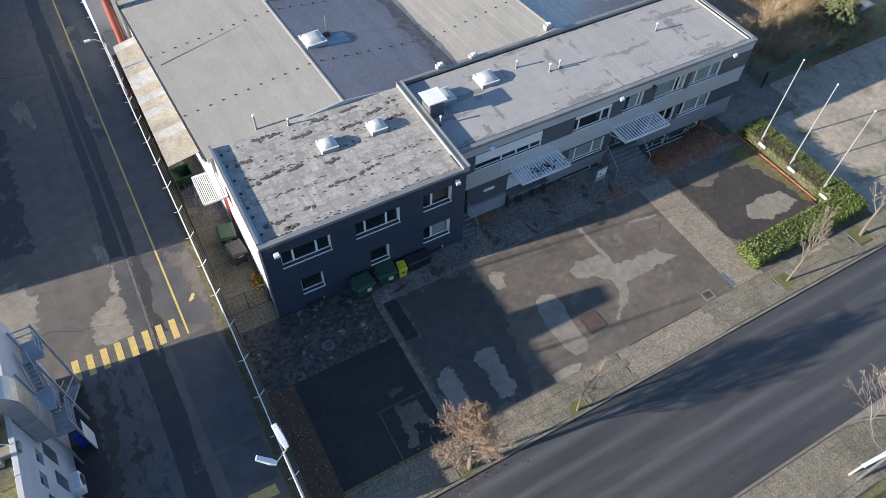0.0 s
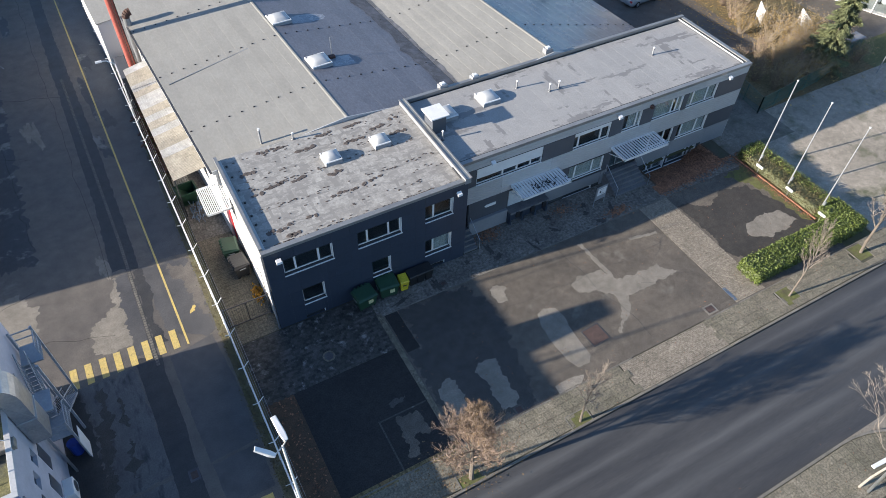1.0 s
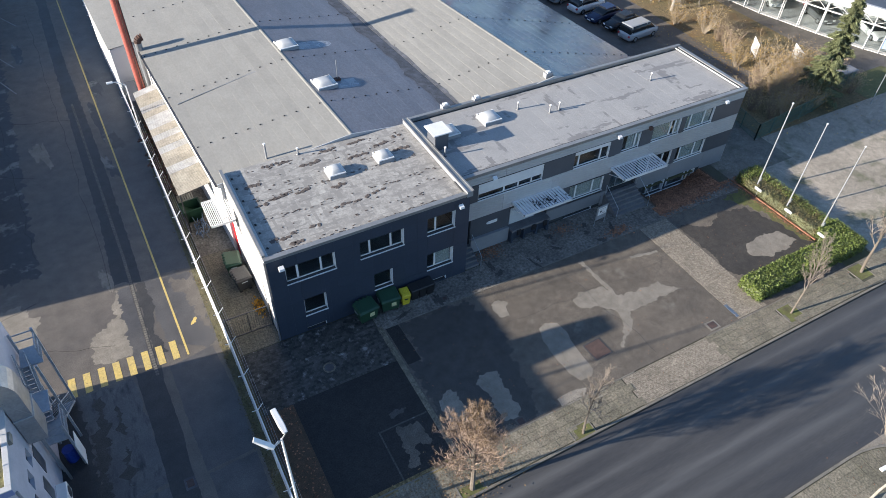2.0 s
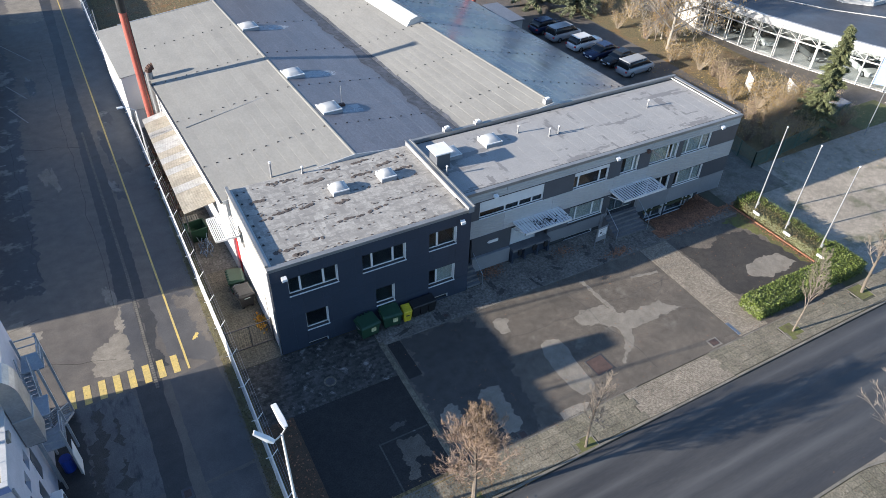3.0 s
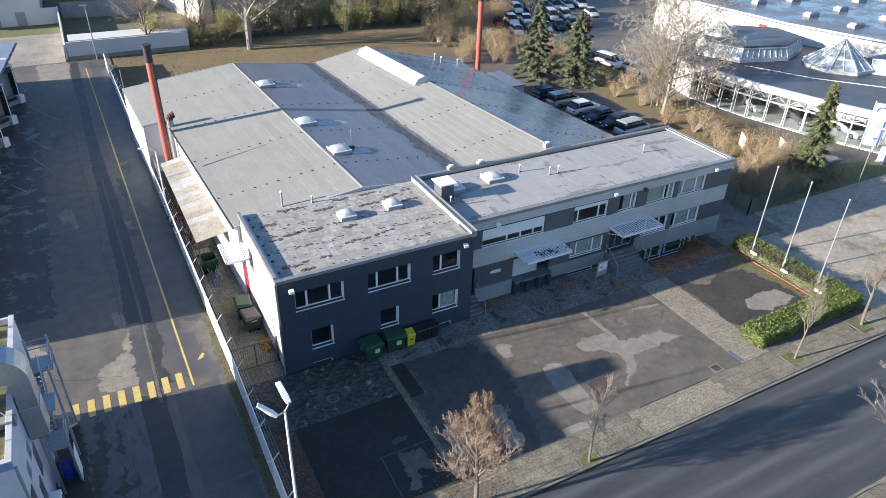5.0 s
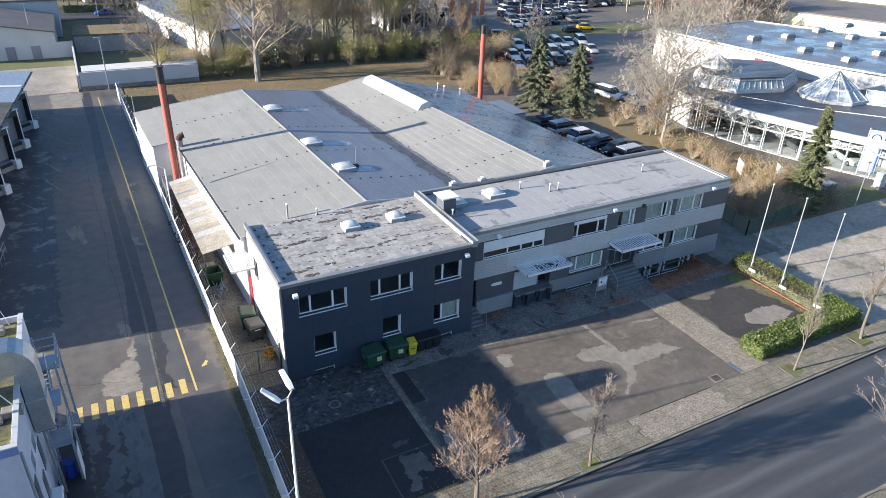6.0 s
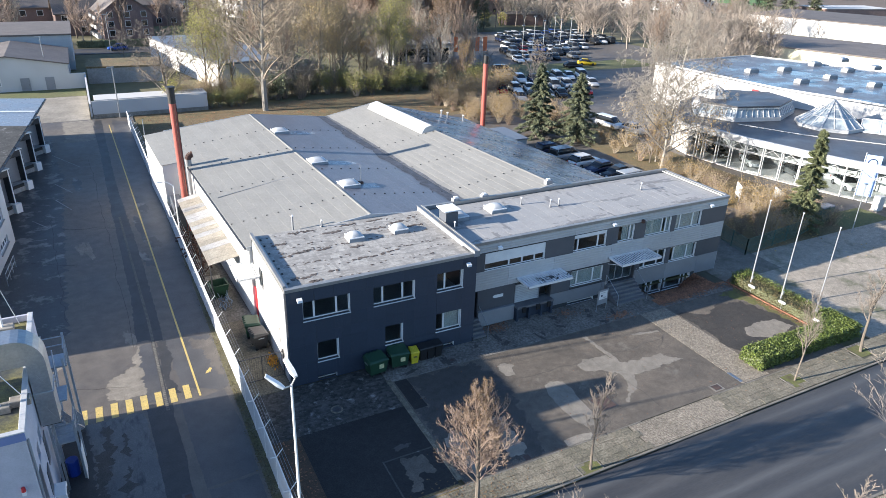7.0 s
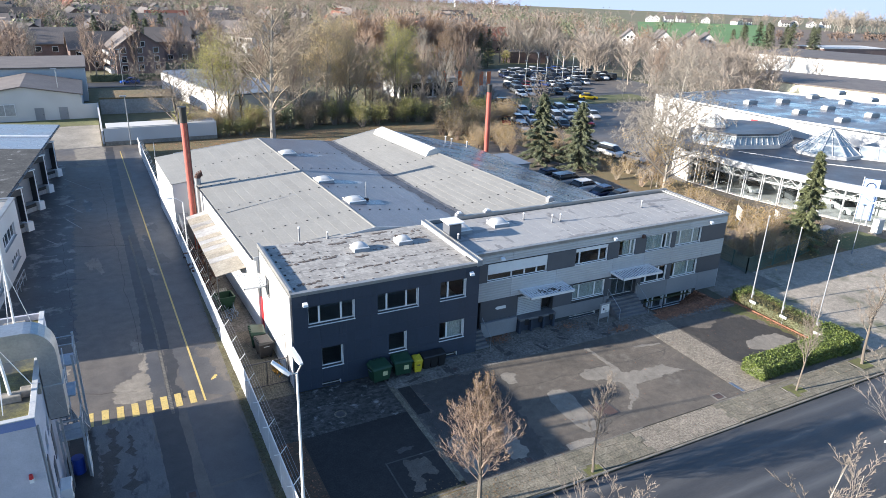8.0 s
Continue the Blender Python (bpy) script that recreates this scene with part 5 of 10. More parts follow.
lamp = thing("street_lamp", "tall white lamp post with two flat lamp heads", "street lamp", (-2.9, -12.1, 0))
part("pole", MB().tube((0, 0, 0), (0, -0.15, 9.3), 0.085, 0.05, 10), M["white_paint"], lamp)
part("crossarm", MB().tube((-0.42, -0.5, 9.5), (0, -0.15, 9.25), 0.035, n=6).tube((0, -0.15, 9.25), (0.2, -0.2, 9.66), 0.035, n=6), M["zinc"], lamp)


def lamp_head(p, q, half):
    """A flat tapering lamp head from its joint p to its tip q."""
    p, q = Vector(p), Vector(q)
    d = (q - p).normalized()
    side = d.cross(Vector((0, 0, 1))).normalized()
    up = side.cross(d) * 0.05
    rings = []
    for c, k, h in ((p, 0.7, 0.8), (p.lerp(q, 0.3), 1.0, 1.2), (q, 0.85, 0.6)):
        rings += [c - side * half * k - up * h, c + side * half * k - up * h, c + side * half * k * 0.7 + up * h, c - side * half * k * 0.7 + up * h]
    return MB().add(rings, [(3, 2, 1, 0), (8, 9, 10, 11)] + [(a + i, a + (i + 1) % 4, a + 4 + (i + 1) % 4, a + 4 + i) for a in (0, 4) for i in range(4)])


part("lamp_head", lamp_head((-0.38, -0.5, 9.5), (-1.0, -0.17, 10.08), 0.14), M["white_paint"], lamp)
part("lamp_head", lamp_head((0.2, -0.2, 9.68), (0.08, 0.88, 9.92), 0.14), M["white_paint"], lamp)

# ---- chimneys and side canopy ----
ch = thing("chimney_stack", "tall rust-red steel chimney with a black top", "chimney", (-2.0, 28.2, 0))
part("flue", MB().tube((0, 0, 0), (0, 0, 12.1), 0.30, 0.30, 16), M["red"], ch, smooth=False)
part("cap", MB().tube((0, 0, 12.1), (0, 0, 13.4), 0.32, 0.32, 16).tube((0, 0, 13.4), (0, 0, 13.55), 0.40, 0.40, 16), M["black"], ch, "black chimney top")
part("ladder_rail", MB().tube((0.28, -0.2, 0.5), (0.28, -0.2, 12), 0.03, n=6).tube((0.1, -0.32, 0.5), (0.1, -0.32, 12), 0.03, n=6), M["rust"], ch)
ch2 = thing("vent_pipe", "galvanised vent pipe with a rusty bend beside the chimney", "pipe", (-1.2, 29.3, 0))
part("pipe", MB().tube((0, 0, 0), (0, 0, 6.6), 0.28, 0.28, 14), M["zinc"], ch2)
bd = MB()
prev = None
for k in range(6):
    a = math.pi * 0.5 * k / 5
    p = (0.45 * (1 - math.cos(a)) * 1.0, 0, 6.6 + 0.42 * math.sin(a))
    if prev:
        bd.tube(prev, p, 0.29, 0.29, 14)
    prev = p
part("bend", bd, M["rust"], ch2, "rusty pipe bend")
ch3 = thing("chimney_stack", "tall red steel chimney with a dark top behind the hall", "chimney", (40.3, 45.6, 0))
part("flue", MB().tube((0, 0, 0), (0, 0, 10.6), 0.34, 0.34, 16), M["red"], ch3)
part("cap", MB().tube((0, 0, 10.6), (0, 0, 11.7), 0.36, 0.36, 16), M["black"], ch3, "black chimney top")

sc = thing("side_canopy", "long low canopy of milky and brown corrugated sheets", "canopy")
pat = [0, 1, 1, 0, 1, 0, 0, 1, 0, 1, 0, 1, 1, 0, 1, 1, 1]
for k, br in enumerate(pat):
    ya, yb = 27.0 - (k + 1) * 0.872, 27.0 - k * 0.872 + 0.05
    z = 0.012 * (k % 2)
    part("sheet", MB().hull8([(fx(ya) + 0.55, ya, 3.55 + z), (eave(ya) - 0.02, ya, 3.95 + z), (eave(yb) - 0.02, yb, 3.95 + z), (fx(yb) + 0.55, yb, 3.55 + z)],
                            [(fx(ya) + 0.55, ya, 3.58 + z), (eave(ya) - 0.02, ya, 3.98 + z), (eave(yb) - 0.02, yb, 3.98 + z), (fx(yb) + 0.55, yb, 3.58 + z)]), M["strip_brown" if br else "strip_white"], sc)
for y in (12.4, 17, 22, 26.8):
    part("post", MB().bar((fx(y) + 0.65, y, 0), (fx(y) + 0.65, y, 3.55), 0.08), M["steel_dark"], sc)
part("beam", MB().bar((fx(12.3) + 0.65, 12.3, 3.49), (fx(27) + 0.65, 27, 3.49), 0.1), M["steel_dark"], sc)

# ---- neighbour building with steel stairs ----
XN = -12.9
nb = thing("utility_building", "white flat-roofed plant building with a blue roof band", "building")
w = MB()
for a, b, c, d in cells([-8.2, 2.2], [0, 7.0], [(-6.6, -5.9, 4.4, 5.2), (-5.4, -4.7, 4.4, 5.2)]):
    w.box(XN - 0.3, XN, a, b, c, d)
part("wall", w.weld(), M["lilac_render"], nb)
for x0, x1, y0, y1 in ((-34, XN - 0.3, -8.2, -7.9), (-34, XN - 0.3, 1.9, 2.2), (-34, -33.7, -7.9, 1.9)):
    part("wall", MB().box(x0, x1, y0, y1, 0, 7.0), M["lilac_render"], nb)
part("parapet", MB().box(-34, XN, -8.2, -8.05, 7.0, 7.38).box(XN - 0.15, XN, -8.05, 2.2, 7.0, 7.38).box(-34, XN - 0.15, 2.05, 2.2, 7.0, 7.38), M["lilac_render"], nb)
part("roof_band", MB().box(-34, XN + 0.02, -8.24, -8.2, 6.95, 7.36), M["band_blue"], nb, "blue painted band below the roof edge")
part("edge_cap", MB().slab(-34, XN + 0.05, -8.28, -8.02, 7.38, 7.43, 0.01).slab(XN - 0.19, XN + 0.05, -8.02, 2.24, 7.38, 7.43, 0.01), M["white_dim"], nb, "pale metal edge cap")
part("roof", MB().box(-33.7, XN - 0.15, -8.05, 2.05, 6.8, 7.05), M["roof_mossy_wet"], nb, "wet flat roof with yellow-green moss")
part("window", MB().box(XN - 0.2, XN - 0.18, -6.6, -5.9, 4.4, 5.2).box(XN - 0.2, XN - 0.18, -5.4, -4.7, 4.4, 5.2), M["glass_dark"], nb)

# ---- dock hall ----
dk = thing("dock_hall", "white warehouse with slanting loading docks along the yard", "building", (-17.0, 32.0, 0), turn=-6.0)
w = MB()
wd = [(-6.6, -2.2, 2.9, 4.1), (-13.6, -9.2, 2.9, 4.1), (-5.6, -2.4, 0.9, 1.6), (-12.6, -9.4, 0.9, 1.6)]
for a, b, c, d in cells([-21.1, -0.3], [0, 5.6], wd):
    w.box(0.25, 0.55, a, b, c, d)
w.box(-34, 0.25, -21.1, -20.8, 0, 5.6).box(-34, 0.25, -0.6, -0.3, 0, 5.6)
part("wall", w, M["render_white"], dk)
for a, b, c, d in wd:
    fr_ = MB().box(0.36, 0.42, a, a + 0.07, c, d).box(0.36, 0.42, b - 0.07, b, c, d).box(0.36, 0.42, a + 0.07, b - 0.07, d - 0.07, d).box(0.36, 0.42, a + 0.07, b - 0.07, c, c + 0.07)
    for k in range(1, 4):
        fr_.box(0.36, 0.42, a + (b - a) * k / 4 - 0.06, a + (b - a) * k / 4 + 0.06, c + 0.07, d - 0.07)
    wn_ = part("window", fr_, M["white_paint"], dk)
    part("pane", MB().box(0.38, 0.39, a + 0.07, b - 0.07, c + 0.07, d - 0.07), M["glass_dark"], wn_)
    part("sill", MB().box(0.42, 0.66, a - 0.05, b + 0.05, c - 0.05, c - 0.005), M["trim"], wn_)
part("flat_roof", MB().box(-34, 0.2, -20.8, -0.6, 5.3, 5.45), M["roof_grey"], dk)
part("roof_rim", MB().box(0.2, 0.62, -21.16, -0.25, 5.6, 5.72).box(-34, 0.2, -0.62, -0.25, 5.6, 5.72), M["trim"], dk)
part("dock_wall", MB().box(-2.3, -2.0, -0.3, 36.5, 0, 4.8).box(-34, -2.3, 36.2, 36.5, 0, 4.8), M["concrete_grey"], dk)
for ya, yb, top, mt in ((-0.25, 11.0, 6.4, "paver_moss"), (11.0, 22.0, 6.4, "paver_moss"), (22.0, 29.0, 6.0, "roof_wet_sheen"), (29.0, 36.8, 6.0, "roof_wet_sheen")):
    part("roof_section", MB().hull8([(-22, ya, top - 0.2), (-0.6, ya, 4.85), (-0.6, yb - 0.02, 4.85), (-22, yb - 0.02, top - 0.2)], [(-22, ya, top), (-0.6, ya, 5.0), (-0.6, yb - 0.02, 5.0), (-22, yb - 0.02, top)]), M[mt], dk, "weathered brown-grey roof" if mt == "paver_moss" else "damp blue-grey sheet roof")
part("roof_flashing", MB().hull8([(-18, 28.7, 5.83), (-0.7, 28.7, 5.0), (-0.7, 29.3, 5.0), (-18, 29.3, 5.83)], [(-18, 28.7, 5.95), (-0.7, 28.7, 5.08), (-0.7, 29.3, 5.08), (-18, 29.3, 5.95)]), M["white_paint"], dk)
part("gutter", MB().box(-0.58, -0.44, -0.2, 36.8, 4.82, 4.95), M["steel_dark"], dk)
for k in range(12):
    part("gutter_clip", MB().box(-0.62, -0.40, 1.0 + k * 3.0, 1.12 + k * 3.0, 4.95, 5.05), M["steel_dark"], dk)
for yf in (7.4, 14.5, 21.2, 28.5):
    def dq(a, b):
        """A point of the slanting dock: a along its front, b behind it."""
        return (-0.3 - (3.0 - a) * 0.6 - b * 0.8, yf - (3.0 - a) * 0.8 + b * 0.6)

    def db(a0, a1, b0, b1, z0, z1, mb):
        return mb.prism([dq(a0, b0), dq(a1, b0), dq(a1, b1), dq(a0, b1)], z0, z1)
    fr_ = MB()
    db(0, 0.22, 0, 1.0, 0.9, 4.4, fr_), db(2.78, 3.0, 0, 1.0, 0.9, 4.4, fr_), db(0.22, 2.78, 0, 0.15, 3.75, 4.4, fr_)
    shl = part("dock_shelter", fr_, M["rubber_grey"], dk, "black rubber dock shelter")
    part("shelter_roof", db(-0.06, 3.06, -0.08, 1.1, 4.41, 4.52, MB()), M["white_paint"], shl)
    part("edge_strip", db(2.8, 2.92, -0.03, -0.002, 0.9, 4.35, MB()), M["white_paint"], shl)
    part("dock_door", db(0.22, 2.78, 0.72, 0.8, 1.0, 3.75, MB()), M["panel_flat"], shl)
    for k in range(5):
        part("door_vent", db(0.5 + k * 0.16, 0.58 + k * 0.16, 0.70, 0.718, 3.0, 3.4, MB()), M["black"], shl)
    for a in (-0.2, 2.5):
        part("dock_foot", db(a, a + 0.7, -0.35, 0.35, 0, 0.95, MB()), M["white_paint"], shl)
    part("bumper", db(0.6, 2.3, -0.12, 0.0, 0.55, 0.88, MB()), M["black"], shl)
    part("platform", db(0.0, 3.0, 0.0, 1.6, 0, 0.88, MB()), M["concrete_grey"], shl)
rl = thing("ramp_railing", "galvanised steel railing beside the white wall", "railing", (-16.35, 24.0, 0), turn=-6)
for k in range(4):
    part("post", MB().tube((0, -1.8 + k * 1.2, -0.02), (0, -1.8 + k * 1.2, 1.05), 0.03, n=8), M["zinc"], rl)
for z in (0.55, 1.05):
    part("rail", MB().tube((0, -1.8, z), (0, 1.8, z), 0.03, n=8), M["zinc"], rl)

# ---- back wall and low buildings behind the yard ----
part("back_wall", MB().box(-8.4, 8.0, 76.5, 76.75, 0.55, 2.5).box(-8.75, -8.5, 76.5, 103, 0.3, 2.2), M["render_white"], None, "white painted boundary wall on a dark base", category="wall", kind="structure")
part("back_wall_base", MB().box(-8.4, 8.0, 76.48, 76.78, -0.1, 0.545).box(-8.77, -8.48, 76.5, 103, -0.1, 0.295), M["concrete"], None, "dark stained concrete base of the boundary wall", category="wall", kind="structure")
lg = thing("flat_garage", "low garage with a pale gravelled flat roof behind the wall", "garage")
part("body", MB().box(-7.9, 8.0, 76.8, 80.4, -0.1, 2.4), M["concrete_grey"], lg)
part("roof", MB().slab(-8.0, 8.1, 76.78, 80.5, 2.51, 2.62, 0.02), M["render_white"], lg, "pale gravelled flat roof")
wb = thing("white_workshop", "low white workshop with a shallow gable roof", "building")
part("wall", MB().add([(-30, 100, 0), (-11, 100, 0), (-11, 100, 4.2), (-20, 100, 5.8), (-30, 100, 4.2), (-30, 118, 0), (-11, 118, 0), (-11, 118, 4.2), (-20, 118, 5.8), (-30, 118, 4.2)], [(0, 1, 2, 3, 4), (9, 8, 7, 6, 5), (1, 6, 7, 2), (5, 0, 4, 9)]), M["render_white"], wb)
part("roof", MB().hull8([(-10.7, 99.6, 4.2), (-10.7, 118.3, 4.2), (-20, 118.3, 5.8), (-20, 99.6, 5.8)], [(-10.7, 99.6, 4.4), (-10.7, 118.3, 4.4), (-20, 118.3, 6.0), (-20, 99.6, 6.0)]).hull8([(-20, 99.6, 5.8), (-20, 118.3, 5.8), (-30.3, 118.3, 4.1), (-30.3, 99.6, 4.1)], [(-20, 99.6, 6.0), (-20, 118.3, 6.0), (-30.3, 118.3, 4.3), (-30.3, 99.6, 4.3)]), M["tiles"], wb)
part("annex_wall", MB().box(-11, -8.5, 100, 100.3, 0, 2.6), M["render_white"], wb)
wb2 = thing("blue_warehouse", "blue-grey warehouse with a flat roof", "building")
part("wall", MB().box(-60, -10, 119, 140, 0, 6.6), M["blue_grey"], wb2)
part("roof", MB().box(-60.3, -9.7, 118.7, 140.3, 6.6, 6.9), M["tiles"], wb2)


# ---- things on the roofs ----


def dome_light(at, size=1.0, label="square milky skylight dome on the flat roof", high=0.26, turn=0):
    t = thing("skylight_dome", label, "skylight", at, group="roof domes", turn=turn)
    h = size / 2
    part("curb", MB().hull8([(-h - 0.08, -h - 0.08, 0), (h + 0.08, -h - 0.08, 0), (h + 0.08, h + 0.08, 0), (-h - 0.08, h + 0.08, 0)], [(-h, -h, 0.24), (h, -h, 0.24), (h, h, 0.24), (-h, h, 0.24)]), M["panel_flat"], t)
    part("rim", MB().slab(-h - 0.05, h + 0.05, -h - 0.05, h + 0.05, 0.24, 0.31, 0.02), M["white_paint"], t)
    d = MB()
    n = 8
    grid = []
    for i in range(n + 1):
        for j in range(n + 1):
            u, v = i / n * 2 - 1, j / n * 2 - 1
            d.v.append((u * h * 0.96, v * h * 0.96, 0.31 + high * (1 - abs(u) ** 2.4) ** 0.6 * (1 - abs(v) ** 2.4) ** 0.6))
    for i in range(n):
        for j in range(n):
            a = i * (n + 1) + j
            d.f.append((a, a + n + 1, a + n + 2, a + 1))
    part("dome", d, M["dome"], t, smooth=True)
    return t


for x, y in ((6.45, 5.75), (9.85, 5.85)):
    dome_light((x, y, ZR), label="square milky skylight dome on the mossy roof")
for x, y in ((15.0, 6.5), (18.5, 6.75)):
    dome_light((x, y, 6.715), 1.25)
for x, y in ((8.75, 34.3), (9.2, 22.9), (9.75, 16.0)):
    z = ZA - (x - ridge_a(y)) * 0.115
    dome_light((x, y, z - 0.02), 1.45, "large milky skylight dome on the dark hall roof", 0.22, turn=3)
    # pale bluish ellipse on the roof, stretched along +x from the dome
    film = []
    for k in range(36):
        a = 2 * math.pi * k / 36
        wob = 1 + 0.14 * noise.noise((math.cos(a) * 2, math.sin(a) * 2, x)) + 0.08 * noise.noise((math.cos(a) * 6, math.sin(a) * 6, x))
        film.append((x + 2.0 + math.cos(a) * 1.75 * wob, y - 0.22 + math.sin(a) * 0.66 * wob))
    part("dew_film", MB().prism(film, [ZA - (px - ridge_a(py)) * 0.1165 - 0.01 for px, py in film], [ZA - (px - ridge_a(py)) * 0.1165 + 0.032 for px, py in film]), M["roof_pale_blue"], hall, "pale bluish patch on the dark roof")
# dark dirt washed into the valley
for sd, (off0, off1) in enumerate(((-1.15, -0.02), (0.02, 0.28))):
    pts = []
    for k in range(60):
        y = Y0 + 0.1 + (Y1 - Y0 - 0.2) * k / 59
        e_ = off0 if sd == 0 else off1
        pts.append((valley(y) + e_ * (1 + 0.45 * noise.noise((y * 0.35, sd, 2.0)) + 0.35 * noise.noise((y * 1.3, sd, 5.0))), y))
    pts += [(valley(Y1 - 0.1 - (Y1 - Y0 - 0.2) * k / 9) + (off1 if sd == 0 else off0), Y1 - 0.1 - (Y1 - Y0 - 0.2) * k / 9) for k in range(10)]
    rise = 0.1175 if sd == 0 else 0.158
    vs, _, fs, *_ = geometry.delaunay_2d_cdt([Vector(p) for p in pts], [], [list(range(len(pts)))], 1, 1e-4)
    part("valley_dirt", MB().add([(v.x, v.y, ZV + abs(v.x - valley(v.y)) * rise + 0.034) for v in vs], fs), M["stain_roof"], hall, "dark dirt along the roof valley")
for x, y in ((31.3, 41.0), (31.45, 39.6), (33.8, 39.7)):
    p = thing("vent_pipe", "short pale vent pipe at the back of the hall roof", "pipe", (x, y, ZB - (x - ridge_b(y)) * 0.242), group="roof vents")
    part("pipe", MB().tube((0, 0, -0.05), (0, 0, 0.75), 0.10, n=10), M["panel_flat"], p)
    part("cap", MB().tube((0, 0, 0.75), (0, 0, 0.85), 0.13, n=10), M["white_paint"], p)

sh = thing("roof_shaft", "square grey ventilation shaft with a white cover", "roof vent", (13.75, 5.6, 6.71))
part("shaft", MB().box(-0.5, 0.5, -0.55, 0.55, 0, 1.15), M["panel_brown"], sh)
part("lid", MB().slab(-0.68, 0.68, -0.72, 0.72, 1.28, 1.36, 0.02), M["white_paint"], sh, "flat white cover plate")
part("louvre", MB().box(-0.4, 0.4, -0.45, 0.45, 1.15, 1.28), M["black"], sh)
for x, y, z, h in ((21.1, 7.0, 6.71, 0.55), (22.95, 5.6, 6.71, 0.6), (23.8, 5.65, 6.71, 0.55), (32.7, 5.9, 6.71, 0.6), (13.6, 4.3, 6.71, 0.7), (5.05, 8.75, ZR, 0.45)):
    p = thing("vent_pipe", "thin pale vent pipe standing on the roof", "pipe", (x, y, z), group="roof vents")
    part("pipe", MB().tube((0, 0, 0), (0, 0, h), 0.06, n=10), M["panel_flat"], p)
    part("collar", MB().tube((0, 0, 0), (0, 0, 0.08), 0.13, 0.08, n=10), M["panel_brown"], p)
    part("cap", MB().tube((0, 0, h), (0, 0, h + 0.07), 0.085, 0.07, n=10), M["white_paint"], p)
for x, y, h in ((3.2, 9.75, 1.15),):
    p = thing("vent_pipe", "slim white vent pipe on the hall roof", "pipe", (x, y, ZE + (x + 0.2) * 0.112), group="roof vents")
    part("pipe", MB().tube((0, 0, 0), (0, 0, h), 0.07, n=10), M["panel_flat"], p)
    part("cap", MB().tube((0, 0, h), (0, 0, h + 0.1), 0.09, n=10), M["white_paint"], p)
for x, y, z in ((17.0, 9.25, ZV + 0.2), (18.9, 9.15, ZV + 0.85), (25.3, 9.3, ZB), (16.3, 9.2, ZV + 0.9)):
    t = thing("roof_box", "small white roof outlet box at the hall edge", "roof outlet", (x, y, z), group="roof outlets")
    part("box", MB().slab(-0.3, 0.3, -0.22, 0.22, -0.1, 0.3, 0.03), M["panel_flat"], t)
    part("cap", MB().slab(-0.16, 0.16, -0.14, 0.14, 0.3, 0.42, 0.03), M["white_paint"], t)
mast = thing("lightning_rod", "thin rod with a small base beside the dome", "lightning rod", (10.95, 16.4, 6.85))
part("rod", MB().tube((0, 0, 0), (0, 0, 1.6), 0.025, n=6), M["zinc"], mast)
part("foot", MB().slab(-0.22, 0.22, -0.16, 0.16, -0.06, 0.12, 0.02), M["rust"], mast)
# rows of fixing clips across the hall sheets, one mesh each row
for y in (13.6, 20.8, 28.0, 35.5):
    cl = MB()
    for k in range(44):
        f = k / 43
        x = eave(y) + (eave_r(y) - eave(y)) * f
        for (xa, za), (xb, zb) in (((eave(y), ZE), (ridge_a(y), ZA)), ((ridge_a(y), ZA), (valley(y), ZV)), ((valley(y), ZV), (ridge_b(y), ZB)), ((ridge_b(y), ZB), (eave_r(y), ZRR))):
            if xa <= x <= xb:
                z = za + (zb - za) * (x - xa) / (xb - xa)
                cl.slab(x - 0.06, x + 0.06, y - 0.04, y + 0.04, z, z + 0.075, 0.015)
    part("snow_guard", cl, M["black"], hall, "row of small dark roof clips", kind="stuff")
cov = MB().hull8([(eave(19.5) + 0.3, 19.5, ZE + 0.05), (7.0, 20.6, 6.78), (7.0, 20.68, 6.78), (eave(19.5) + 0.3, 19.58, ZE + 0.05)], [(eave(19.5) + 0.3, 19.5, ZE + 0.11), (7.0, 20.6, 6.86), (7.0, 20.68, 6.86), (eave(19.5) + 0.3, 19.58, ZE + 0.11)])
part("roof_joint", cov, M["trim"], hall)
# ridge caps
rc = MB()
for rl, z in ((ridge_a, ZA), (ridge_b, ZB)):
    rc.hull8([(rl(Y0) - 0.14, Y0, z + 0.0), (rl(Y0) + 0.14, Y0, z + 0.0), (rl(Y1) + 0.14, Y1, z + 0.0), (rl(Y1) - 0.14, Y1, z + 0.0)], [(rl(Y0) - 0.05, Y0, z + 0.04), (rl(Y0) + 0.05, Y0, z + 0.04), (rl(Y1) + 0.05, Y1, z + 0.04), (rl(Y1) - 0.05, Y1, z + 0.04)])
part("ridge_cap", rc, M["roof_hall"], hall)

# cushions of moss on the dark block's roof, in rows along the laps
rnd = random.Random(77)
moss = MB()


def cushion(x, y, rx, ry):
    n = 11
    ring = [(x + math.cos(2 * math.pi * k / n) * rx * rnd.uniform(0.65, 1.15), y + math.sin(2 * math.pi * k / n) * ry * rnd.uniform(0.65, 1.15)) for k in range(n)]
    moss.add([(px, py, ZR - 0.005) for px, py in ring] + [(x + (px - x) * 0.7, y + (py - y) * 0.7, ZR + 0.026) for px, py in ring], [tuple(range(n, 2 * n))] + [(k, (k + 1) % n, n + (k + 1) % n, n + k) for k in range(n)])


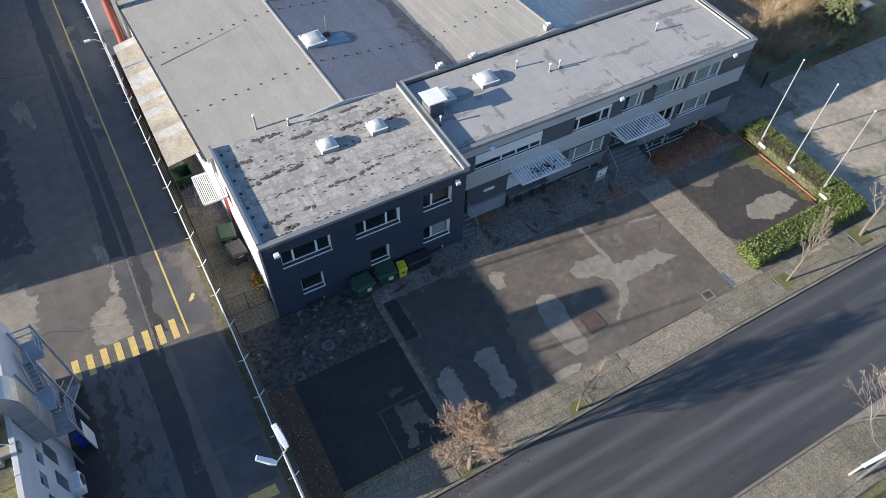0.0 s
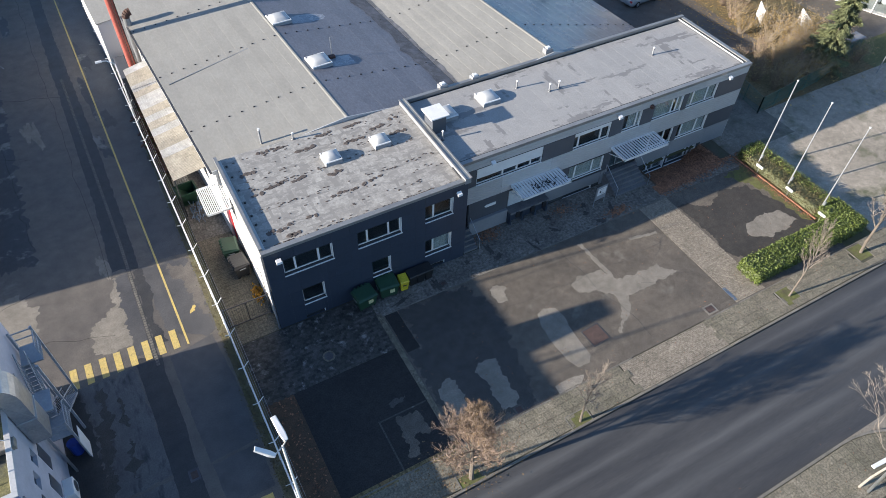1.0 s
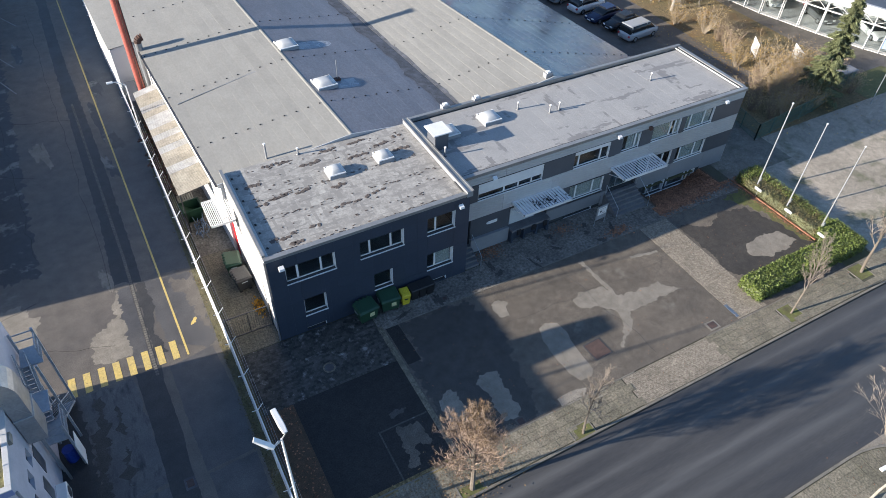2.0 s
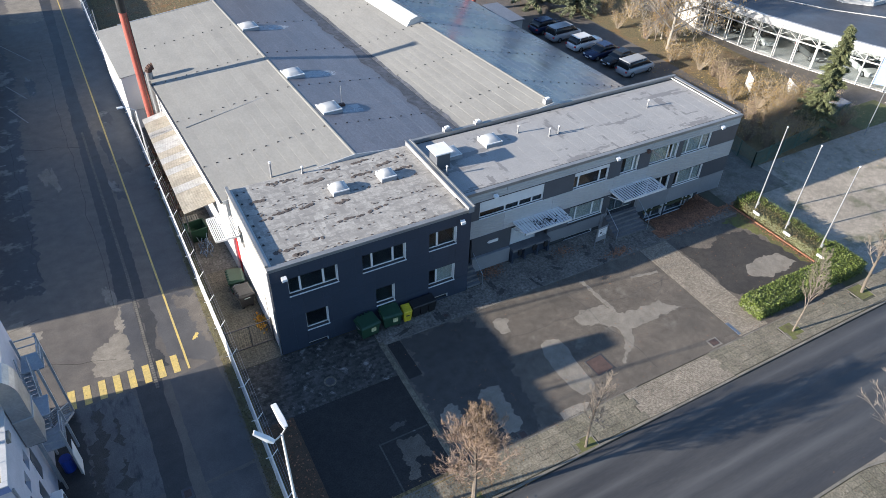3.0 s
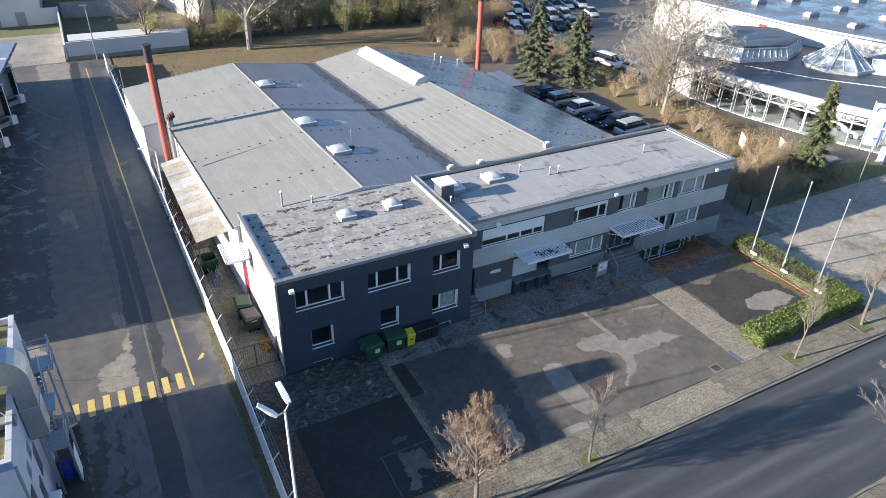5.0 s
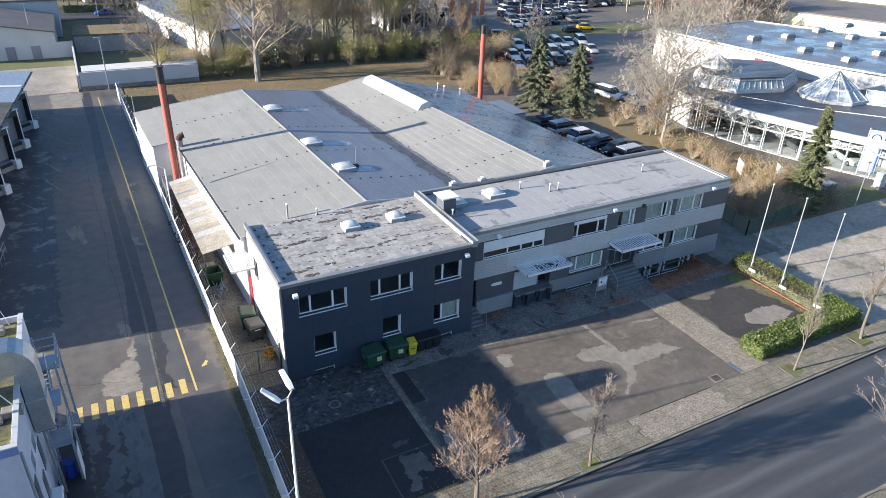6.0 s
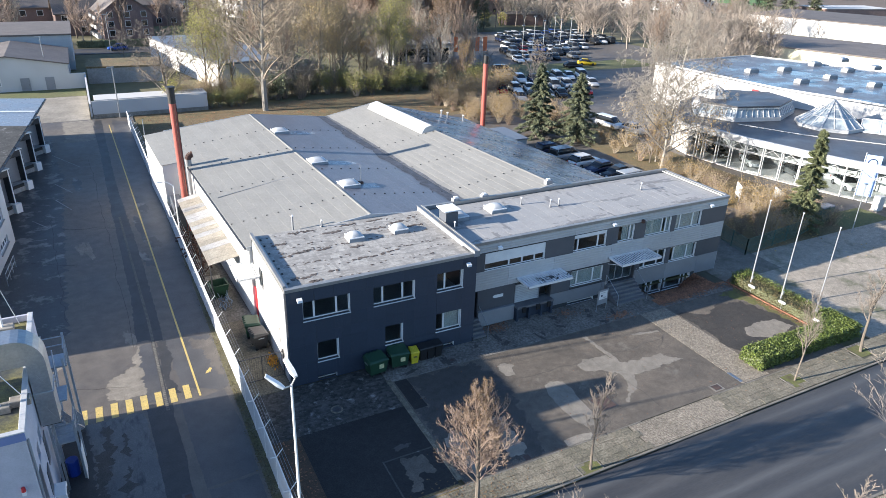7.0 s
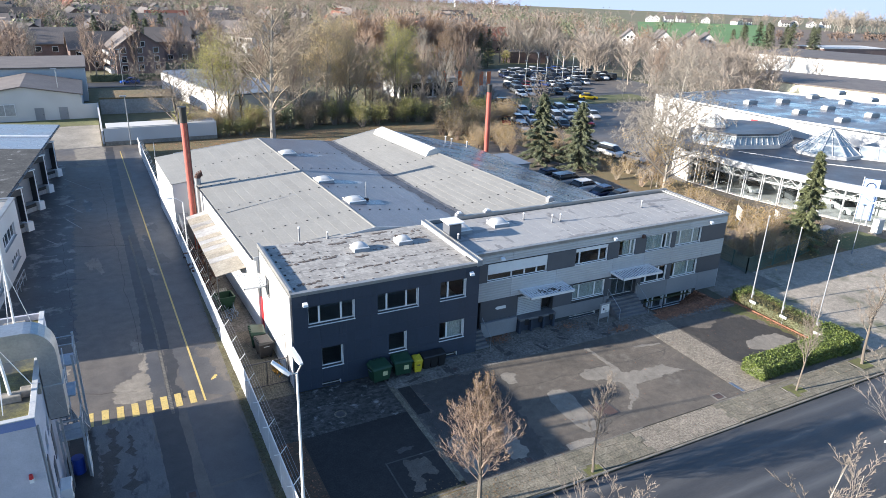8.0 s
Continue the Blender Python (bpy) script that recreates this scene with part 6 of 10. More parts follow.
# the thick cushions: x, y, half length
for x, y, h_ in ((1.4, 6.8, 0.45), (1.4, 4.8, 0.25), (2.5, 5.0, 0.6), (4.0, 4.95, 0.4), (6.2, 4.5, 0.45), (5.5, 2.7, 0.28), (6.3, 2.65, 0.25), (7.0, 2.7, 0.32), (7.6, 2.8, 0.25), (8.3, 3.0, 0.22), (3.6, 1.7, 0.24), (1.9, 1.5, 0.34), (2.2, 0.75, 0.33),
                 (1.0, 1.5, 0.17), (3.0, 8.35, 0.5), (3.9, 8.25, 0.35), (5.4, 7.4, 0.65), (8.5, 6.8, 0.7), (10.4, 7.4, 0.4), (11.4, 6.3, 0.55), (11.7, 7.8, 0.25), (6.9, 8.3, 0.5), (9.0, 8.3, 0.6)):
    n_ = max(2, int(h_ / 0.11))
    for k in range(n_):
        cushion(x + h_ * (2 * k / (n_ - 1) - 1) * 0.85 + rnd.gauss(0, 0.03), y + rnd.gauss(0, 0.045) + 0.02 * k, rnd.uniform(0.16, 0.28), rnd.uniform(0.12, 0.22))
for _ in range(230):
    row = rnd.choice([0, 1, 2, 3, 3, 5, 5, 6, 7, 8])
    cushion(rnd.uniform(0.9, 12.4), min(8.6, max(0.5, 0.55 + row * 0.95 + rnd.gauss(0, 0.1))), rnd.uniform(0.05, 0.15), rnd.uniform(0.03, 0.07))
for _ in range(60):
    cushion(rnd.uniform(0.7, 12.6), 0.42 + abs(rnd.gauss(0, 0.04)), rnd.uniform(0.05, 0.16), rnd.uniform(0.03, 0.05))
part("moss", moss, M["roof_moss"], dark, "brown moss cushions", kind="stuff")
for y in (1.0, 2.4, 3.2, 4.4, 5.6, 6.9, 8.0):
    part("roof_bolt", MB().slab(0.42, 0.54, y, y + 0.12, ZR, ZR + 0.07, 0.02), M["black"], dark)
# ---- facade fittings ----


def flood(x, y, z, label="white floodlight on a short arm on the facade"):
    f = thing("floodlight", label, "lamp", (x, y, z), group="facade floodlights")
    part("arm", MB().tube((0, 0, 0), (0, -0.22, 0.05), 0.03, n=6), M["zinc"], f)
    part("lamp_body", MB().hull8([(-0.16, -0.42, -0.1), (0.16, -0.42, -0.1), (0.16, -0.2, -0.02), (-0.16, -0.2, -0.02)], [(-0.15, -0.40, 0.04), (0.15, -0.40, 0.04), (0.15, -0.18, 0.12), (-0.15, -0.18, 0.12)]), M["white_paint"], f)


for x, z in ((0.75, 6.25), (12.25, 6.35)):
    flood(x, 0.0, z)
for x, z in ((15.6, 6.35), (25.9, 6.4), (36.3, 6.4)):
    flood(x, YF - 0.035, z)
cam_ = thing("wall_lamp", "small dark wall lamp under the roof edge", "lamp", (29.0, YF - 0.035, 6.1))
part("body", MB().slab(-0.1, 0.1, -0.22, 0.0, -0.12, 0.16, 0.03), M["rust"], cam_)
sg = thing("arrow_sign", "small white arrow-shaped sign on dark panels", "sign", (15.9, YF - 0.04, 2.3))
part("plate", MB().prism([(-0.35, -0.03), (0.4, -0.03), (0.4, 0.0), (-0.35, 0.0)], -0.11, 0.13).prism([(-0.5, -0.03), (-0.35, -0.03), (-0.35, 0.0), (-0.5, 0.0)], [0.0, -0.11, -0.11, 0.0], [0.02, 0.13, 0.13, 0.02]), M["white_paint"], sg)
ib = thing("notice_board", "white notice board on two steel posts", "notice board", (24.4, -0.25, 0), turn=4)
part("board", MB().slab(-0.48, 0.48, -0.04, 0.03, 0.55, 1.78, 0.01), M["panel_flat"], ib)
part("sheet", MB().box(-0.40, 0.40, -0.046, -0.041, 0.98, 1.66), M["white_paint"], ib, "white printed sheet")
part("mark", MB().box(-0.22, -0.08, -0.052, -0.047, 1.22, 1.38), M["car_navy"], ib)
for z in (1.52, 1.12, 1.05):
    part("text_bar", MB().box(-0.25 if z > 1.5 else 0.0, 0.28, -0.052, -0.047, z, z + 0.03), M["trim"], ib)
for x in (-0.5, 0.5):
    part("post", MB().tube((x, 0, 0), (x, 0, 1.8), 0.03, n=8), M["zinc"], ib)

# ---- rubbish containers ----


def container(at, turn, body_m, lid_m, label, w_=1.3, d_=1.0, h_=1.12, labelled=True, group="rubbish containers"):
    c = thing("rubbish_container", label, "rubbish container", at, turn=turn, group=group)
    x, y = w_ / 2, d_ / 2
    part("body", MB().hull8([(-x * 0.84, -y * 0.76, 0.2), (x * 0.84, -y * 0.76, 0.2), (x * 0.84, y * 0.8, 0.2), (-x * 0.84, y * 0.8, 0.2)], [(-x, -y, h_), (x, -y, h_), (x, y, h_), (-x, y, h_)]), M[body_m], c)
    part("rim", MB().slab(-x - 0.05, x + 0.05, -y - 0.05, y + 0.05, h_, h_ + 0.06, 0.02), M[body_m], c)
    part("lid", MB().hull8([(-x - 0.03, -y - 0.04, h_ + 0.062), (x + 0.03, -y - 0.04, h_ + 0.062), (x + 0.03, y, h_ + 0.062), (-x - 0.03, y, h_ + 0.062)], [(-x * 0.95, -y * 0.85, h_ + 0.13), (x * 0.95, -y * 0.85, h_ + 0.13), (x * 0.95, y * 0.95, h_ + 0.24), (-x * 0.95, y * 0.95, h_ + 0.24)]), M[lid_m], c)
    for k in (-0.6, -0.2, 0.2, 0.6):
        part("hinge", MB().slab(k * x - 0.05, k * x + 0.05, y * 0.8, y + 0.08, h_ + 0.2, h_ + 0.28, 0.015), M[lid_m], c)
    for sx in (-1, 1):
        part("handle", MB().tube((sx * (x + 0.04), -0.2, h_ - 0.15), (sx * (x + 0.04), 0.2, h_ - 0.15), 0.03, n=6), M["zinc"], c)
        for sy in (-1, 1):
            wh = part("castor", MB().tube((sx * x * 0.7 - 0.03, sy * y * 0.62, 0.1), (sx * x * 0.7 + 0.03, sy * y * 0.62, 0.1), 0.1, n=12), M["black"], c)
            part("fork", MB().box(sx * x * 0.7 - 0.05, sx * x * 0.7 + 0.05, sy * y * 0.62 - 0.04, sy * y * 0.62 + 0.04, 0.2, 0.24), M["zinc"], wh)
    if labelled:
        part("label_plate", MB().box(0.02, 0.34, -y - 0.012 - 0.0, -y + 0.06, 0.62, 0.92), M["label"], c, "pale yellow label")
    return c


container((5.35, -0.72, -0.0), 6, "bin_green", "bin_green", "dark green four-wheeled rubbish container with label")
container((7.0, -0.55, -0.0), -4, "bin_green", "bin_green", "dark green rubbish container beside the yellow bin", w_=1.25)
container((-0.85, 7.2, -0.0), 84, "bin_green", "bin_green", "green rubbish container against the white wall", labelled=False)
container((-0.75, 5.55, -0.0), 96, "bin_grey", "bin_grey", "grey-lidded rubbish container against the white wall", w_=1.2)


def wheelie(at, turn, m, label):
    c = thing("wheelie_bin", label, "wheelie bin", at, turn=turn, group="wheelie bins")
    part("body", MB().hull8([(-0.22, -0.24, 0.05), (0.22, -0.24, 0.05), (0.22, 0.24, 0.05), (-0.22, 0.24, 0.05)], [(-0.29, -0.34, 0.95), (0.29, -0.34, 0.95), (0.29, 0.34, 0.95), (-0.29, 0.34, 0.95)]), M[m], c)
    part("lid", MB().hull8([(-0.31, -0.37, 0.955), (0.31, -0.37, 0.955), (0.31, 0.36, 0.955), (-0.31, 0.36, 0.955)], [(-0.28, -0.32, 1.02), (0.28, -0.32, 1.02), (0.28, 0.33, 1.09), (-0.28, 0.33, 1.09)]), M[m], c)
    part("handle", MB().tube((-0.26, 0.40, 0.98), (0.26, 0.40, 0.98), 0.025, n=6), M[m], c)
    for sx in (-1, 1):
        part("wheel", MB().tube((sx * 0.26 - 0.03, 0.26, 0.1), (sx * 0.26 + 0.03, 0.26, 0.1), 0.1, n=12), M["tyre"], c)
    return c


yb_ = wheelie((8.12, -0.62, 0), -6, "bin_yellow", "bright yellow wheelie bin beside green containers")
part("text_bar", MB().box(-0.12, 0.12, -0.325, -0.30, 0.62, 0.66).box(-0.12, 0.12, -0.32, -0.295, 0.56, 0.59), M["steel_dark"], yb_)
for x in (8.78, 9.35, 9.92):
    wheelie((x, -0.5, 0), 2, "black", "black wheelie bin against the dark facade")

# ---- gate, alley and junk beside the white wall ----
gate = thing("steel_gate", "dark steel double gate between fence and wall", "gate", (0, 0, 0))
for x in (-2.85, -0.08):
    part("post", MB().bar((x, 1.5, 0), (x, 1.5, 2.0), 0.09), M["steel_dark"], gate)
gf = part("gate_frame", MB().bar((-2.8, 1.5, 1.85), (-0.12, 1.5, 1.85), 0.05).bar((-2.8, 1.5, 0.12), (-0.12, 1.5, 0.12), 0.05).bar((-1.46, 1.5, 0.12), (-1.46, 1.5, 1.85), 0.05), M["steel_dark"], gate)
for k in range(20):
    x = -2.72 + k * 0.132
    part("bar", MB().tube((x, 1.5, 0.12), (x, 1.5, 1.85), 0.009, n=4), M["steel_dark"], gate)
part("downpipe", MB().tube((-0.07, 0.1, 0.0), (-0.07, 0.1, 6.7), 0.05, n=8), M["panel_flat"], dark)
part("red_door_frame", MB().box(-0.03, 0.0, 8.55, 8.66, 0.0, 2.9).box(-0.03, 0.0, 9.7, 9.81, 0, 2.9).box(-0.05, 0.0, 8.66, 9.7, 2.2, 2.9), M["door_red"], dark, "red painted door frame")
part("red_door", MB().box(-0.06, -0.02, 8.66, 9.7, 0.02, 2.2), M["door_red"], dark, "red painted side door")
gr = thing("grille_canopy", "white slatted metal canopy on the side wall", "canopy", group="")
x0, x1, y0, y1, z = -1.6, -0.02, 6.65, 9.3, 4.75
part("frame", MB().box(x0, x1, y0, y0 + 0.06, z - 0.12, z + 0.02).box(x0, x1, y1 - 0.06, y1, z - 0.12, z + 0.02).box(x0, x0 + 0.06, y0, y1, z - 0.12, z + 0.02).box(x1 - 0.05, x1, y0, y1, z - 0.12, z + 0.02), M["white_paint"], gr)
for k in range(13):
    x = x0 + 0.09 + k * 0.112
    part("slat", MB().hull8([(x, y0 + 0.06, z - 0.02), (x + 0.055, y0 + 0.06, z - 0.02), (x + 0.055, y1 - 0.06, z - 0.02), (x, y1 - 0.06, z - 0.02)], [(x, y0 + 0.06, z), (x + 0.055, y0 + 0.06, z + 0.012), (x + 0.055, y1 - 0.06, z + 0.012), (x, y1 - 0.06, z)]), M["white_paint"], gr)
part("bracket", MB().bar((x0 + 0.1, y0 + 0.1, z - 0.1), (x1, y0 + 0.9, z - 0.12), 0.04).bar((x0 + 0.1, y1 - 0.1, z - 0.1), (x1, y0 + 0.9, z - 0.12), 0.04), M["zinc"], gr)
part("side_window", MB().box(-0.02, 0.0, 5.95, 6.02, 3.85, 5.45).box(-0.02, 0.0, 6.98, 7.05, 3.85, 5.45).box(-0.02, 0.0, 6.45, 6.52, 3.9, 5.4), M["trim"], dark)
part("pane", MB().box(0.1, 0.11, 6.0, 7.0, 3.9, 5.4), M["glass_dark"], dark)
part("cable", MB().tube((-0.02, 2.2, 3.2), (-0.02, 5.8, 0.8), 0.02, n=5).tube((-0.02, 2.2, 0.0), (-0.02, 2.2, 3.2), 0.02, n=5), M["trim"], dark)
sk = thing("open_skip", "open dark green metal skip in the alley", "skip", (-1.95, 13.9, 0), turn=5)
part("body", MB().hull8([(-0.55, -0.5, 0.1), (0.55, -0.5, 0.1), (0.55, 0.5, 0.1), (-0.55, 0.5, 0.1)], [(-0.72, -0.62, 1.15), (-0.66, -0.62, 1.15), (-0.66, 0.62, 1.15), (-0.72, 0.62, 1.15)]).hull8([(0.50, -0.5, 0.1), (0.56, -0.5, 0.1), (0.56, 0.5, 0.1), (0.50, 0.5, 0.1)], [(0.66, -0.62, 1.15), (0.72, -0.62, 1.15), (0.72, 0.62, 1.15), (0.66, 0.62, 1.15)]).hull8([(-0.55, -0.5, 0.1), (0.55, -0.5, 0.1), (0.55, -0.45, 0.1), (-0.55, -0.45, 0.1)], [(-0.7, -0.62, 1.15), (0.7, -0.62, 1.15), (0.7, -0.57, 1.15), (-0.7, -0.57, 1.15)]).hull8([(-0.55, 0.45, 0.1), (0.55, 0.45, 0.1), (0.55, 0.5, 0.1), (-0.55, 0.5, 0.1)], [(-0.7, 0.57, 1.15), (0.7, 0.57, 1.15), (0.7, 0.62, 1.15), (-0.7, 0.62, 1.15)]).box(-0.55, 0.55, -0.5, 0.5, 0.1, 0.16), M["bin_green"], sk)
part("rim", MB().box(-0.76, 0.76, -0.66, -0.56, 1.14, 1.2).box(-0.76, 0.76, 0.56, 0.66, 1.14, 1.2).box(-0.76, -0.64, -0.56, 0.56, 1.14, 1.2).box(0.64, 0.76, -0.56, 0.56, 1.14, 1.2), M["bin_green"], sk)
for sx in (-0.4, 0.4):
    for sy in (-0.35, 0.35):
        part("castor", MB().tube((sx - 0.03, sy, 0.07), (sx + 0.03, sy, 0.07), 0.07, n=10), M["black"], sk)
rnd = random.Random(13)
tb = part("blue_tubing", MB(), M["blue"], None, "heap of blue and grey plastic tubing", category="tubing")
tm = MB()
for _ in range(46):
    a, r = rnd.uniform(0, 6.28), rnd.uniform(0.1, 0.42)
    p = Vector((-1.75 + 0.4 * rnd.uniform(-1, 1), 12.4 + rnd.uniform(-1.2, 0.7), rnd.uniform(0.05, 0.6)))
    tm.tube(p, p + Vector((math.cos(a) * r * 0.6, math.sin(a) * r * 2.2, rnd.uniform(-0.1, 0.25))), 0.03, n=5)
bpy.data.objects.remove(tb)
M["tubing"] = mat("blue_grey_plastic", (0.10, 0.17, 0.27), (0.17, 0.20, 0.24), 0.5, big=3, island=0.5)
part("plastic_tubing", tm, M["tubing"], None, "heap of blue-grey plastic tubing in the alley", category="tubing", kind="stuff")
pal = thing("wooden_pallet", "weathered wooden pallet leaning on the junk", "pallet", (-2.05, 15.2, 0.9))
for k in range(7):
    part("board", MB().slab(-0.55 + k * 0.165, -0.44 + k * 0.165, -0.4, 0.4, 0.1, 0.125, 0.005), M["strip_brown"], pal)
for y in (-0.36, 0.0, 0.30):
    part("bearer", MB().box(-0.55, 0.57, y, y + 0.08, -0.9, 0.1), M["strip_brown"], pal)
# scrap heap between fence and canopy
sc_ = MB()
for _ in range(120):
    y = rnd.uniform(17, 26.5)
    p = Vector((fx(y) + rnd.uniform(0.2, 1.2), y, rnd.uniform(0.1, 1.5)))
    d = Vector((rnd.gauss(0, 0.4), rnd.gauss(0, 0.7), rnd.gauss(0, 0.3)))
    sc_.bar(p, p + d, rnd.uniform(0.04, 0.14))
part("scrap_wood", sc_, M["rust"], None, "heap of brown scrap wood under the canopy", category="scrap", kind="stuff")
gh = thing("boiler_house_box", "grey metal cabinet beside the chimney", "cabinet", (-2.6, 27.6, 0))
part("body", MB().slab(-0.55, 0.3, -0.6, 2.9, 0, 2.9, 0.03), M["panel_brown"], gh)
lp2 = thing("yard_lamp", "slim white yard lamp with a curved arm", "street lamp", (fx(24) + 0.1, 24.0, 0))
part("pole", MB().tube((0, 0, 0), (0, 0, 6.0), 0.06, 0.045, 8), M["white_paint"], lp2)
part("arm", MB().tube((0, 0, 6.0), (-0.5, 0.1, 6.35), 0.035, n=6).tube((-0.5, 0.1, 6.35), (-0.9, 0.15, 6.4), 0.035, n=6), M["white_paint"], lp2)
part("lamp_head", MB().slab(-1.25, -0.8, 0.05, 0.25, 6.34, 6.45, 0.03), M["white_paint"], lp2)
lp3 = thing("yard_lamp", "slim grey yard lamp beside the fence end", "street lamp", (fx(46) + 0.1, 46.0, 0))
part("pole", MB().tube((0, 0, 0), (0, 0, 6.6), 0.06, 0.045, 8), M["zinc"], lp3)

# yellow autumn shrub in the corner of the alley
sb = MB()
for _ in range(220):
    p = Vector((-0.36 + rnd.gauss(0, 0.16), 3.35 + rnd.gauss(0, 0.4), abs(rnd.gauss(0.05, 0.14))))
    u = Vector((rnd.gauss(0, 1), rnd.gauss(0, 1), rnd.gauss(0, 1))).normalized()
    w_ = u.orthogonal().normalized() * 0.09
    t_ = u.cross(w_) * 0.7
    sb.add([p - w_, p + t_, p + w_, p - t_], [(0, 1, 2, 3)])
M["leaf_orange"] = mat("orange_leaves", (0.62, 0.33, 0.03), (0.5, 0.24, 0.03), 0.8, big=2, island=0.3, bump=0)
bu = thing("shrub", "small shrub with orange-yellow leaves at the wall", "shrub", (0, 0, 0))
part("foliage", sb, M["leaf_orange"], bu, kind="stuff")
st_ = MB()
for k in range(10):
    st_.tube((-0.42, 3.35, 0), (-0.42 + rnd.gauss(0, 0.2), 3.35 + rnd.gauss(0, 0.3), rnd.uniform(0.15, 0.3)), 0.012, 0.006, n=4)
part("stemwork", st_, M["twig"], bu, kind="stuff")

# ---- plant building: duct, stairs, roof gear ----
du = thing("air_duct", "large galvanised air duct bending down the wall", "duct")
dm = MB().box(-22, -13.2, -4.25, -3.0, 8.05, 9.35)
prev = None
for k in range(7):
    a = math.pi / 2 * k / 6
    c, s = math.cos(a), math.sin(a)
    q = [(-13.2 + 1.15 * s, -4.25, 8.05 + 0.15 * 0 - 0 + 1.30 * c - 0.0), (-13.2 + 1.15 * s, -3.0, 8.05 + 1.30 * c), (-13.2 - 0.0 * s, -3.0, 8.05), (-13.2, -4.25, 8.05)]
    if prev:
        dm.add([prev[0], prev[1], q[1], q[0]], [(0, 1, 2, 3)])
        dm.add([prev[0], q[0], q[3]], [(0, 1, 2)])
        dm.add([prev[1], q[2], q[1]], [(0, 1, 2)])
    prev = q
part("bend", dm, M["zinc"], du)
for z0_, z1_, x_in in ((6.5, 8.046, -13.2), (4.65, 6.44, -12.85)):
    part("section", MB().box(x_in if z0_ < 6 else -12.84, -12.05, -4.25, -3.0, z0_, z1_), M["zinc"], du)
    for y in (-4.255, -2.995):
        part("cross_fold", MB().bar((-12.82, y, z0_ + 0.08), (-12.07, y, z1_ - 0.08), 0.02).bar((-12.82, y, z1_ - 0.08), (-12.07, y, z0_ + 0.08), 0.02), M["zinc"], du)
part("flange", MB().box(-12.86, -12.0, -4.3, -2.95, 6.44, 6.5), M["flashing"], du, "pale flange between the duct sections")
part("mouth", MB().box(-12.82, -12.08, -4.22, -3.03, 4.6, 4.65), M["black"], du)
du.matrix_basis = Matrix.Identity(4)
part("support", MB().bar((-12.5, -3.6, 0), (-12.5, -3.6, 4.65), 0.1), M["zinc"], du)
stt = thing("steel_stairs", "galvanised steel outdoor stairs with barred railings", "stairs")
XA, XB = -12.75, -11.72
for x in (XA, XB):
    for y in (-3.0, -1.2, 1.4):
        part("post", MB().bar((x, y, 0), (x, y, 3.7 if y < -2 else 6.3), 0.11), M["stair_steel"], stt)
for y0_, y1_, z in ((-3.0, -1.6, 2.5), (0.2, 1.5, 5.0), (-3.0, -1.7, 5.0)):
    part("platform", MB().box(XA, XB, y0_, y1_, z - 0.08, z), M["stair_steel"], stt)
for (ya, za), (yb, zb) in (((1.2, 0.0), (-1.6, 2.5)), ((-1.6, 2.5), (0.3, 5.0))):
    x_in, x_out = (XA, XA + 0.5) if za else (XB - 0.5, XB)
    for x in (x_in, x_out):
        part("stringer", MB().bar((x, ya, za + 0.1), (x, yb, zb - 0.05), 0.09), M["stair_steel"], stt)
        part("handrail", MB().tube((x, ya, za + 1.0), (x, yb, zb + 1.0), 0.034, n=6), M["stair_steel"], stt)
        for k in range(12):
            f = (k + 0.5) / 12
            part("baluster", MB().tube((x, ya + (yb - ya) * f, za + (zb - za) * f), (x, ya + (yb - ya) * f, za + (zb - za) * f + 1.0), 0.017, n=4), M["stair_steel"], stt)
    for k in range(13):
        f = (k + 0.5) / 13
        y, z = ya + (yb - ya) * f, za + (zb - za) * (k + 1) / 14
        part("tread", MB().box(x_in, x_out, y - 0.12, y + 0.12, z - 0.03, z), M["stair_steel"], stt)
for y0_, y1_, z in ((-3.0, -1.6, 2.5), (0.2, 1.5, 5.0)):
    for zz in (0.55, 1.05):
        part("rail", MB().tube((XB, y0_, z + zz), (XB, y1_, z + zz), 0.034, n=6).tube((XA, y1_ if y0_ > 0 else y0_, z + zz), (XB, y1_ if y0_ > 0 else y0_, z + zz), 0.034, n=6), M["stair_steel"], stt)
    for k in range(8):
        y = y0_ + (y1_ - y0_) * (k + 0.5) / 8
        part("baluster", MB().tube((XB, y, z), (XB, y, z + 1.05), 0.017, n=4), M["stair_steel"], stt)
part("side_sheet", MB().box(XB + 0.06, XB + 0.09, -3.2, -2.2, 0.05, 1.9), M["white_paint"], stt, "white sheet at the stair foot")
brl = thing("plastic_barrel", "blue plastic barrel under the steel stairs", "barrel", (-12.25, -2.45, 0))
part("body", MB().tube((0, 0, 0), (0, 0, 0.9), 0.3, 0.3, 16), M["blue"], brl)
part("lid", MB().tube((0, 0, 0.9), (0, 0, 0.95), 0.31, 0.29, 16), M["blue"], brl)
for y in (-5.2, -6.9):
    ac = thing("air_conditioner", "white outdoor air conditioner unit on the wall", "air conditioner", (XN, y, 0.75), group="outdoor units")
    part("casing", MB().slab(0.0, 0.5, -0.5, 0.5, 0.0, 0.8, 0.03), M["white_paint"], ac)
    part("fan_grille", MB().tube((0.5, 0.12, 0.4), (0.52, 0.12, 0.4), 0.3, n=18), M["steel_dark"], ac)
    part("bracket", MB().box(0.0, 0.45, -0.4, -0.35, -0.06, 0.0).box(0.0, 0.45, 0.35, 0.4, -0.06, 0.0), M["zinc"], ac)
be = thing("warning_beacon", "small red warning beacon on the white wall", "beacon", (-13.45, -8.2, 4.4))
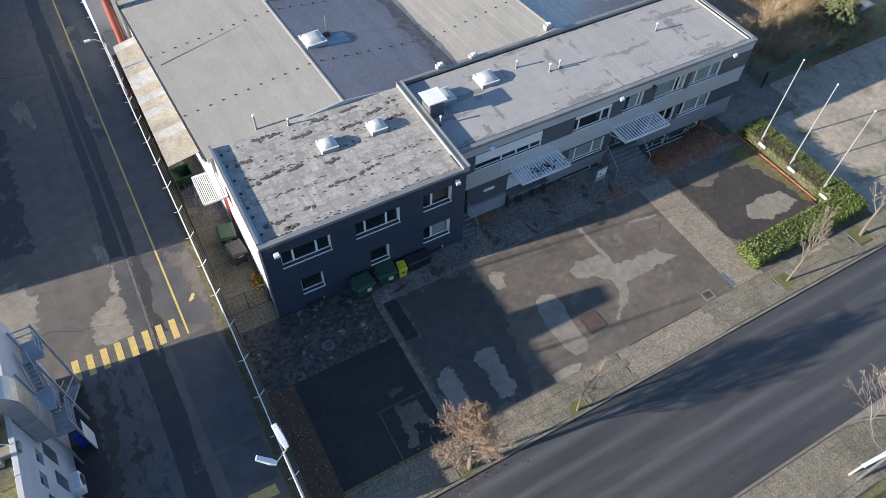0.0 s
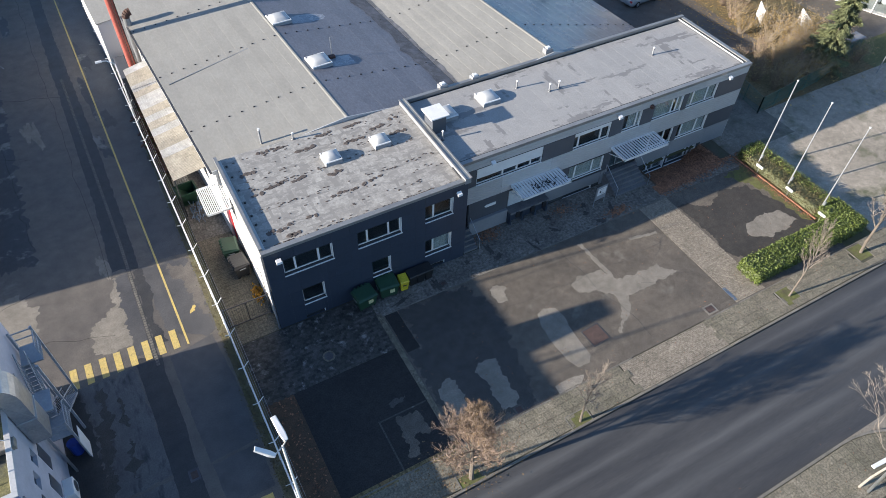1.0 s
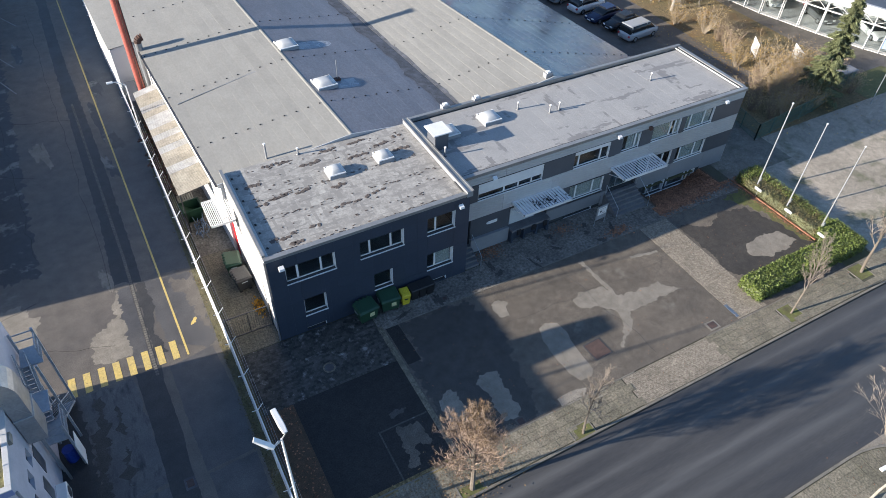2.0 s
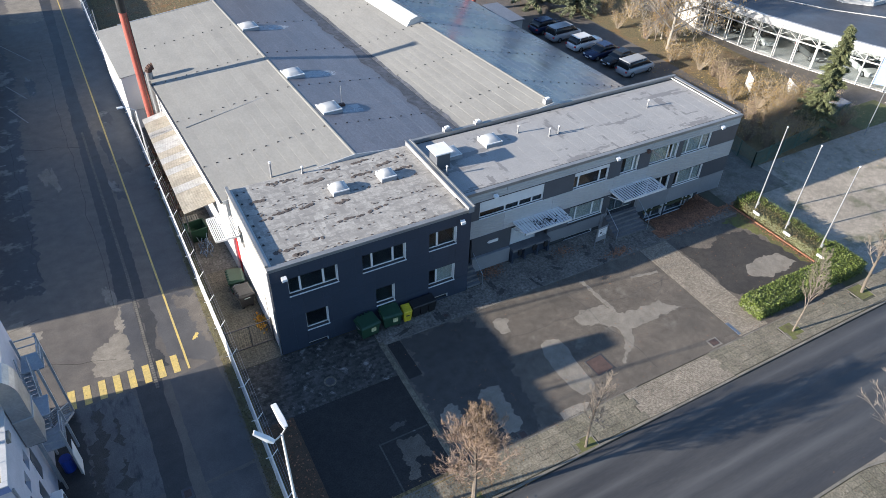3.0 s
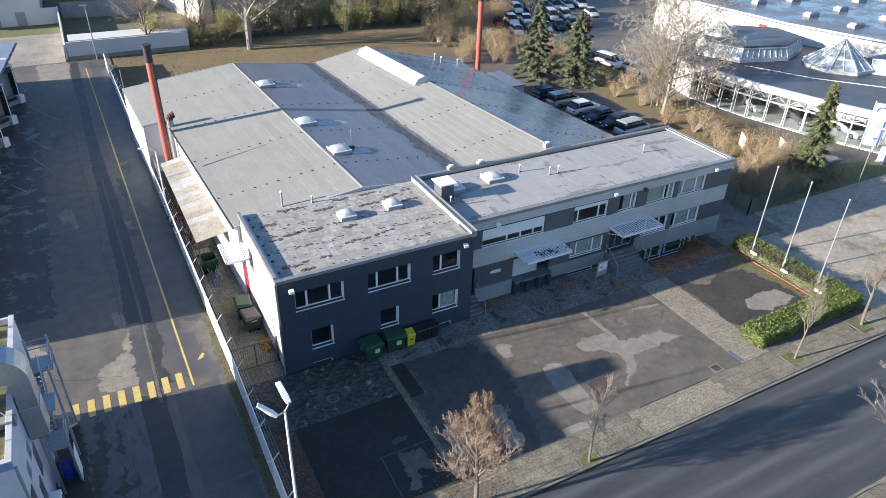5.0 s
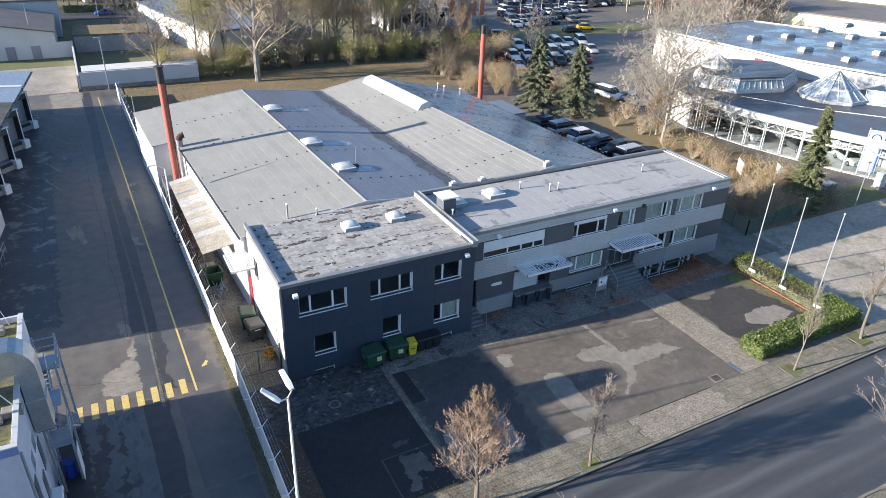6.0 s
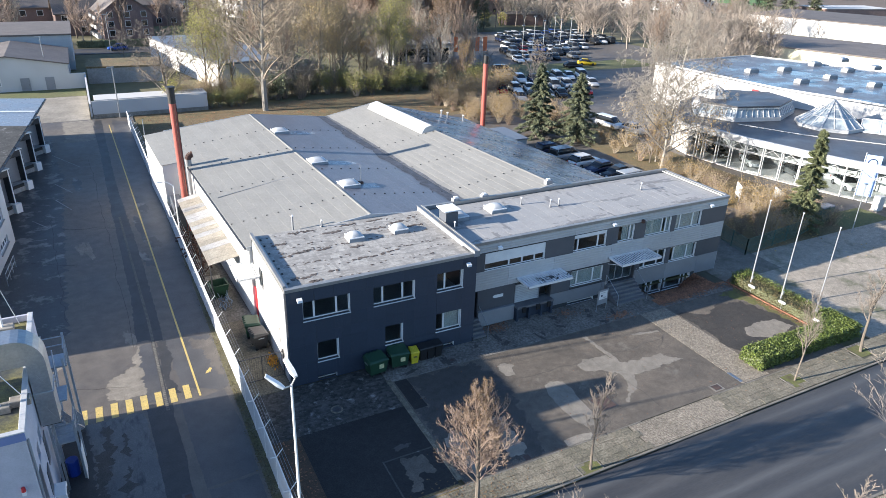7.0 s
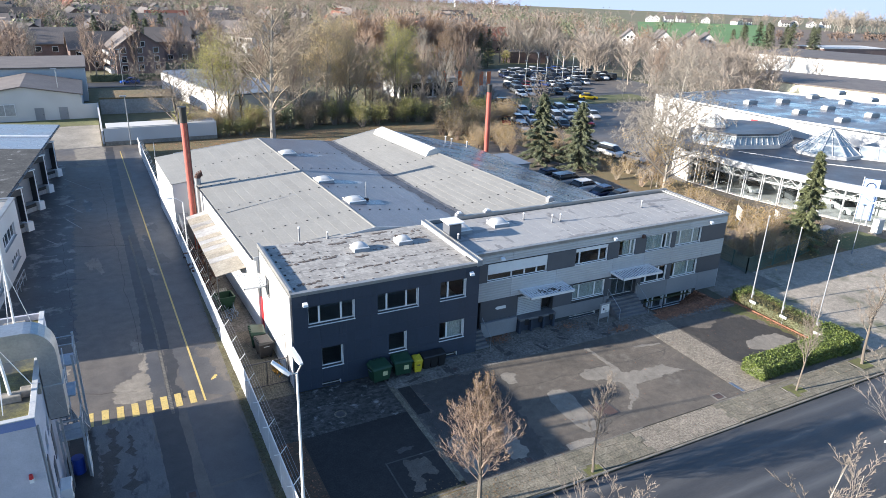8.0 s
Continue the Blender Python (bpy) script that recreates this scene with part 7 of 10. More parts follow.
part("base", MB().box(-0.08, 0.08, -0.2, 0.0, -0.06, 0.12), M["white_paint"], be)
part("lens", MB().tube((0, -0.12, 0.12), (0, -0.12, 0.32), 0.09, 0.07, 12), M["door_red"], be)
for y, z0_, z1_ in ((-7.6, 2.2, 4.6), (-4.6, 2.6, 4.2), (-5.8, 1.8, 3.2)):
    part("louvre_panel", MB().box(XN, XN + 0.03, y, y + 0.7, z0_, z1_), M["panel_brown"], nb)
part("downpipe", MB().tube((XN + 0.06, -8.1, 0), (XN + 0.06, -8.1, 6.9), 0.05, n=8), M["panel_flat"], nb)
an = thing("antenna_mast", "guyed white antenna mast on the plant roof", "antenna", (-13.9, -5.9, 7.05))
part("mast", MB().tube((0, 0, 0.3), (-0.2, 0.1, 4.2), 0.07, 0.05, 8), M["white_paint"], an)
for dx, dy in ((0.9, 0.5), (-1.2, 0.3), (-0.2, -1.3)):
    part("stay", MB().tube((-0.1, 0.05, 2.6), (dx, dy, 0.1), 0.022, n=5), M["white_paint"], an)
for dx, dy in ((0, 0), (0.75, 0.3)):
    part("ballast", MB().slab(dx - 0.4, dx + 0.4, dy - 0.25, dy + 0.25, 0.0, 0.3, 0.03), M["concrete"], an)
an2 = thing("antenna_mast", "guyed white antenna mast beside the roof edge", "antenna", (-14.2, 1.3, 7.05))
part("mast", MB().tube((0, 0, 0.3), (0.1, 0.1, 5.2), 0.06, 0.04, 8), M["white_paint"], an2)
for dx, dy in ((0.7, 0.4), (-1.0, 0.3), (-0.2, -1.0)):
    part("stay", MB().tube((0.05, 0.05, 3.6), (dx, dy, 0.1), 0.02, n=5), M["white_paint"], an2)
part("ballast", MB().slab(-0.5, 0.5, -0.3, 0.3, 0, 0.3, 0.03), M["concrete"], an2)

# ---- patches, covers and kerbs on the lot ----


def patch(corners, material, label, z=0.005, rag=0.16, seed=1):
    """A ragged patch with these corners."""
    pts = []
    n = len(corners)
    for i in range(n):
        a, b = Vector(corners[i]), Vector(corners[(i + 1) % n])
        nrm = Vector((-(b - a).y, (b - a).x)).normalized()
        per = max(4, min(90, int((b - a).length / 0.11)))
        for k in range(per):
            f = k / per
            p = a.lerp(b, f)
            p = p + nrm * rag * (noise.noise((p.x * 1.6, p.y * 1.6, seed)) + 0.6 * noise.noise((p.x * 5, p.y * 5, seed + 3)) + 0.4 * noise.noise((p.x * 14, p.y * 14, seed + 6)))
            pts.append((p.x, p.y))
    return part("asphalt_patch", MB().sheet(pts, -0.01, z), M[material], None, label, category="patch", kind="structure")


pale = "pale grey repair patch in the asphalt"
patch([(14.70, -6.57), (15.22, -6.31), (16.00, -6.65), (16.12, -7.54), (15.93, -8.20), (15.89, -8.99), (15.79, -10.63), (15.42, -11.01), (14.63, -10.95), (14.32, -10.20), (14.26, -8.90), (14.33, -7.52)], "asphalt_pale", pale, seed=2, rag=0.06)
patch([(8.99, -8.12), (9.73, -7.87), (10.44, -8.03), (10.47, -9.57), (10.36, -10.98), (10.16, -11.47), (9.26, -11.18), (9.2, -9.72)], "asphalt_pale", pale, seed=3, rag=0.25)
patch([(6.46, -8.15), (7.46, -7.93), (7.68, -8.56), (7.58, -9.66), (7.61, -10.88), (7.49, -11.59), (6.67, -11.72), (6.42, -10.23), (6.31, -8.97)], "asphalt_pale", pale, seed=4, rag=0.28)
patch([(18.00, -5.60), (18.71, -5.24), (20.59, -5.44), (21.07, -6.65), (23.34, -6.90), (24.31, -6.78), (24.26, -7.25), (25.31, -8.02), (23.02, -8.09), (20.77, -8.08), (20.18, -9.17), (18.49, -10.21), (18.54, -9.83), (19.45, -9.11), (19.93, -8.38), (19.99, -7.19), (18.05, -6.33)], "asphalt_pale", pale, seed=5, rag=0.2)
patch([(32.53, -7.1), (34.16, -6.71), (35.82, -7.05), (36.39, -8.32), (34.72, -8.67), (32.79, -8.62), (32.12, -7.82)], "asphalt_pale", pale, seed=6, rag=0.2, z=0.012)
patch([(13.38, -3.13), (14.15, -3.8), (13.6, -4.53), (13.01, -4.57), (12.81, -3.85)], "asphalt_pale", pale, seed=7, rag=0.3)
patch([(3.58, -8.72), (4.71, -8.86), (5.0, -9.86), (4.8, -10.39), (4.2, -10.2), (3.78, -11.28), (3.19, -11.29), (3.46, -9.91)], "asphalt_lot", pale, seed=8, rag=0.3, z=0.004)
patch([(3.35, -7.73), (3.94, -7.58), (4.73, -7.75), (4.41, -8.04), (3.69, -8.12)], "lot_dark", "small worn patch in the dark asphalt", seed=18, rag=0.2, z=0.004)
patch([(24.1, -4.0), (26.3, -4.4), (26.3, -4.65), (24.1, -4.25)], "asphalt_pale", pale, seed=9, rag=0.1)
patch([(20.56, -2.87), (20.95, -2.85), (20.99, -6.3), (20.7, -6.08)], "asphalt_pale", pale, seed=10, rag=0.2, z=0.006)
patch([(12.62, -11.37), (13.59, -11.27), (14.6, -11.5), (14.2, -11.88), (12.6, -11.88)], "asphalt_pale", "old pale patch at the lot edge", seed=11, rag=0.06)
patch([(29.45, -3.13), (30.44, -3.44), (31.48, -4.37), (33.68, -3.4), (35.67, -3.86), (36.19, -4.92), (36.91, -6.84), (37.05, -9.0), (35.21, -9.61), (32.46, -9.58), (30.61, -9.52), (29.45, -8.64), (29.6, -6.29)], "asphalt_newer", "dark damp newer asphalt beside the hedge", seed=12, rag=0.3, z=0.006)
patch([(34.9, -2.4), (37.3, -2.2), (37.3, -8.9), (36.8, -8.4), (36.6, -5.2), (35.9, -3.6)], "moss_green", "moss and weeds along the kerb", seed=13, rag=0.35, z=0.010)
patch([(6.05, -2.1), (6.9, -2.1), (6.95, -5.2), (6.05, -5.2)], "asphalt_damp", "dark narrow asphalt trench patch", seed=14, rag=0.02)
# deepens the plant building's shadow on the lot: shade put into a darker sheet
patch([(7.0, -2.2), (11.6, -2.2), (12.6, -5.0), (12.0, -8.0), (11.2, -11.6), (6.1, -11.8), (6.1, -5.3), (7.0, -5.2)], "lot_dark", "darkened asphalt deepening the shadow before the dark block", seed=15, rag=0.4, z=0.003)
pal2 = "pale dried patch on the yard asphalt"
patch([(-9.94, 5.83), (-9.3, 6.0), (-8.55, 6.7), (-8.5, 8.0), (-8.2, 9.0), (-8.36, 3.27), (-9.4, 3.0), (-10.36, 3.4), (-10.28, 4.99)], "asphalt_pale", pal2, seed=21, rag=0.30, z=0.0062)
patch([(-13.87, 10.27), (-12.9, 8.52), (-13.1, 6.6), (-13.8, 4.9), (-14.6, 5.6), (-15.6, 7.95), (-15.2, 10.2)], "asphalt_pale", pal2, seed=22, rag=0.45)
patch([(-6.55, 9.0), (-3.5, 8.5), (-3.45, 1.9), (-4.2, 1.75), (-6.2, 2.9)], "yard_grey", "lighter asphalt strip beside the fence", seed=23, rag=0.2, z=0.0035)
patch([(-4.9, 8.3), (-3.5, 8.0), (-3.5, 3.2), (-4.1, 4.0), (-4.4, 6.2)], "asphalt_yard", pal2, seed=29, rag=0.5, z=0.0048)
patch([(-6.2, 75), (-3.5, 72), (-3.45, 9.0), (-5.6, 9.2)], "yard_grey", "lighter asphalt strip beside the fence", seed=31, rag=0.2, z=0.0035)
patch([(-8.3, 9.5), (-7.6, 9.5), (-6.55, 9.0), (-6.72, 24), (-7.4, 45), (-7.55, 75), (-8.5, 75), (-8.4, 41), (-8.1, 16)], "damp_strip", "dark damp strip along the stone channel", seed=27, rag=0.10, z=0.005)
patch([(-8.3, 9.0), (-7.4, 9.0), (-7.38, 2.0), (-8.36, 2.2)], "yard_grey", "smooth asphalt strip along the stone channel", seed=33, rag=0.05, z=0.0055)
patch([(-7.1, 9.0), (-6.5, 9.0), (-6.3, 6.4), (-6.75, 4.4), (-6.3, 2.4), (-7.1, 2.2)], "damp_strip", "dark damp strip along the stone channel", seed=34, rag=0.16, z=0.0052)
patch([(-8.4, 2.0), (-6.9, 1.6), (-7.0, 0.3), (-6.85, -3.6), (-6.95, -5.7), (-6.8, -9), (-6.7, -14), (-8.2, -14), (-8.19, -6.3), (-8.26, -2.6)], "damp_strip", "dark damp strip along the stone channel", seed=24, rag=0.035, z=0.005)
patch([(-6.5, 1.2), (-3.85, 1.65), (-3.55, -2.35), (-3.6, -6.3), (-6.25, -6.45), (-6.41, -3.43)], "yard_grey", "newer smooth asphalt field beside the fence", seed=25, rag=0.05, z=0.0045)
patch([(-6.2, -6.62), (-3.62, -6.5), (-3.7, -9.2), (-6.1, -9.3)], "yard_grey", "newer smooth asphalt field beside the fence", seed=26, rag=0.06, z=0.0045)
patch([(-5.4, -9.5), (-3.9, -9.5), (-3.9, -10.1), (-5.4, -10.1)], "yellow", "worn yellow painted field in the yard", seed=28, rag=0.05, z=0.0055)
patch([(-11.75, 1.4), (-8.5, 1.3), (-8.14, -6.16), (-11.08, -6.3), (-11.5, -2.0)], "yard_wet", "wet shining asphalt field with dark streaks", seed=81, rag=0.2, z=0.0042)
patch([(-11.0, -6.5), (-8.14, -6.4), (-8.1, -13), (-11.2, -13)], "yard_wet", "wet shining asphalt field with dark streaks", seed=82, rag=0.1, z=0.0042)
patch([(-12.9, 1.2), (-11.7, 0.9), (-11.4, -2.0), (-11.1, -6.2), (-11.0, -14), (-12.9, -14)], "damp_strip", "dark damp asphalt along the plant building", seed=83, rag=0.3, z=0.0046)
patch([(-10.79, 0.9), (-10.29, 0.9), (-10.25, -1.14), (-10.37, -2.6), (-10.75, -3.79), (-10.9, -6.4), (-11.75, -6.4), (-11.25, -3.57), (-11.21, -1.76), (-10.7, -0.6)], "lot_dark", "dark damp streak on the wet asphalt", seed=84, rag=0.42, z=0.0052)
patch([(-9.8, -0.2), (-9.5, -0.7), (-9.55, -2.3), (-9.9, -1.9)], "lot_dark", "dark damp streak on the wet asphalt", seed=85, rag=0.3, z=0.0053)
patch([(-9.9, -3.2), (-9.6, -3.0), (-9.75, -5.6), (-10.1, -5.4)], "lot_dark", "dark damp streak on the wet asphalt", seed=86, rag=0.4, z=0.0054)
patch([(-20, 64), (-14.1, 66), (-12.7, 51), (-12.6, 32), (-12.45, 12.5), (-19, 13.5)], "yard_oily", "patchy oily asphalt before the loading docks", seed=87, rag=0.5, z=0.0038)
patch([(-12.3, 64), (-8.7, 64), (-8.5, 75.5), (-12.6, 75.5)], "asphalt_pale", "pale dry asphalt at the end of the yard", seed=88, rag=0.5, z=0.0036)
for k, (x, y, w_, l_) in enumerate(((-11.2, 27.5, 0.5, 1.2), (-10.6, 26.8, 0.25, 1.6), (-8.75, 10.6, 0.3, 0.9), (-6.1, 30.0, 0.35, 2.4), (-6.3, 23.0, 0.3, 1.4), (-5.2, 26.5, 0.4, 1.2), (-5.6, 37.0, 0.4, 2.5), (-11.3, 46.0, 0.4, 1.8))):
    blob("dry_patch", x, y, w_, l_, "asphalt_pale" if k < 3 else "yard_oily", "small ragged dry patch on the yard asphalt", 0.0056 + 0.0001 * k, 0.1, 0.9, 44, 60 + k)
# tarred cracks
for xa, ya, xb, yb in ((18.8, -2.2, 20.3, -11.5), (13.2, -5.2, 26.5, -5.6), (24.3, -6.5, 31.0, -2.3), (22.0, -7.8, 26.6, -8.4), (-16, 9.0, -12.9, 10.2), (-12.6, 14, -13.7, 36), (-9.0, 4.2, -15.6, 6.6), (-8.4, 9, -9.8, 55), (-11.6, 24, -15.2, 26), (-7.6, 31, -12.8, 33)):
    cr = MB()
    n = 24
    prev = None
    for k in range(n + 1):
        f = k / n
        x, y = xa + (xb - xa) * f, ya + (yb - ya) * f
        x += 0.35 * noise.noise((x * 0.9, y * 0.9, 4.4))
        y += 0.35 * noise.noise((x * 0.9, y * 0.9, 8.4))
        if prev:
            d = Vector((x - prev[0], y - prev[1])).normalized() * (0.006 if xa > 0 else 0.010)
            cr.prism([(prev[0] + d.y, prev[1] - d.x), (x + d.y, y - d.x), (x - d.y, y + d.x), (prev[0] - d.y, prev[1] + d.x)], 0.0, 0.0075)
        prev = (x, y)
    part("crack", cr, M["sealed" if xa > 0 else "asphalt_damp"], None, "tarred crack in the asphalt", category="crack", kind="structure")


def cover(name, at, label, sx, sy, turn=0, round_=False):
    c = thing(name, label, "drain cover", at, turn=turn)
    if round_:
        part("ring", MB().tube((0, 0, -0.05), (0, 0, 0.008), sx, sx, 24), M["paver"], c)
        part("lid", MB().tube((0, 0, -0.02), (0, 0, 0.016), sx * 0.72, sx * 0.72, 24), M["steel_dark"], c)
    else:
        part("surround", MB().box(-sx, sx, -sy, sy, -0.05, 0.007), M["asphalt_pale" if at[0] > 20 else "steel_dark" if at[0] < 0 else "asphalt_lot"], c)
        part("lid", MB().box(-sx * 0.62, sx * 0.62, -sy * 0.62, sy * 0.62, -0.02, 0.014), M["hatch_brown"], c)
        part("rim", MB().box(-sx * 0.7, sx * 0.7, -sy * 0.7, -sy * 0.64, 0, 0.02).box(-sx * 0.7, sx * 0.7, sy * 0.64, sy * 0.7, 0, 0.02).box(-sx * 0.7, -sx * 0.64, -sy * 0.64, sy * 0.64, 0, 0.02).box(sx * 0.64, sx * 0.7, -sy * 0.64, sy * 0.64, 0, 0.02), M["steel_dark"], c)
    return c


cover("manhole", (1.82, -3.2, -0.0), "round iron manhole cover in old pavers", 0.38, 0.38, 0, True)
cover("access_hatch", (17.0, -9.55, 0), "square rusty steel hatch in a dark frame", 0.95, 0.95, 3)
cover("drain_grate", (24.8, -11.45, 0), "square drain grate in a concrete frame", 0.42, 0.34)
cover("drain_grate", (9.95, -11.6, 0), "small rusty drain grate at the lot edge", 0.3, 0.3)
cover("drain_grate", (10.6, -1.5, 0), "small drain grate beside the kerb", 0.25, 0.2)
cover("drain_grate", (-7.2, -6.7, 0.004), "iron drain grate in the yard asphalt", 0.28, 0.35)
cd_ = thing("channel_drain", "blue-grey channel drain across the paved strip", "drain cover", (26.87, -11.1, 0))
part("grate", MB().box(-0.12, 0.12, -0.6, 0.55, -0.02, 0.012), M["grate_blue"], cd_)

# ---- cars ----


def car_shape(kind):
    """Side outline of the body and of the glasshouse, nose towards -x: length, height, points."""
    if kind == "van":
        return 4.6, [(-2.3, 0.55), (-2.25, 0.85), (-1.5, 1.05), (2.2, 1.08), (2.3, 0.6)], [(-1.55, 1.05), (-0.75, 1.75), (2.05, 1.78), (2.2, 1.08)], 0.92
    if kind == "suv":
        return 4.5, [(-2.25, 0.5), (-2.2, 0.88), (-1.05, 1.02), (2.1, 1.08), (2.25, 0.62)], [(-1.1, 1.02), (-0.35, 1.60), (1.6, 1.64), (2.1, 1.08)], 0.91
    return 4.35, [(-2.17, 0.45), (-2.1, 0.72), (-0.95, 0.90), (1.75, 0.96), (2.1, 0.9), (2.17, 0.5)], [(-1.0, 0.90), (-0.2, 1.42), (1.1, 1.44), (1.85, 0.96)], 0.88


def car(colour, kind, at, turn, label, group="parked cars", far=False):
    length, body, cabin, half = car_shape(kind)
    c = thing("car", label, "car", at, turn=turn, group=group)

    def height(prof, x):
        if x <= prof[0][0]:
            return prof[0][1]
        for (xa, za), (xb, zb) in zip(prof, prof[1:]):
            if x <= xb:
                return za + (zb - za) * (x - xa) / max(xb - xa, 1e-6)
        return prof[-1][1]

    def loft(rings):
        """A closed skin over cross sections: x, lowest z, top z, half width below, half width above."""
        mb = MB()
        for x, zb, zt, w0, w1 in rings:
            hh = zt - zb
            sec = [(w0 * 0.93, zb), (w0, zb + 0.25 * hh), (w0, zb + 0.55 * hh), (w0 + (w1 - w0) * 0.55, zb + 0.84 * hh), (w1 * 0.9, zt - 0.03 * hh), (w1 * 0.5, zt + 0.012)]
            mb.v += [(x, -y, z) for y, z in sec] + [(x, y, z) for y, z in reversed(sec)]
        m = 12
        for k in range(len(rings) - 1):
            mb.f += [(k * m + q, (k + 1) * m + q, (k + 1) * m + (q + 1) % m, k * m + (q + 1) % m) for q in range(m)]
        mb.f += [tuple(range(m)), tuple(range((len(rings) - 1) * m, len(rings) * m))[::-1]]
        return mb

    hl = length / 2
    ring = []
    for x, wf, lift in ((-hl, 0.74, 0.14), (-hl + 0.07, 0.86, 0.06), (-hl + 0.32, 0.95, 0), (-hl * 0.62, 1, 0), (-hl * 0.42, 1, 0), (0, 1, 0), (hl * 0.5, 1, 0), (hl - 0.35, 0.97, 0), (hl - 0.08, 0.9, 0.05), (hl, 0.80, 0.12)):
        ring.append((x, 0.22 + lift, height(body, x), half * wf, half * wf - 0.10))
    part("body", loft(ring), M["car_" + colour], c, smooth=True)
    ring = []
    x0_, x3_ = cabin[0][0], cabin[-1][0]
    for x in (x0_, x0_ + 0.25, x0_ + 0.5, cabin[1][0], cabin[1][0] + 0.25, (cabin[1][0] + cabin[2][0]) / 2, cabin[2][0], cabin[2][0] + (x3_ - cabin[2][0]) * 0.5, x3_):
        zt = max(height(cabin, x), cabin[0][1] + 0.02)
        ring.append((x, cabin[0][1] - 0.06, zt, half - 0.09, half - 0.09 - 0.17 * (zt - cabin[0][1]) / (cabin[2][1] - cabin[0][1])))
    part("glasshouse", loft(sorted(ring)), M["car_glass"], c, smooth=True)
    rf = cabin[1:3]
    part("roof", MB().hull8([(rf[0][0] - 0.03, -half + 0.20, rf[0][1] - 0.02), (rf[1][0] + 0.12, -half + 0.20, rf[1][1] - 0.02), (rf[1][0] + 0.12, half - 0.20, rf[1][1] - 0.02), (rf[0][0] - 0.03, half - 0.20, rf[0][1] - 0.02)],
                           [(rf[0][0] + 0.05, -half + 0.30, rf[0][1] + 0.035), (rf[1][0], -half + 0.30, rf[1][1] + 0.035), (rf[1][0], half - 0.30, rf[1][1] + 0.035), (rf[0][0] + 0.05, half - 0.30, rf[0][1] + 0.035)]), M["car_" + colour], c)
    for s in (-1, 1):
        if far:
            for x in (-length * 0.30, length * 0.29):
                part("wheel", MB().tube((x, s * (half - 0.17), 0.31), (x, s * (half + 0.012), 0.31), 0.31, n=10), M["tyre"], c)
            continue
        part("pillar", MB().bar((rf[0][0] + 0.55, s * (half - 0.13), cabin[0][1]), (rf[0][0] + 0.55, s * (half - 0.205), rf[0][1]), 0.06).bar((rf[1][0] - 0.1, s * (half - 0.13), cabin[-1][1]), (rf[1][0] - 0.1, s * (half - 0.205), rf[1][1]), 0.10), M["car_" + colour], c)
        part("headlight", MB().slab(-length / 2 - 0.005, -length / 2 + 0.14, s * (half - 0.38) - 0.15, s * (half - 0.38) + 0.15, 0.58, 0.70, 0.01), M["white_paint"], c)
        part("tail_light", MB().slab(length / 2 - 0.14, length / 2 + 0.01, s * (half - 0.2) - 0.1, s * (half - 0.2) + 0.1, 0.66, 0.84, 0.01), M["door_red"], c)
        for x in (-length * 0.30, length * 0.29):
            w_ = part("wheel", MB().tube((x, s * (half - 0.17), 0.31), (x, s * (half + 0.012), 0.31), 0.31, n=16), M["tyre"], c)
            part("rim", MB().tube((x, s * (half - 0.0), 0.31), (x, s * (half + 0.022), 0.31), 0.19, n=12), M["zinc"], w_)
    if not far:
        part("plate", MB().box(-length / 2 - 0.02, -length / 2 + 0.02, -0.26, 0.26, 0.36, 0.46), M["white_paint"], c)
    return c


M["car_glass"] = mat("dark_car_glass", (0.02, 0.023, 0.026), (0.016, 0.018, 0.02), 0.06, big=3, bump=0, grain=0.0)
near = [("navy", "suv", 45.2, 36.1), ("silver", "van", 45.7, 33.3), ("white", "suv", 46.3, 30.0), ("navy", "hatch", 46.5, 27.2), ("black", "hatch", 47.1, 24.8), ("silver", "van", 47.3, 22.2)]
for i, (col, kind, x, y) in enumerate(near):
    car(col, kind, (x, y, -0.004), 6 if i in (3, 4) else 186, {"navy": "dark blue", "silver": "silver grey", "white": "white", "black": "black"}[col] + " parked car beside the hall", "cars beside the hall")
protos = {}
rnd = random.Random(31)
cols = ["white", "silver", "white", "silver", "white", "silver", "grey", "black", "navy", "white", "silver", "white", "grey", "black", "white", "silver", "grey", "black", "navy", "red", "white", "silver", "black", "grey", "blue"]
names = {"white": "white", "silver": "silver", "grey": "grey", "black": "black", "navy": "dark blue", "red": "red", "blue": "bright blue", "sunny": "yellow"}


def park(x, y, turn, col=None, z=-0.018):
    col = col or rnd.choice(cols)
    kind = rnd.choice(["hatch", "hatch", "suv", "van"]) if col not in ("sunny",) else "hatch"
    key = (col, kind)
    if key not in protos:
        protos[key] = car(col, kind, (x, y, z), turn, names[col] + " car parked in the dealer's car park", "dealer cars", True)
    else:
        copy_thing(protos[key], pose(x, y, z, 0, 0, turn))


for r, (y, xa, xb) in enumerate(((100.5, 82, 100), (106, 84, 105), (112.5, 86, 113), (118.5, 90, 126), (124.5, 92, 128), (131, 96, 127), (138, 100, 128))):
    x = xa
    while x < xb:
        if rnd.random() < 0.93:
            park(x, y + (x - xa) * 0.05 + rnd.uniform(-0.3, 0.3), 80 + rnd.uniform(-3, 3) + (180 if rnd.random() < 0.5 else 0))
        x += 2.75
for y, xa, xb in ((79.5, 66, 86), (72.0, 60, 82), (66.0, 60, 80), (57, 66, 76)):
    x = xa
    while x < xb:
        if rnd.random() < 0.8:
            park(x, y + rnd.uniform(-0.3, 0.3), 70 + rnd.uniform(-4, 4))
        x += 3.0
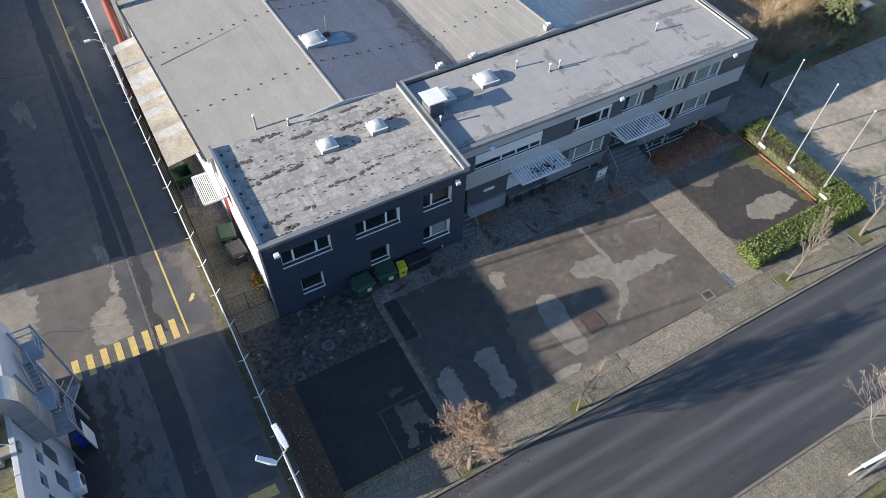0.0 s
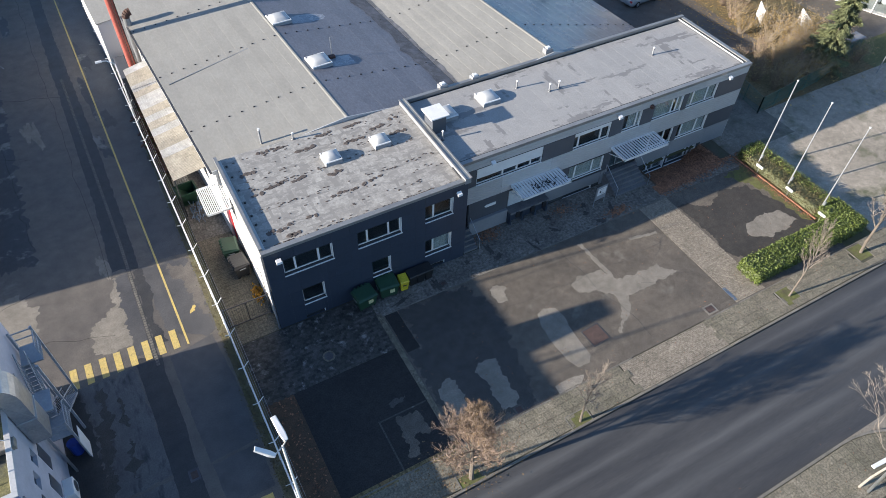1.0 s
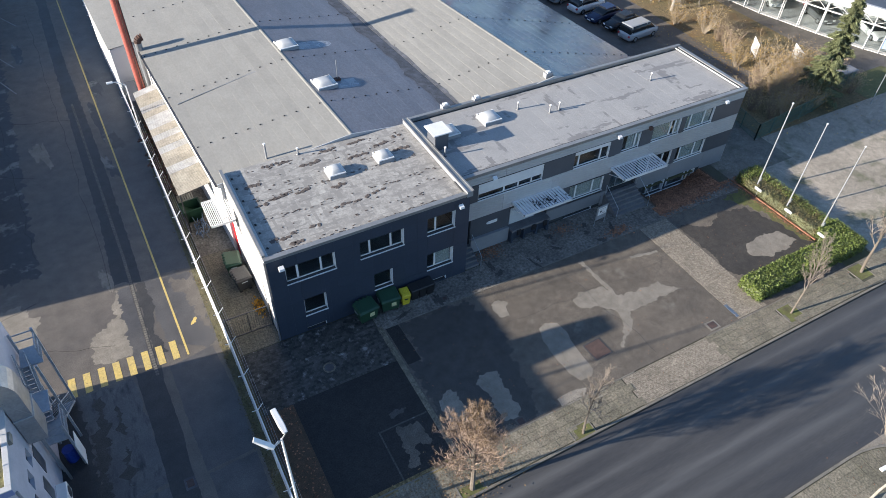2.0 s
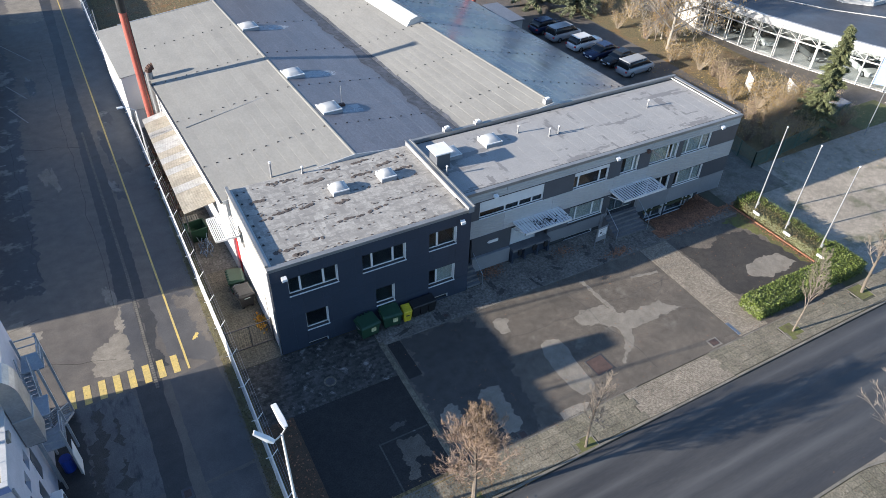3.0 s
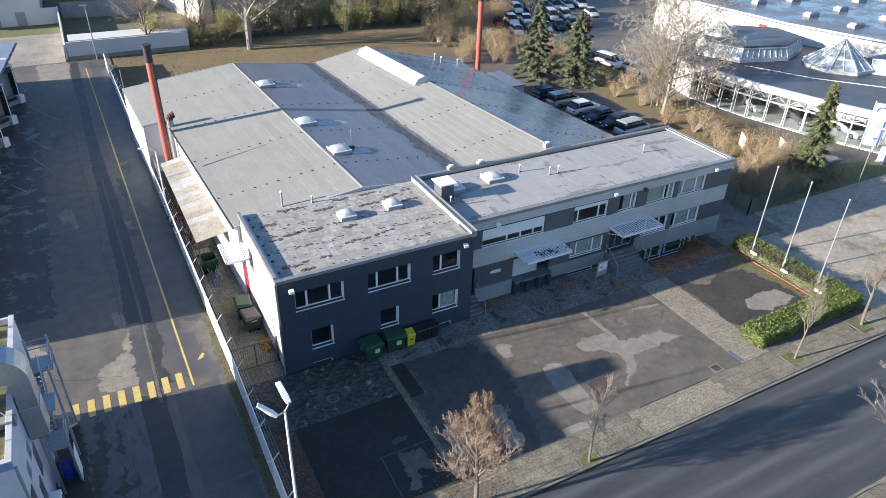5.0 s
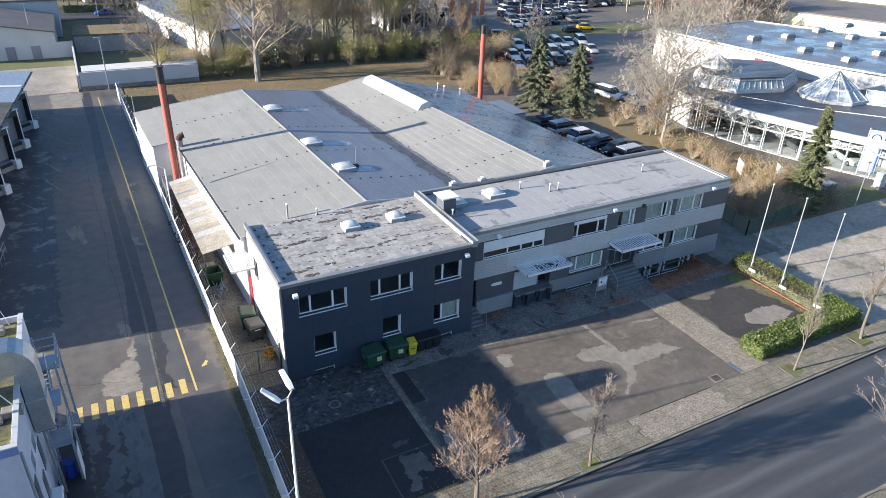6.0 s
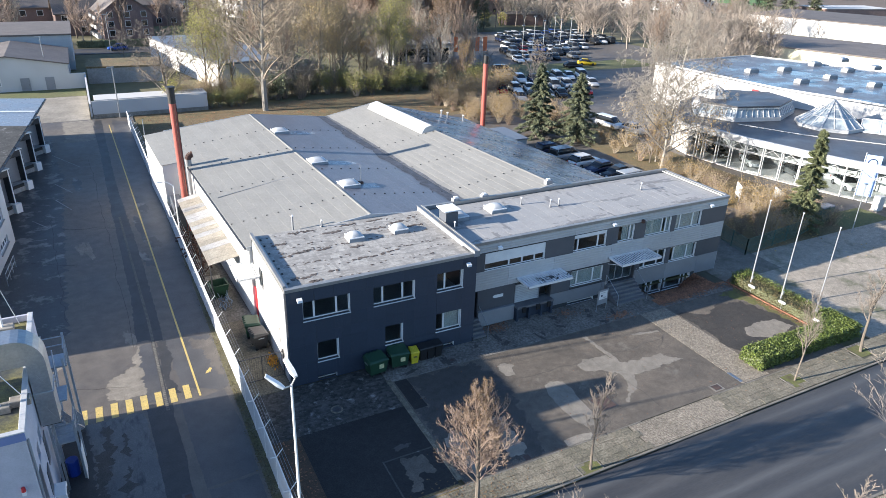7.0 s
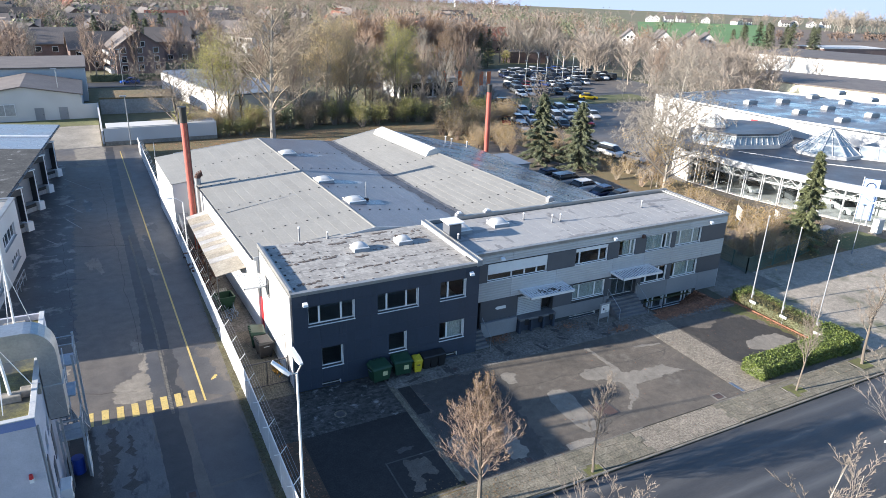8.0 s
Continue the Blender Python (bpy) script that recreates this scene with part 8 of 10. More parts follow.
park(95.5, 92, 150, "sunny"), park(70.8, 89.5, 170, "grey"), park(90, 90, 165, "black"), park(62.5, 44.5, 100, "white"), park(64.0, 40.5, 100, "silver")
zone("dealer_lawn", [(54, 88, 84.0, 98.0), (88, 112, 86, 96)], -0.13, -0.012, "lawn_green", "green lawn strip in the car park", "lawn")

# ---- car showroom ----
sr = thing("car_showroom", "white car showroom with glass front and dark flat roof", "building")
front = [(63.0, 28.8), (63.2, 26.5), (64.0, 20.5), (65.8, 14.0), (67.4, 9.3), (69.6, 4.2), (72.0, 0.0)]
back = [(100, -6), (104, 30), (84, 44), (72, 40), (64, 33)]
part("roof", MB().prism(front + back, 4.05, 4.35), M["roof_felt"], sr, "dark damp flat roof")
part("floor", MB().prism(front + back, -0.02, 0.06), M["showroom_tile"], sr, "pale tiled showroom floor")
part("ceiling", MB().prism(front + back, 4.0, 4.045), M["render_white"], sr)
wl = MB()
pts = back + [front[0]]
for (xa, ya), (xb, yb) in zip([front[-1]] + back, pts):
    d = Vector((xb - xa, yb - ya)).normalized() * 0.3
    wl.prism([(xa, ya), (xb, yb), (xb - d.y, yb + d.x), (xa - d.y, ya + d.x)], 0.06, 4.05)
part("wall", wl, M["render_white"], sr)
part("inner_wall", MB().prism([(74.6, 3), (75.0, 3), (68.6, 30), (68.2, 30)], 0.06, 4.05), M["render_white"], sr)
for i, ((xa, ya), (xb, yb)) in enumerate(zip(front, front[1:])):
    a, b = Vector((xa, ya)), Vector((xb, yb))
    d = (b - a).normalized()
    nr = Vector((d.y, -d.x))                      # towards the street
    if nr.x > 0:
        nr = -nr

    def at_(f, off):
        p = a.lerp(b, f) + nr * off
        return (p.x, p.y)
    part("fascia", MB().prism([at_(0, 0.25), at_(1, 0.25), at_(1, -0.15), at_(0, -0.15)], 3.62, 4.45), M["white_dim"], sr)
    ln = (b - a).length
    n = max(2, round(ln / 2.4))
    for k in range(n):
        f = k / n
        part("column", MB().bar((*at_(f, 0.1), 0), (*at_(f, 0.1), 3.55), 0.11), M["white_dim"], sr)
        pn = part("pane", MB().prism([at_(f + 0.01, -0.5), at_((k + 1) / n - 0.01, -0.5), at_((k + 1) / n - 0.01, -0.53), at_(f + 0.01, -0.53)], 0.1, 3.5), M["glass"], sr)
        pn.visible_shadow = False
        part("mullion", MB().bar((*at_(f, -0.5), 0.06), (*at_(f, -0.5), 3.55), 0.08).bar((*at_(f, -0.5), 2.45), (*at_((k + 1) / n, -0.5), 2.45), 0.06), M["white_dim"], sr)
        tz = MB()
        tz.bar((*at_(f, 0.1), 2.75), (*at_((k + 1) / n, 0.1), 2.75), 0.07)
        tz.bar((*at_(f, 0.1), 2.75), (*at_(f + 0.5 / n, 0.1), 3.5), 0.05).bar((*at_(f + 0.5 / n, 0.1), 3.5), (*at_((k + 1) / n, 0.1), 2.75), 0.05)
        part("truss", tz, M["white_dim"], sr)
for i, (x, y, tu, col) in enumerate(((67.5, 22, 60, "white"), (69, 16.5, 70, "grey"), (71, 11, 65, "white"), (66.5, 27, 80, "black"))):
    car(col, "hatch", (x, y, 0.06), tu, names[col] + " new car displayed inside the showroom", "showroom cars")


def glazed_pyramid(cx, cy, r, z0, h, n, label, turn=0.0):
    p = thing("glass_pyramid", label, "skylight", (cx, cy, z0))
    ring = [(math.cos(2 * math.pi * (k + turn) / n) * r, math.sin(2 * math.pi * (k + turn) / n) * r) for k in range(n)]
    part("curb", MB().prism([(x * 1.06, y * 1.06) for x, y in ring], -0.02, 0.45), M["white_dim"], p)
    for k in range(n):
        a, b = Vector((*ring[k], 0.45)), Vector((*ring[(k + 1) % n], 0.45))
        t = Vector((0, 0, h))
        part("pane", MB().add([a, b, t], [(0, 1, 2)]).add([a - Vector((0, 0, 0.03)), t - Vector((0, 0, 0.03)), b - Vector((0, 0, 0.03))], [(0, 1, 2)]), M["glass_sky"], p)
        part("rafter", MB().bar(a, t, 0.19), M["white_dim"], p)
        for f in (0.35, 0.68):
            part("purlin", MB().bar(a.lerp(t, f), b.lerp(t, f), 0.14), M["white_dim"], p)
        m = a.lerp(b, 0.5)
        part("glazing_bar", MB().bar(m, m.lerp(t, 0.8), 0.12), M["white_dim"], p)
    return p


glazed_pyramid(80.2, 21.0, 4.1, 4.33, 3.5, 8, "large white-framed glass pyramid on the showroom roof", 0.5)
gl = thing("glass_ridge", "glazed ridge skylight beside the glass pyramid", "skylight", (0, 0, 0))
a0, a1 = Vector((82.5, 18.0, 4.35)), Vector((93.0, 4.0, 4.35))
d = (a1 - a0).normalized()
nr = Vector((-d.y, d.x, 0)) * 1.5
for k in range(8):
    p, q = a0.lerp(a1, k / 8), a0.lerp(a1, (k + 1) / 8)
    up = Vector((0, 0, 1.5))
    for s in (-1, 1):
        part("pane", MB().add([p + nr * s, q + nr * s, q + up, p + up], [(0, 1, 2, 3)]), M["glass_sky"], gl)
        part("rafter", MB().bar(p + nr * s, p + up, 0.1), M["white_dim"], gl)
part("ridge_bar", MB().bar(a0 + Vector((0, 0, 1.5)), a1 + Vector((0, 0, 1.5)), 0.14), M["white_dim"], gl)
part("curb", MB().bar(a0 + nr, a1 + nr, 0.3).bar(a0 - nr, a1 - nr, 0.3), M["white_dim"], gl)
cw = thing("roof_cable", "pale lightning conductor laid over the dark roof", "cable")
part("cable", MB().bar((68.6, 26.0, 4.40), (72.5, 18.5, 4.40), 0.09).bar((72.5, 18.5, 4.40), (84.0, 5.0, 4.40), 0.09), M["white_dim"], cw)
ln_ = thing("roof_lantern", "polygonal white roof lantern with slanted windows", "roof lantern", (75.3, 31.4, 4.33))
n = 7
lo = [(math.cos(2 * math.pi * (k + 0.35) / n) * 8.4, math.sin(2 * math.pi * (k + 0.35) / n) * 6.0) for k in range(n)]
hi = [(x * 0.90, y * 0.90) for x, y in lo]
part("curb", MB().prism([(x * 1.02, y * 1.02) for x, y in lo], 0.0, 0.55), M["white_dim"], ln_)
part("flat_roof", MB().prism([(x * 1.03, y * 1.03) for x, y in hi], 1.75, 2.0), M["roof_felt"], ln_)
part("roof_rim", MB().prism([(x * 1.05, y * 1.05) for x, y in hi], 1.60, 1.75), M["white_dim"], ln_)
for k in range(n):
    a, b, c_, e_ = Vector((*lo[k], 0.55)), Vector((*lo[(k + 1) % n], 0.55)), Vector((*hi[(k + 1) % n], 1.65)), Vector((*hi[k], 1.65))
    part("pane", MB().add([a, b, c_, e_], [(0, 1, 2, 3)]), M["glass_sky"], ln_)
    m = 8
    for j in range(m):
        part("mullion", MB().bar(a.lerp(b, j / m), e_.lerp(c_, j / m), 0.16), M["white_dim"], ln_)
glazed_pyramid(71.9, 33.8, 2.1, 6.3, 1.7, 8, "small glass pyramid on the roof lantern")
ws = thing("workshop_hall", "large white workshop hall with a wet blue roof", "building")
foot = [(82.5, 57), (84.5, 33), (89.5, 17.5), (112, -6), (125.1, 18.6), (107.5, 57.6)]
part("wall", MB().prism(foot, 0, 6.5), M["render_white"], ws)
part("roof", MB().prism(foot, 6.5, 6.75), M["roof_puddles"], ws, "wet flat roof with shining puddles")
rim = MB()
for (xa, ya), (xb, yb) in zip(foot, foot[1:] + foot[:1]):
    rim.bar((xa, ya, 6.8), (xb, yb, 6.8), 0.25)
part("roof_rim", rim, M["white_dim"], ws)
for k in range(16):
    x, y = 92 + (k % 4) * 9 + rnd.uniform(-1.5, 1.5), 44 - (k // 4) * 8 + rnd.uniform(-1.5, 1.5) + (k % 4) * 1.0
    t = thing("roof_ventilator", "grey roof ventilator box on the wet roof", "roof vent", (x, y, 6.74), group="workshop roof vents")
    part("box", MB().slab(-1.1, 1.1, -0.6, 0.6, 0, 0.55, 0.06), M["panel_flat"], t)
    part("cowl", MB().slab(-0.8, 0.8, -0.5, 0.5, 0.55, 0.75, 0.1), M["zinc"], t)
part("louvre_window", MB().prism([(89.2, 17.3), (91.5, 16.45), (91.55, 16.55), (89.25, 17.4)], 4.6, 6.0), M["glass_dark"], ws)
rs_ = thing("wall_sign", "small red sign on the white workshop wall", "sign", (84.05, 36.5, 5.3))
part("plate", MB().box(-0.05, 0.1, -0.6, 0.6, -0.6, 0.6), M["door_red"], rs_)
bn = thing("banner_flag", "tall pale blue banner with a round emblem", "banner", (67.9, 7.9, 0))
part("pole", MB().tube((0, 0, 0), (0, 0, 5.6), 0.06, n=8), M["white_dim"], bn)
part("cloth", MB().hull8([(0.05, -0.03, 0.6), (0.95, -1.35, 0.6), (0.96, -1.33, 0.6), (0.06, -0.01, 0.6)], [(0.05, -0.03, 5.4), (0.95, -1.35, 5.4), (0.96, -1.33, 5.4), (0.06, -0.01, 5.4)]), M["banner"], bn)
em = MB()
for k in range(24):
    a0_, a1_ = 2 * math.pi * k / 24, 2 * math.pi * (k + 1) / 24
    q = []
    for a_, rr in ((a0_, 0.5), (a1_, 0.5), (a1_, 0.40), (a0_, 0.40)):
        u = 0.5 + math.cos(a_) * rr / 1.6
        q.append((0.05 + 0.9 * u - 0.02, -0.03 - 1.32 * u - 0.015, 4.5 + math.sin(a_) * rr))
    em.add(q, [(0, 1, 2, 3)])
part("emblem", em, M["car_navy"], bn, "dark blue ring emblem")
lp4 = thing("street_lamp", "thin grey lamp post beside the drive", "street lamp", (58.2, 1.6, 0))
part("pole", MB().tube((0, 0, 0), (0.0, 0, 5.2), 0.05, n=8), M["zinc"], lp4)
part("lamp_head", MB().slab(-0.35, 0.15, -0.12, 0.12, 5.2, 5.3, 0.03), M["zinc"], lp4)
wbx = thing("display_stele", "white advertising stele on the forecourt", "sign", (67.0, 4.6, 0))
part("body", MB().slab(-0.5, 0.5, -0.35, 0.35, 0, 1.7, 0.04), M["white_dim"], wbx)
part("foot", MB().slab(-0.6, 0.6, -0.45, 0.45, -0.02, 0.08, 0.02), M["concrete"], wbx)
for x, y, z in ((58.5, 96.5, 7.0), (62.0, 95.5, 7.0), (70.5, 101, 6.0), (72.5, 101, 6.0)):
    f = thing("orange_flag", "upright orange advertising flag on a pole", "flag", (x, y, 0), group="orange flags")
    part("pole", MB().tube((0, 0, 0), (0, 0, z), 0.06, n=6), M["zinc"], f)
    part("cloth", MB().box(0.06, 1.1, -0.02, 0.02, z - 3.2, z - 0.1), M["orange"], f)
for x, y in ((101, 122), (103, 113), (97, 112), (86, 105), (110, 118), (75, 85), (112, 128)):
    f = thing("street_lamp", "tall grey car park lamp post", "street lamp", (x, y, 0), group="car park lamps")
    part("pole", MB().tube((0, 0, 0), (0, 0, 7.5), 0.07, 0.05, 6), M["zinc"], f)
    part("lamp_head", MB().slab(-0.5, 0.3, -0.15, 0.15, 7.5, 7.62, 0.03), M["zinc"], f)
of = thing("dealer_office", "low glass-fronted dealer office in the car park", "building", (58, 104, 0))
part("body", MB().box(-6, 8, 0, 10, 0, 4.0), M["render_white"], of)
part("roof", MB().slab(-6.5, 8.5, -0.5, 10.5, 4.0, 4.4, 0.05), M["roof_grey"], of)
for k in range(5):
    part("window", MB().box(-5.6 + k * 2.7, -3.3 + k * 2.7, -0.03, -0.003, 0.4, 3.4), M["glass_dark"], of)

# ---- fence, bushes and boards beside the grey block ----
mf = thing("mesh_fence", "green wire mesh fence with a gate beside the path", "fence", (0, 0, 0))
runs = [((43.5, 2.3), (44.3, 6.3)), ((43.5, 2.3), (52.0, 3.2)), ((52.0, 3.2), (58.8, 4.8))]
for (xa, ya), (xb, yb) in runs:
    ln2 = math.hypot(xb - xa, yb - ya)
    n = max(1, round(ln2 / 2.2))
    for k in range(n + 1):
        x, y = xa + (xb - xa) * k / n, ya + (yb - ya) * k / n
        part("post", MB().bar((x, y, -0.05), (x, y, 1.65), 0.07), M["green_mesh"], mf)
    for z in (0.1, 0.85, 1.6):
        part("rail", MB().tube((xa, ya, z), (xb, yb, z), 0.02, n=5), M["green_mesh"], mf)
    wm = MB()
    for z in (0.3, 0.5, 0.7, 1.0, 1.2, 1.4):
        wm.tube((xa, ya, z), (xb, yb, z), 0.011, n=3, caps=False)
    for k in range(round(ln2 / 0.09)):
        f = k / round(ln2 / 0.09)
        x, y = xa + (xb - xa) * f, ya + (yb - ya) * f
        wm.tube((x, y, 0.05), (x, y, 1.6), 0.011, n=3, caps=False)
    part("wire_mesh", wm, M["green_mesh"], mf, kind="stuff")
for (x, y, w_, tu) in ((54.9, 13.2, 1.9, 55), (57.5, 10.0, 2.4, 60)):
    bd_ = thing("white_board", "white sign board standing in the bushes", "sign", (x, y, 0), turn=tu)
    part("board", MB().slab(-w_ / 2, w_ / 2, -0.04, 0.04, 0.5, 1.9, 0.01), M["white_paint"], bd_)
    for s in (-1, 1):
        part("post", MB().bar((s * w_ * 0.35, 0, -0.05), (s * w_ * 0.35, 0, 0.5), 0.08), M["zinc"], bd_)
gb = thing("utility_cabinet", "green utility cabinet beside the fir", "cabinet", (59.2, 5.6, 0))
part("body", MB().slab(-0.9, 0.9, -0.5, 0.5, -0.02, 1.3, 0.05), M["green_mesh"], gb)
part("roof", MB().slab(-1.0, 1.0, -0.6, 0.6, 1.3, 1.4, 0.03), M["panel_flat"], gb)

# ---- shrubs and woods ----


def shrub_proto(name, label, h, w_, seed, leaf_m, twig_m, leaves=1200, leaf=0.16, stems=26):
    r = random.Random(seed)
    br, tips = MB(), []
    for _ in range(stems):
        a, lean = r.uniform(0, 6.28), r.uniform(0.1, 0.75)
        p = Vector((r.gauss(0, 0.15), r.gauss(0, 0.15), -0.05))
        d = Vector((math.cos(a) * lean, math.sin(a) * lean, 1)).normalized()
        ln3 = h * r.uniform(0.6, 1.05)
        q = p
        rr = 0.03
        for k in range(4):
            d2 = (d + Vector((r.gauss(0, 0.18), r.gauss(0, 0.18), 0.05))).normalized()
            q2 = q + d2 * ln3 / 4
            q2.x, q2.y = max(-w_, min(w_, q2.x)), max(-w_, min(w_, q2.y))
            br.tube(q, q2, rr, rr * 0.7, 3, caps=False)
            if k:
                for _ in range(5):
                    e_ = q2 + Vector((r.gauss(0, 0.35), r.gauss(0, 0.35), r.gauss(0.15, 0.3))) * (h / 4)
                    w2 = Vector((r.gauss(0, 1), r.gauss(0, 1), r.gauss(0, 1))).cross(e_ - q2).normalized() * rr * 0.7
                    n2 = len(br.v)
                    br.v += [tuple(q2 - w2), tuple(q2 + w2), tuple(e_ + w2 * 0.4), tuple(e_ - w2 * 0.4)]
                    br.f.append((n2, n2 + 1, n2 + 2, n2 + 3))
                    tips += [q2.lerp(e_, 0.5), e_]
            q, rr = q2, rr * 0.7
    t = thing(name, label, "shrub")
    part("stemwork", br, M[twig_m], t, kind="stuff")
    if leaves:
        part("foliage", leaf_cloud(tips, leaves, leaf, seed, 0.18), M[leaf_m], t, kind="stuff")
    return t


def place(proto, x, y, z, turn, s, first=[]):
    m = pose(x, y, z + fall(x, y), 0, 0, turn) @ Matrix.Scale(s, 4)
    if proto.name not in first:
        first.append(proto.name)
        proto.matrix_basis = m
        return proto
    c = copy_thing(proto, Matrix.Identity(4))
    c.matrix_basis = m
    return c


sh_gold = shrub_proto("shrub", "round autumn shrub with thin golden leaves", 3.9, 2.4, 51, "leaf_gold", "twig_tan", 1700, 0.11, 40)
sh_bare = shrub_proto("shrub", "dense bare brown shrub", 3.2, 2.2, 52, "leaf_tan", "twig_red", 800, 0.10, 36)
sh_dark = shrub_proto("shrub", "dark dense evergreen shrub at the lawn edge", 3.0, 2.4, 53, "needles", "twig", 1300, 0.22, 20)
sh_olive = shrub_proto("shrub", "olive green shrub with small leaves", 3.4, 2.3, 54, "leaf_olive", "twig", 1400, 0.17, 24)
for x, y, s in ((53.3, 10.2, 1.05), (55.3, 8.6, 0.95), (52.0, 12.6, 0.75), (57.0, 8.5, 0.8)):
    place(sh_gold, x, y, -0.05, rnd.uniform(0, 360), s)
for x, y, s in ((47.0, 6.0, 0.7), (48.5, 5.0, 0.75), (50.0, 4.6, 0.8), (46.0, 7.6, 0.6), (51.5, 6.3, 0.7), (53.5, 15.2, 0.95), (54.5, 17.5, 0.8), (49.0, 7.6, 0.7), (51.0, 9.3, 0.7), (47.5, 4.2, 0.6), (52.5, 5.2, 0.7)):
    place(sh_bare, x, y, -0.05, rnd.uniform(0, 360), s)
for x, y, s in ((54.0, 33, 0.7), (52.0, 47, 1.1), (56, 38, 0.8)):
    place(sh_gold, x, y, -0.05, rnd.uniform(0, 360), s)
for k in range(15):
    x, y = 46.5 + rnd.uniform(0, 13.5), 3.6 + rnd.uniform(0, 6.5)
    place(rnd.choice([sh_bare, sh_gold, sh_bare, sh_gold]), x, y, -0.05, rnd.uniform(0, 360), rnd.uniform(0.5, 0.85))
for k in range(4):
    place(rnd.choice([sh_bare, sh_gold, sh_gold]), 53.5 + rnd.uniform(-1, 4.5), 10 + rnd.uniform(0, 26), -0.05, rnd.uniform(0, 360), rnd.uniform(0.5, 0.9))
for x, y, s in ((54.5, 19.5, 0.9), (53.0, 22.5, 0.7)):
    place(sh_gold, x, y, -0.05, rnd.uniform(0, 360), s)
x = 4.0
while x < 62:
    for _ in range(2):
        place(rnd.choice([sh_dark, sh_bare, sh_bare, sh_olive]), x + rnd.uniform(-1, 1), 79.5 + rnd.uniform(-1.2, 4.5), -0.05, rnd.uniform(0, 360), rnd.uniform(0.9, 1.5))
    x += 1.9
for k in range(32):
    f = rnd.random()
    place(rnd.choice([sh_bare, sh_bare, sh_bare, sh_gold]), 41.5 + f * 10 + rnd.uniform(0, 10), 57 - f * 9 + rnd.uniform(-3, 9), -0.05, rnd.uniform(0, 360), rnd.uniform(0.75, 1.15))
for x, y, s in ((8.5, 77.5, 0.8), (10, 77.6, 0.9), (11.8, 77.3, 0.8), (13, 77.8, 0.9)):
    place(sh_olive, x, y, -0.05, rnd.uniform(0, 360), s)
for k in range(16):
    place(rnd.choice([sh_bare, sh_gold, sh_bare]), 44 + k * 1.2, 66 + k * 0.5 + rnd.uniform(-2, 2), -0.05, rnd.uniform(0, 360), rnd.uniform(0.8, 1.4))


def wood_proto(label, h, sp, seed, twig_m, leaf_m=None, leaves=0, leaf=0.4, up=0.6, name="tree", fork=0.12, tr=0.20, dense=True):
    mk = bare_tree(h, sp, seed, levels=4, light=True, limbs=20 if dense else 12, kids=(6, 5, 8) if dense else (5, 4, 6), trunk=tr, fork=fork, up=up, twig_r=0.026 if dense else 0.045, sides=(6, 4, 3, 3))
    return tree(name, label, (0, 0, 0), mk, bark="bark", twigs=twig_m, leaves=leaf_cloud(mk[2], leaves, leaf, seed, 0.45) if leaves else None, leaf_m=leaf_m or "leaf_brown")


w_bare = [wood_proto("bare brown winter tree with fine twigs", 14, 7.5, 61, "twig", up=0.5), wood_proto("bare grey-brown winter tree", 15, 7.0, 62, "twig_pale", up=0.6), wood_proto("bare reddish winter tree with fine upright twigs", 14, 6.5, 63, "twig_red", up=0.68)]
w_olive = wood_proto("broad tree with thin olive yellow leaves", 14.5, 7.5, 64, "twig", "leaf_olive", 8500, 0.17, up=0.5)
w_gold = wood_proto("autumn tree with golden brown leaves", 13, 6.5, 65, "twig_red", "leaf_gold", 4200, 0.16, up=0.6)
w_tan = wood_proto("broad tree with thin tan yellow leaves", 14.5, 7.0, 67, "twig_tan", "leaf_tan", 6000, 0.17, up=0.55)
w_brown = wood_proto("autumn tree with sparse rust-brown leaves", 14, 7.0, 66, "twig_red", "leaf_brown", 4000, 0.16, up=0.55)
explicit = [(w_olive, 9.3, 85, 0.9), (w_olive, 12.0, 88, 0.95), (w_olive, 43, 86, 1.0), (w_olive, 46.5, 90, 1.05), (w_tan, 30, 88, 1.12), (w_tan, 35.5, 90, 1.1), (w_gold, 38.5, 86, 0.6), (w_tan, 26, 92, 1.05), (w_bare[2], 23, 87, 1.05), (w_gold, 55.5, 27.9, 0.45), 
            (w_bare[1], 52, 82, 0.8), (w_gold, 56, 80, 0.6), (w_bare[2], 60.5, 86, 0.85), (w_bare[1], 46, 92, 1.0), (w_brown, 15, 92, 0.95), (w_bare[1], 63, 90, 0.75), (w_bare[0], 66, 70, 0.6), (w_gold, 47.5, 69, 0.42),
            (w_bare[1], 60.5, 33, 0.8), (w_bare[1], 112, 78, 0.95), (w_bare[0], 124, 84, 0.95), (w_bare[2], 107, 82, 0.9),
            (w_bare[2], 1.5, 160, 0.85), (w_bare[2], -9, 165, 0.95), (w_bare[1], -22, 172, 0.8), (w_bare[2], 14, 172, 0.9), (w_brown, 20, 150, 0.85), (w_bare[0], -1, 120, 0.5)]
explicit += [(w_brown, 58, 95, 1.0), (w_bare[2], 66, 103, 0.95), (w_bare[1], 56.5, 101, 0.95), (w_gold, 51, 97, 0.9)]
for p, x, y, s in explicit:
    place(p, x, y, -0.05, rnd.uniform(0, 360), s)
mk = fir(12, 2.8, 8, 2600)
fp = thing("fir_tree", "dark green conifer in the town", "tree")
part("trunk", mk[0], M["bark"], fp), part("needles", mk[1], M["needles"], fp, kind="stuff")
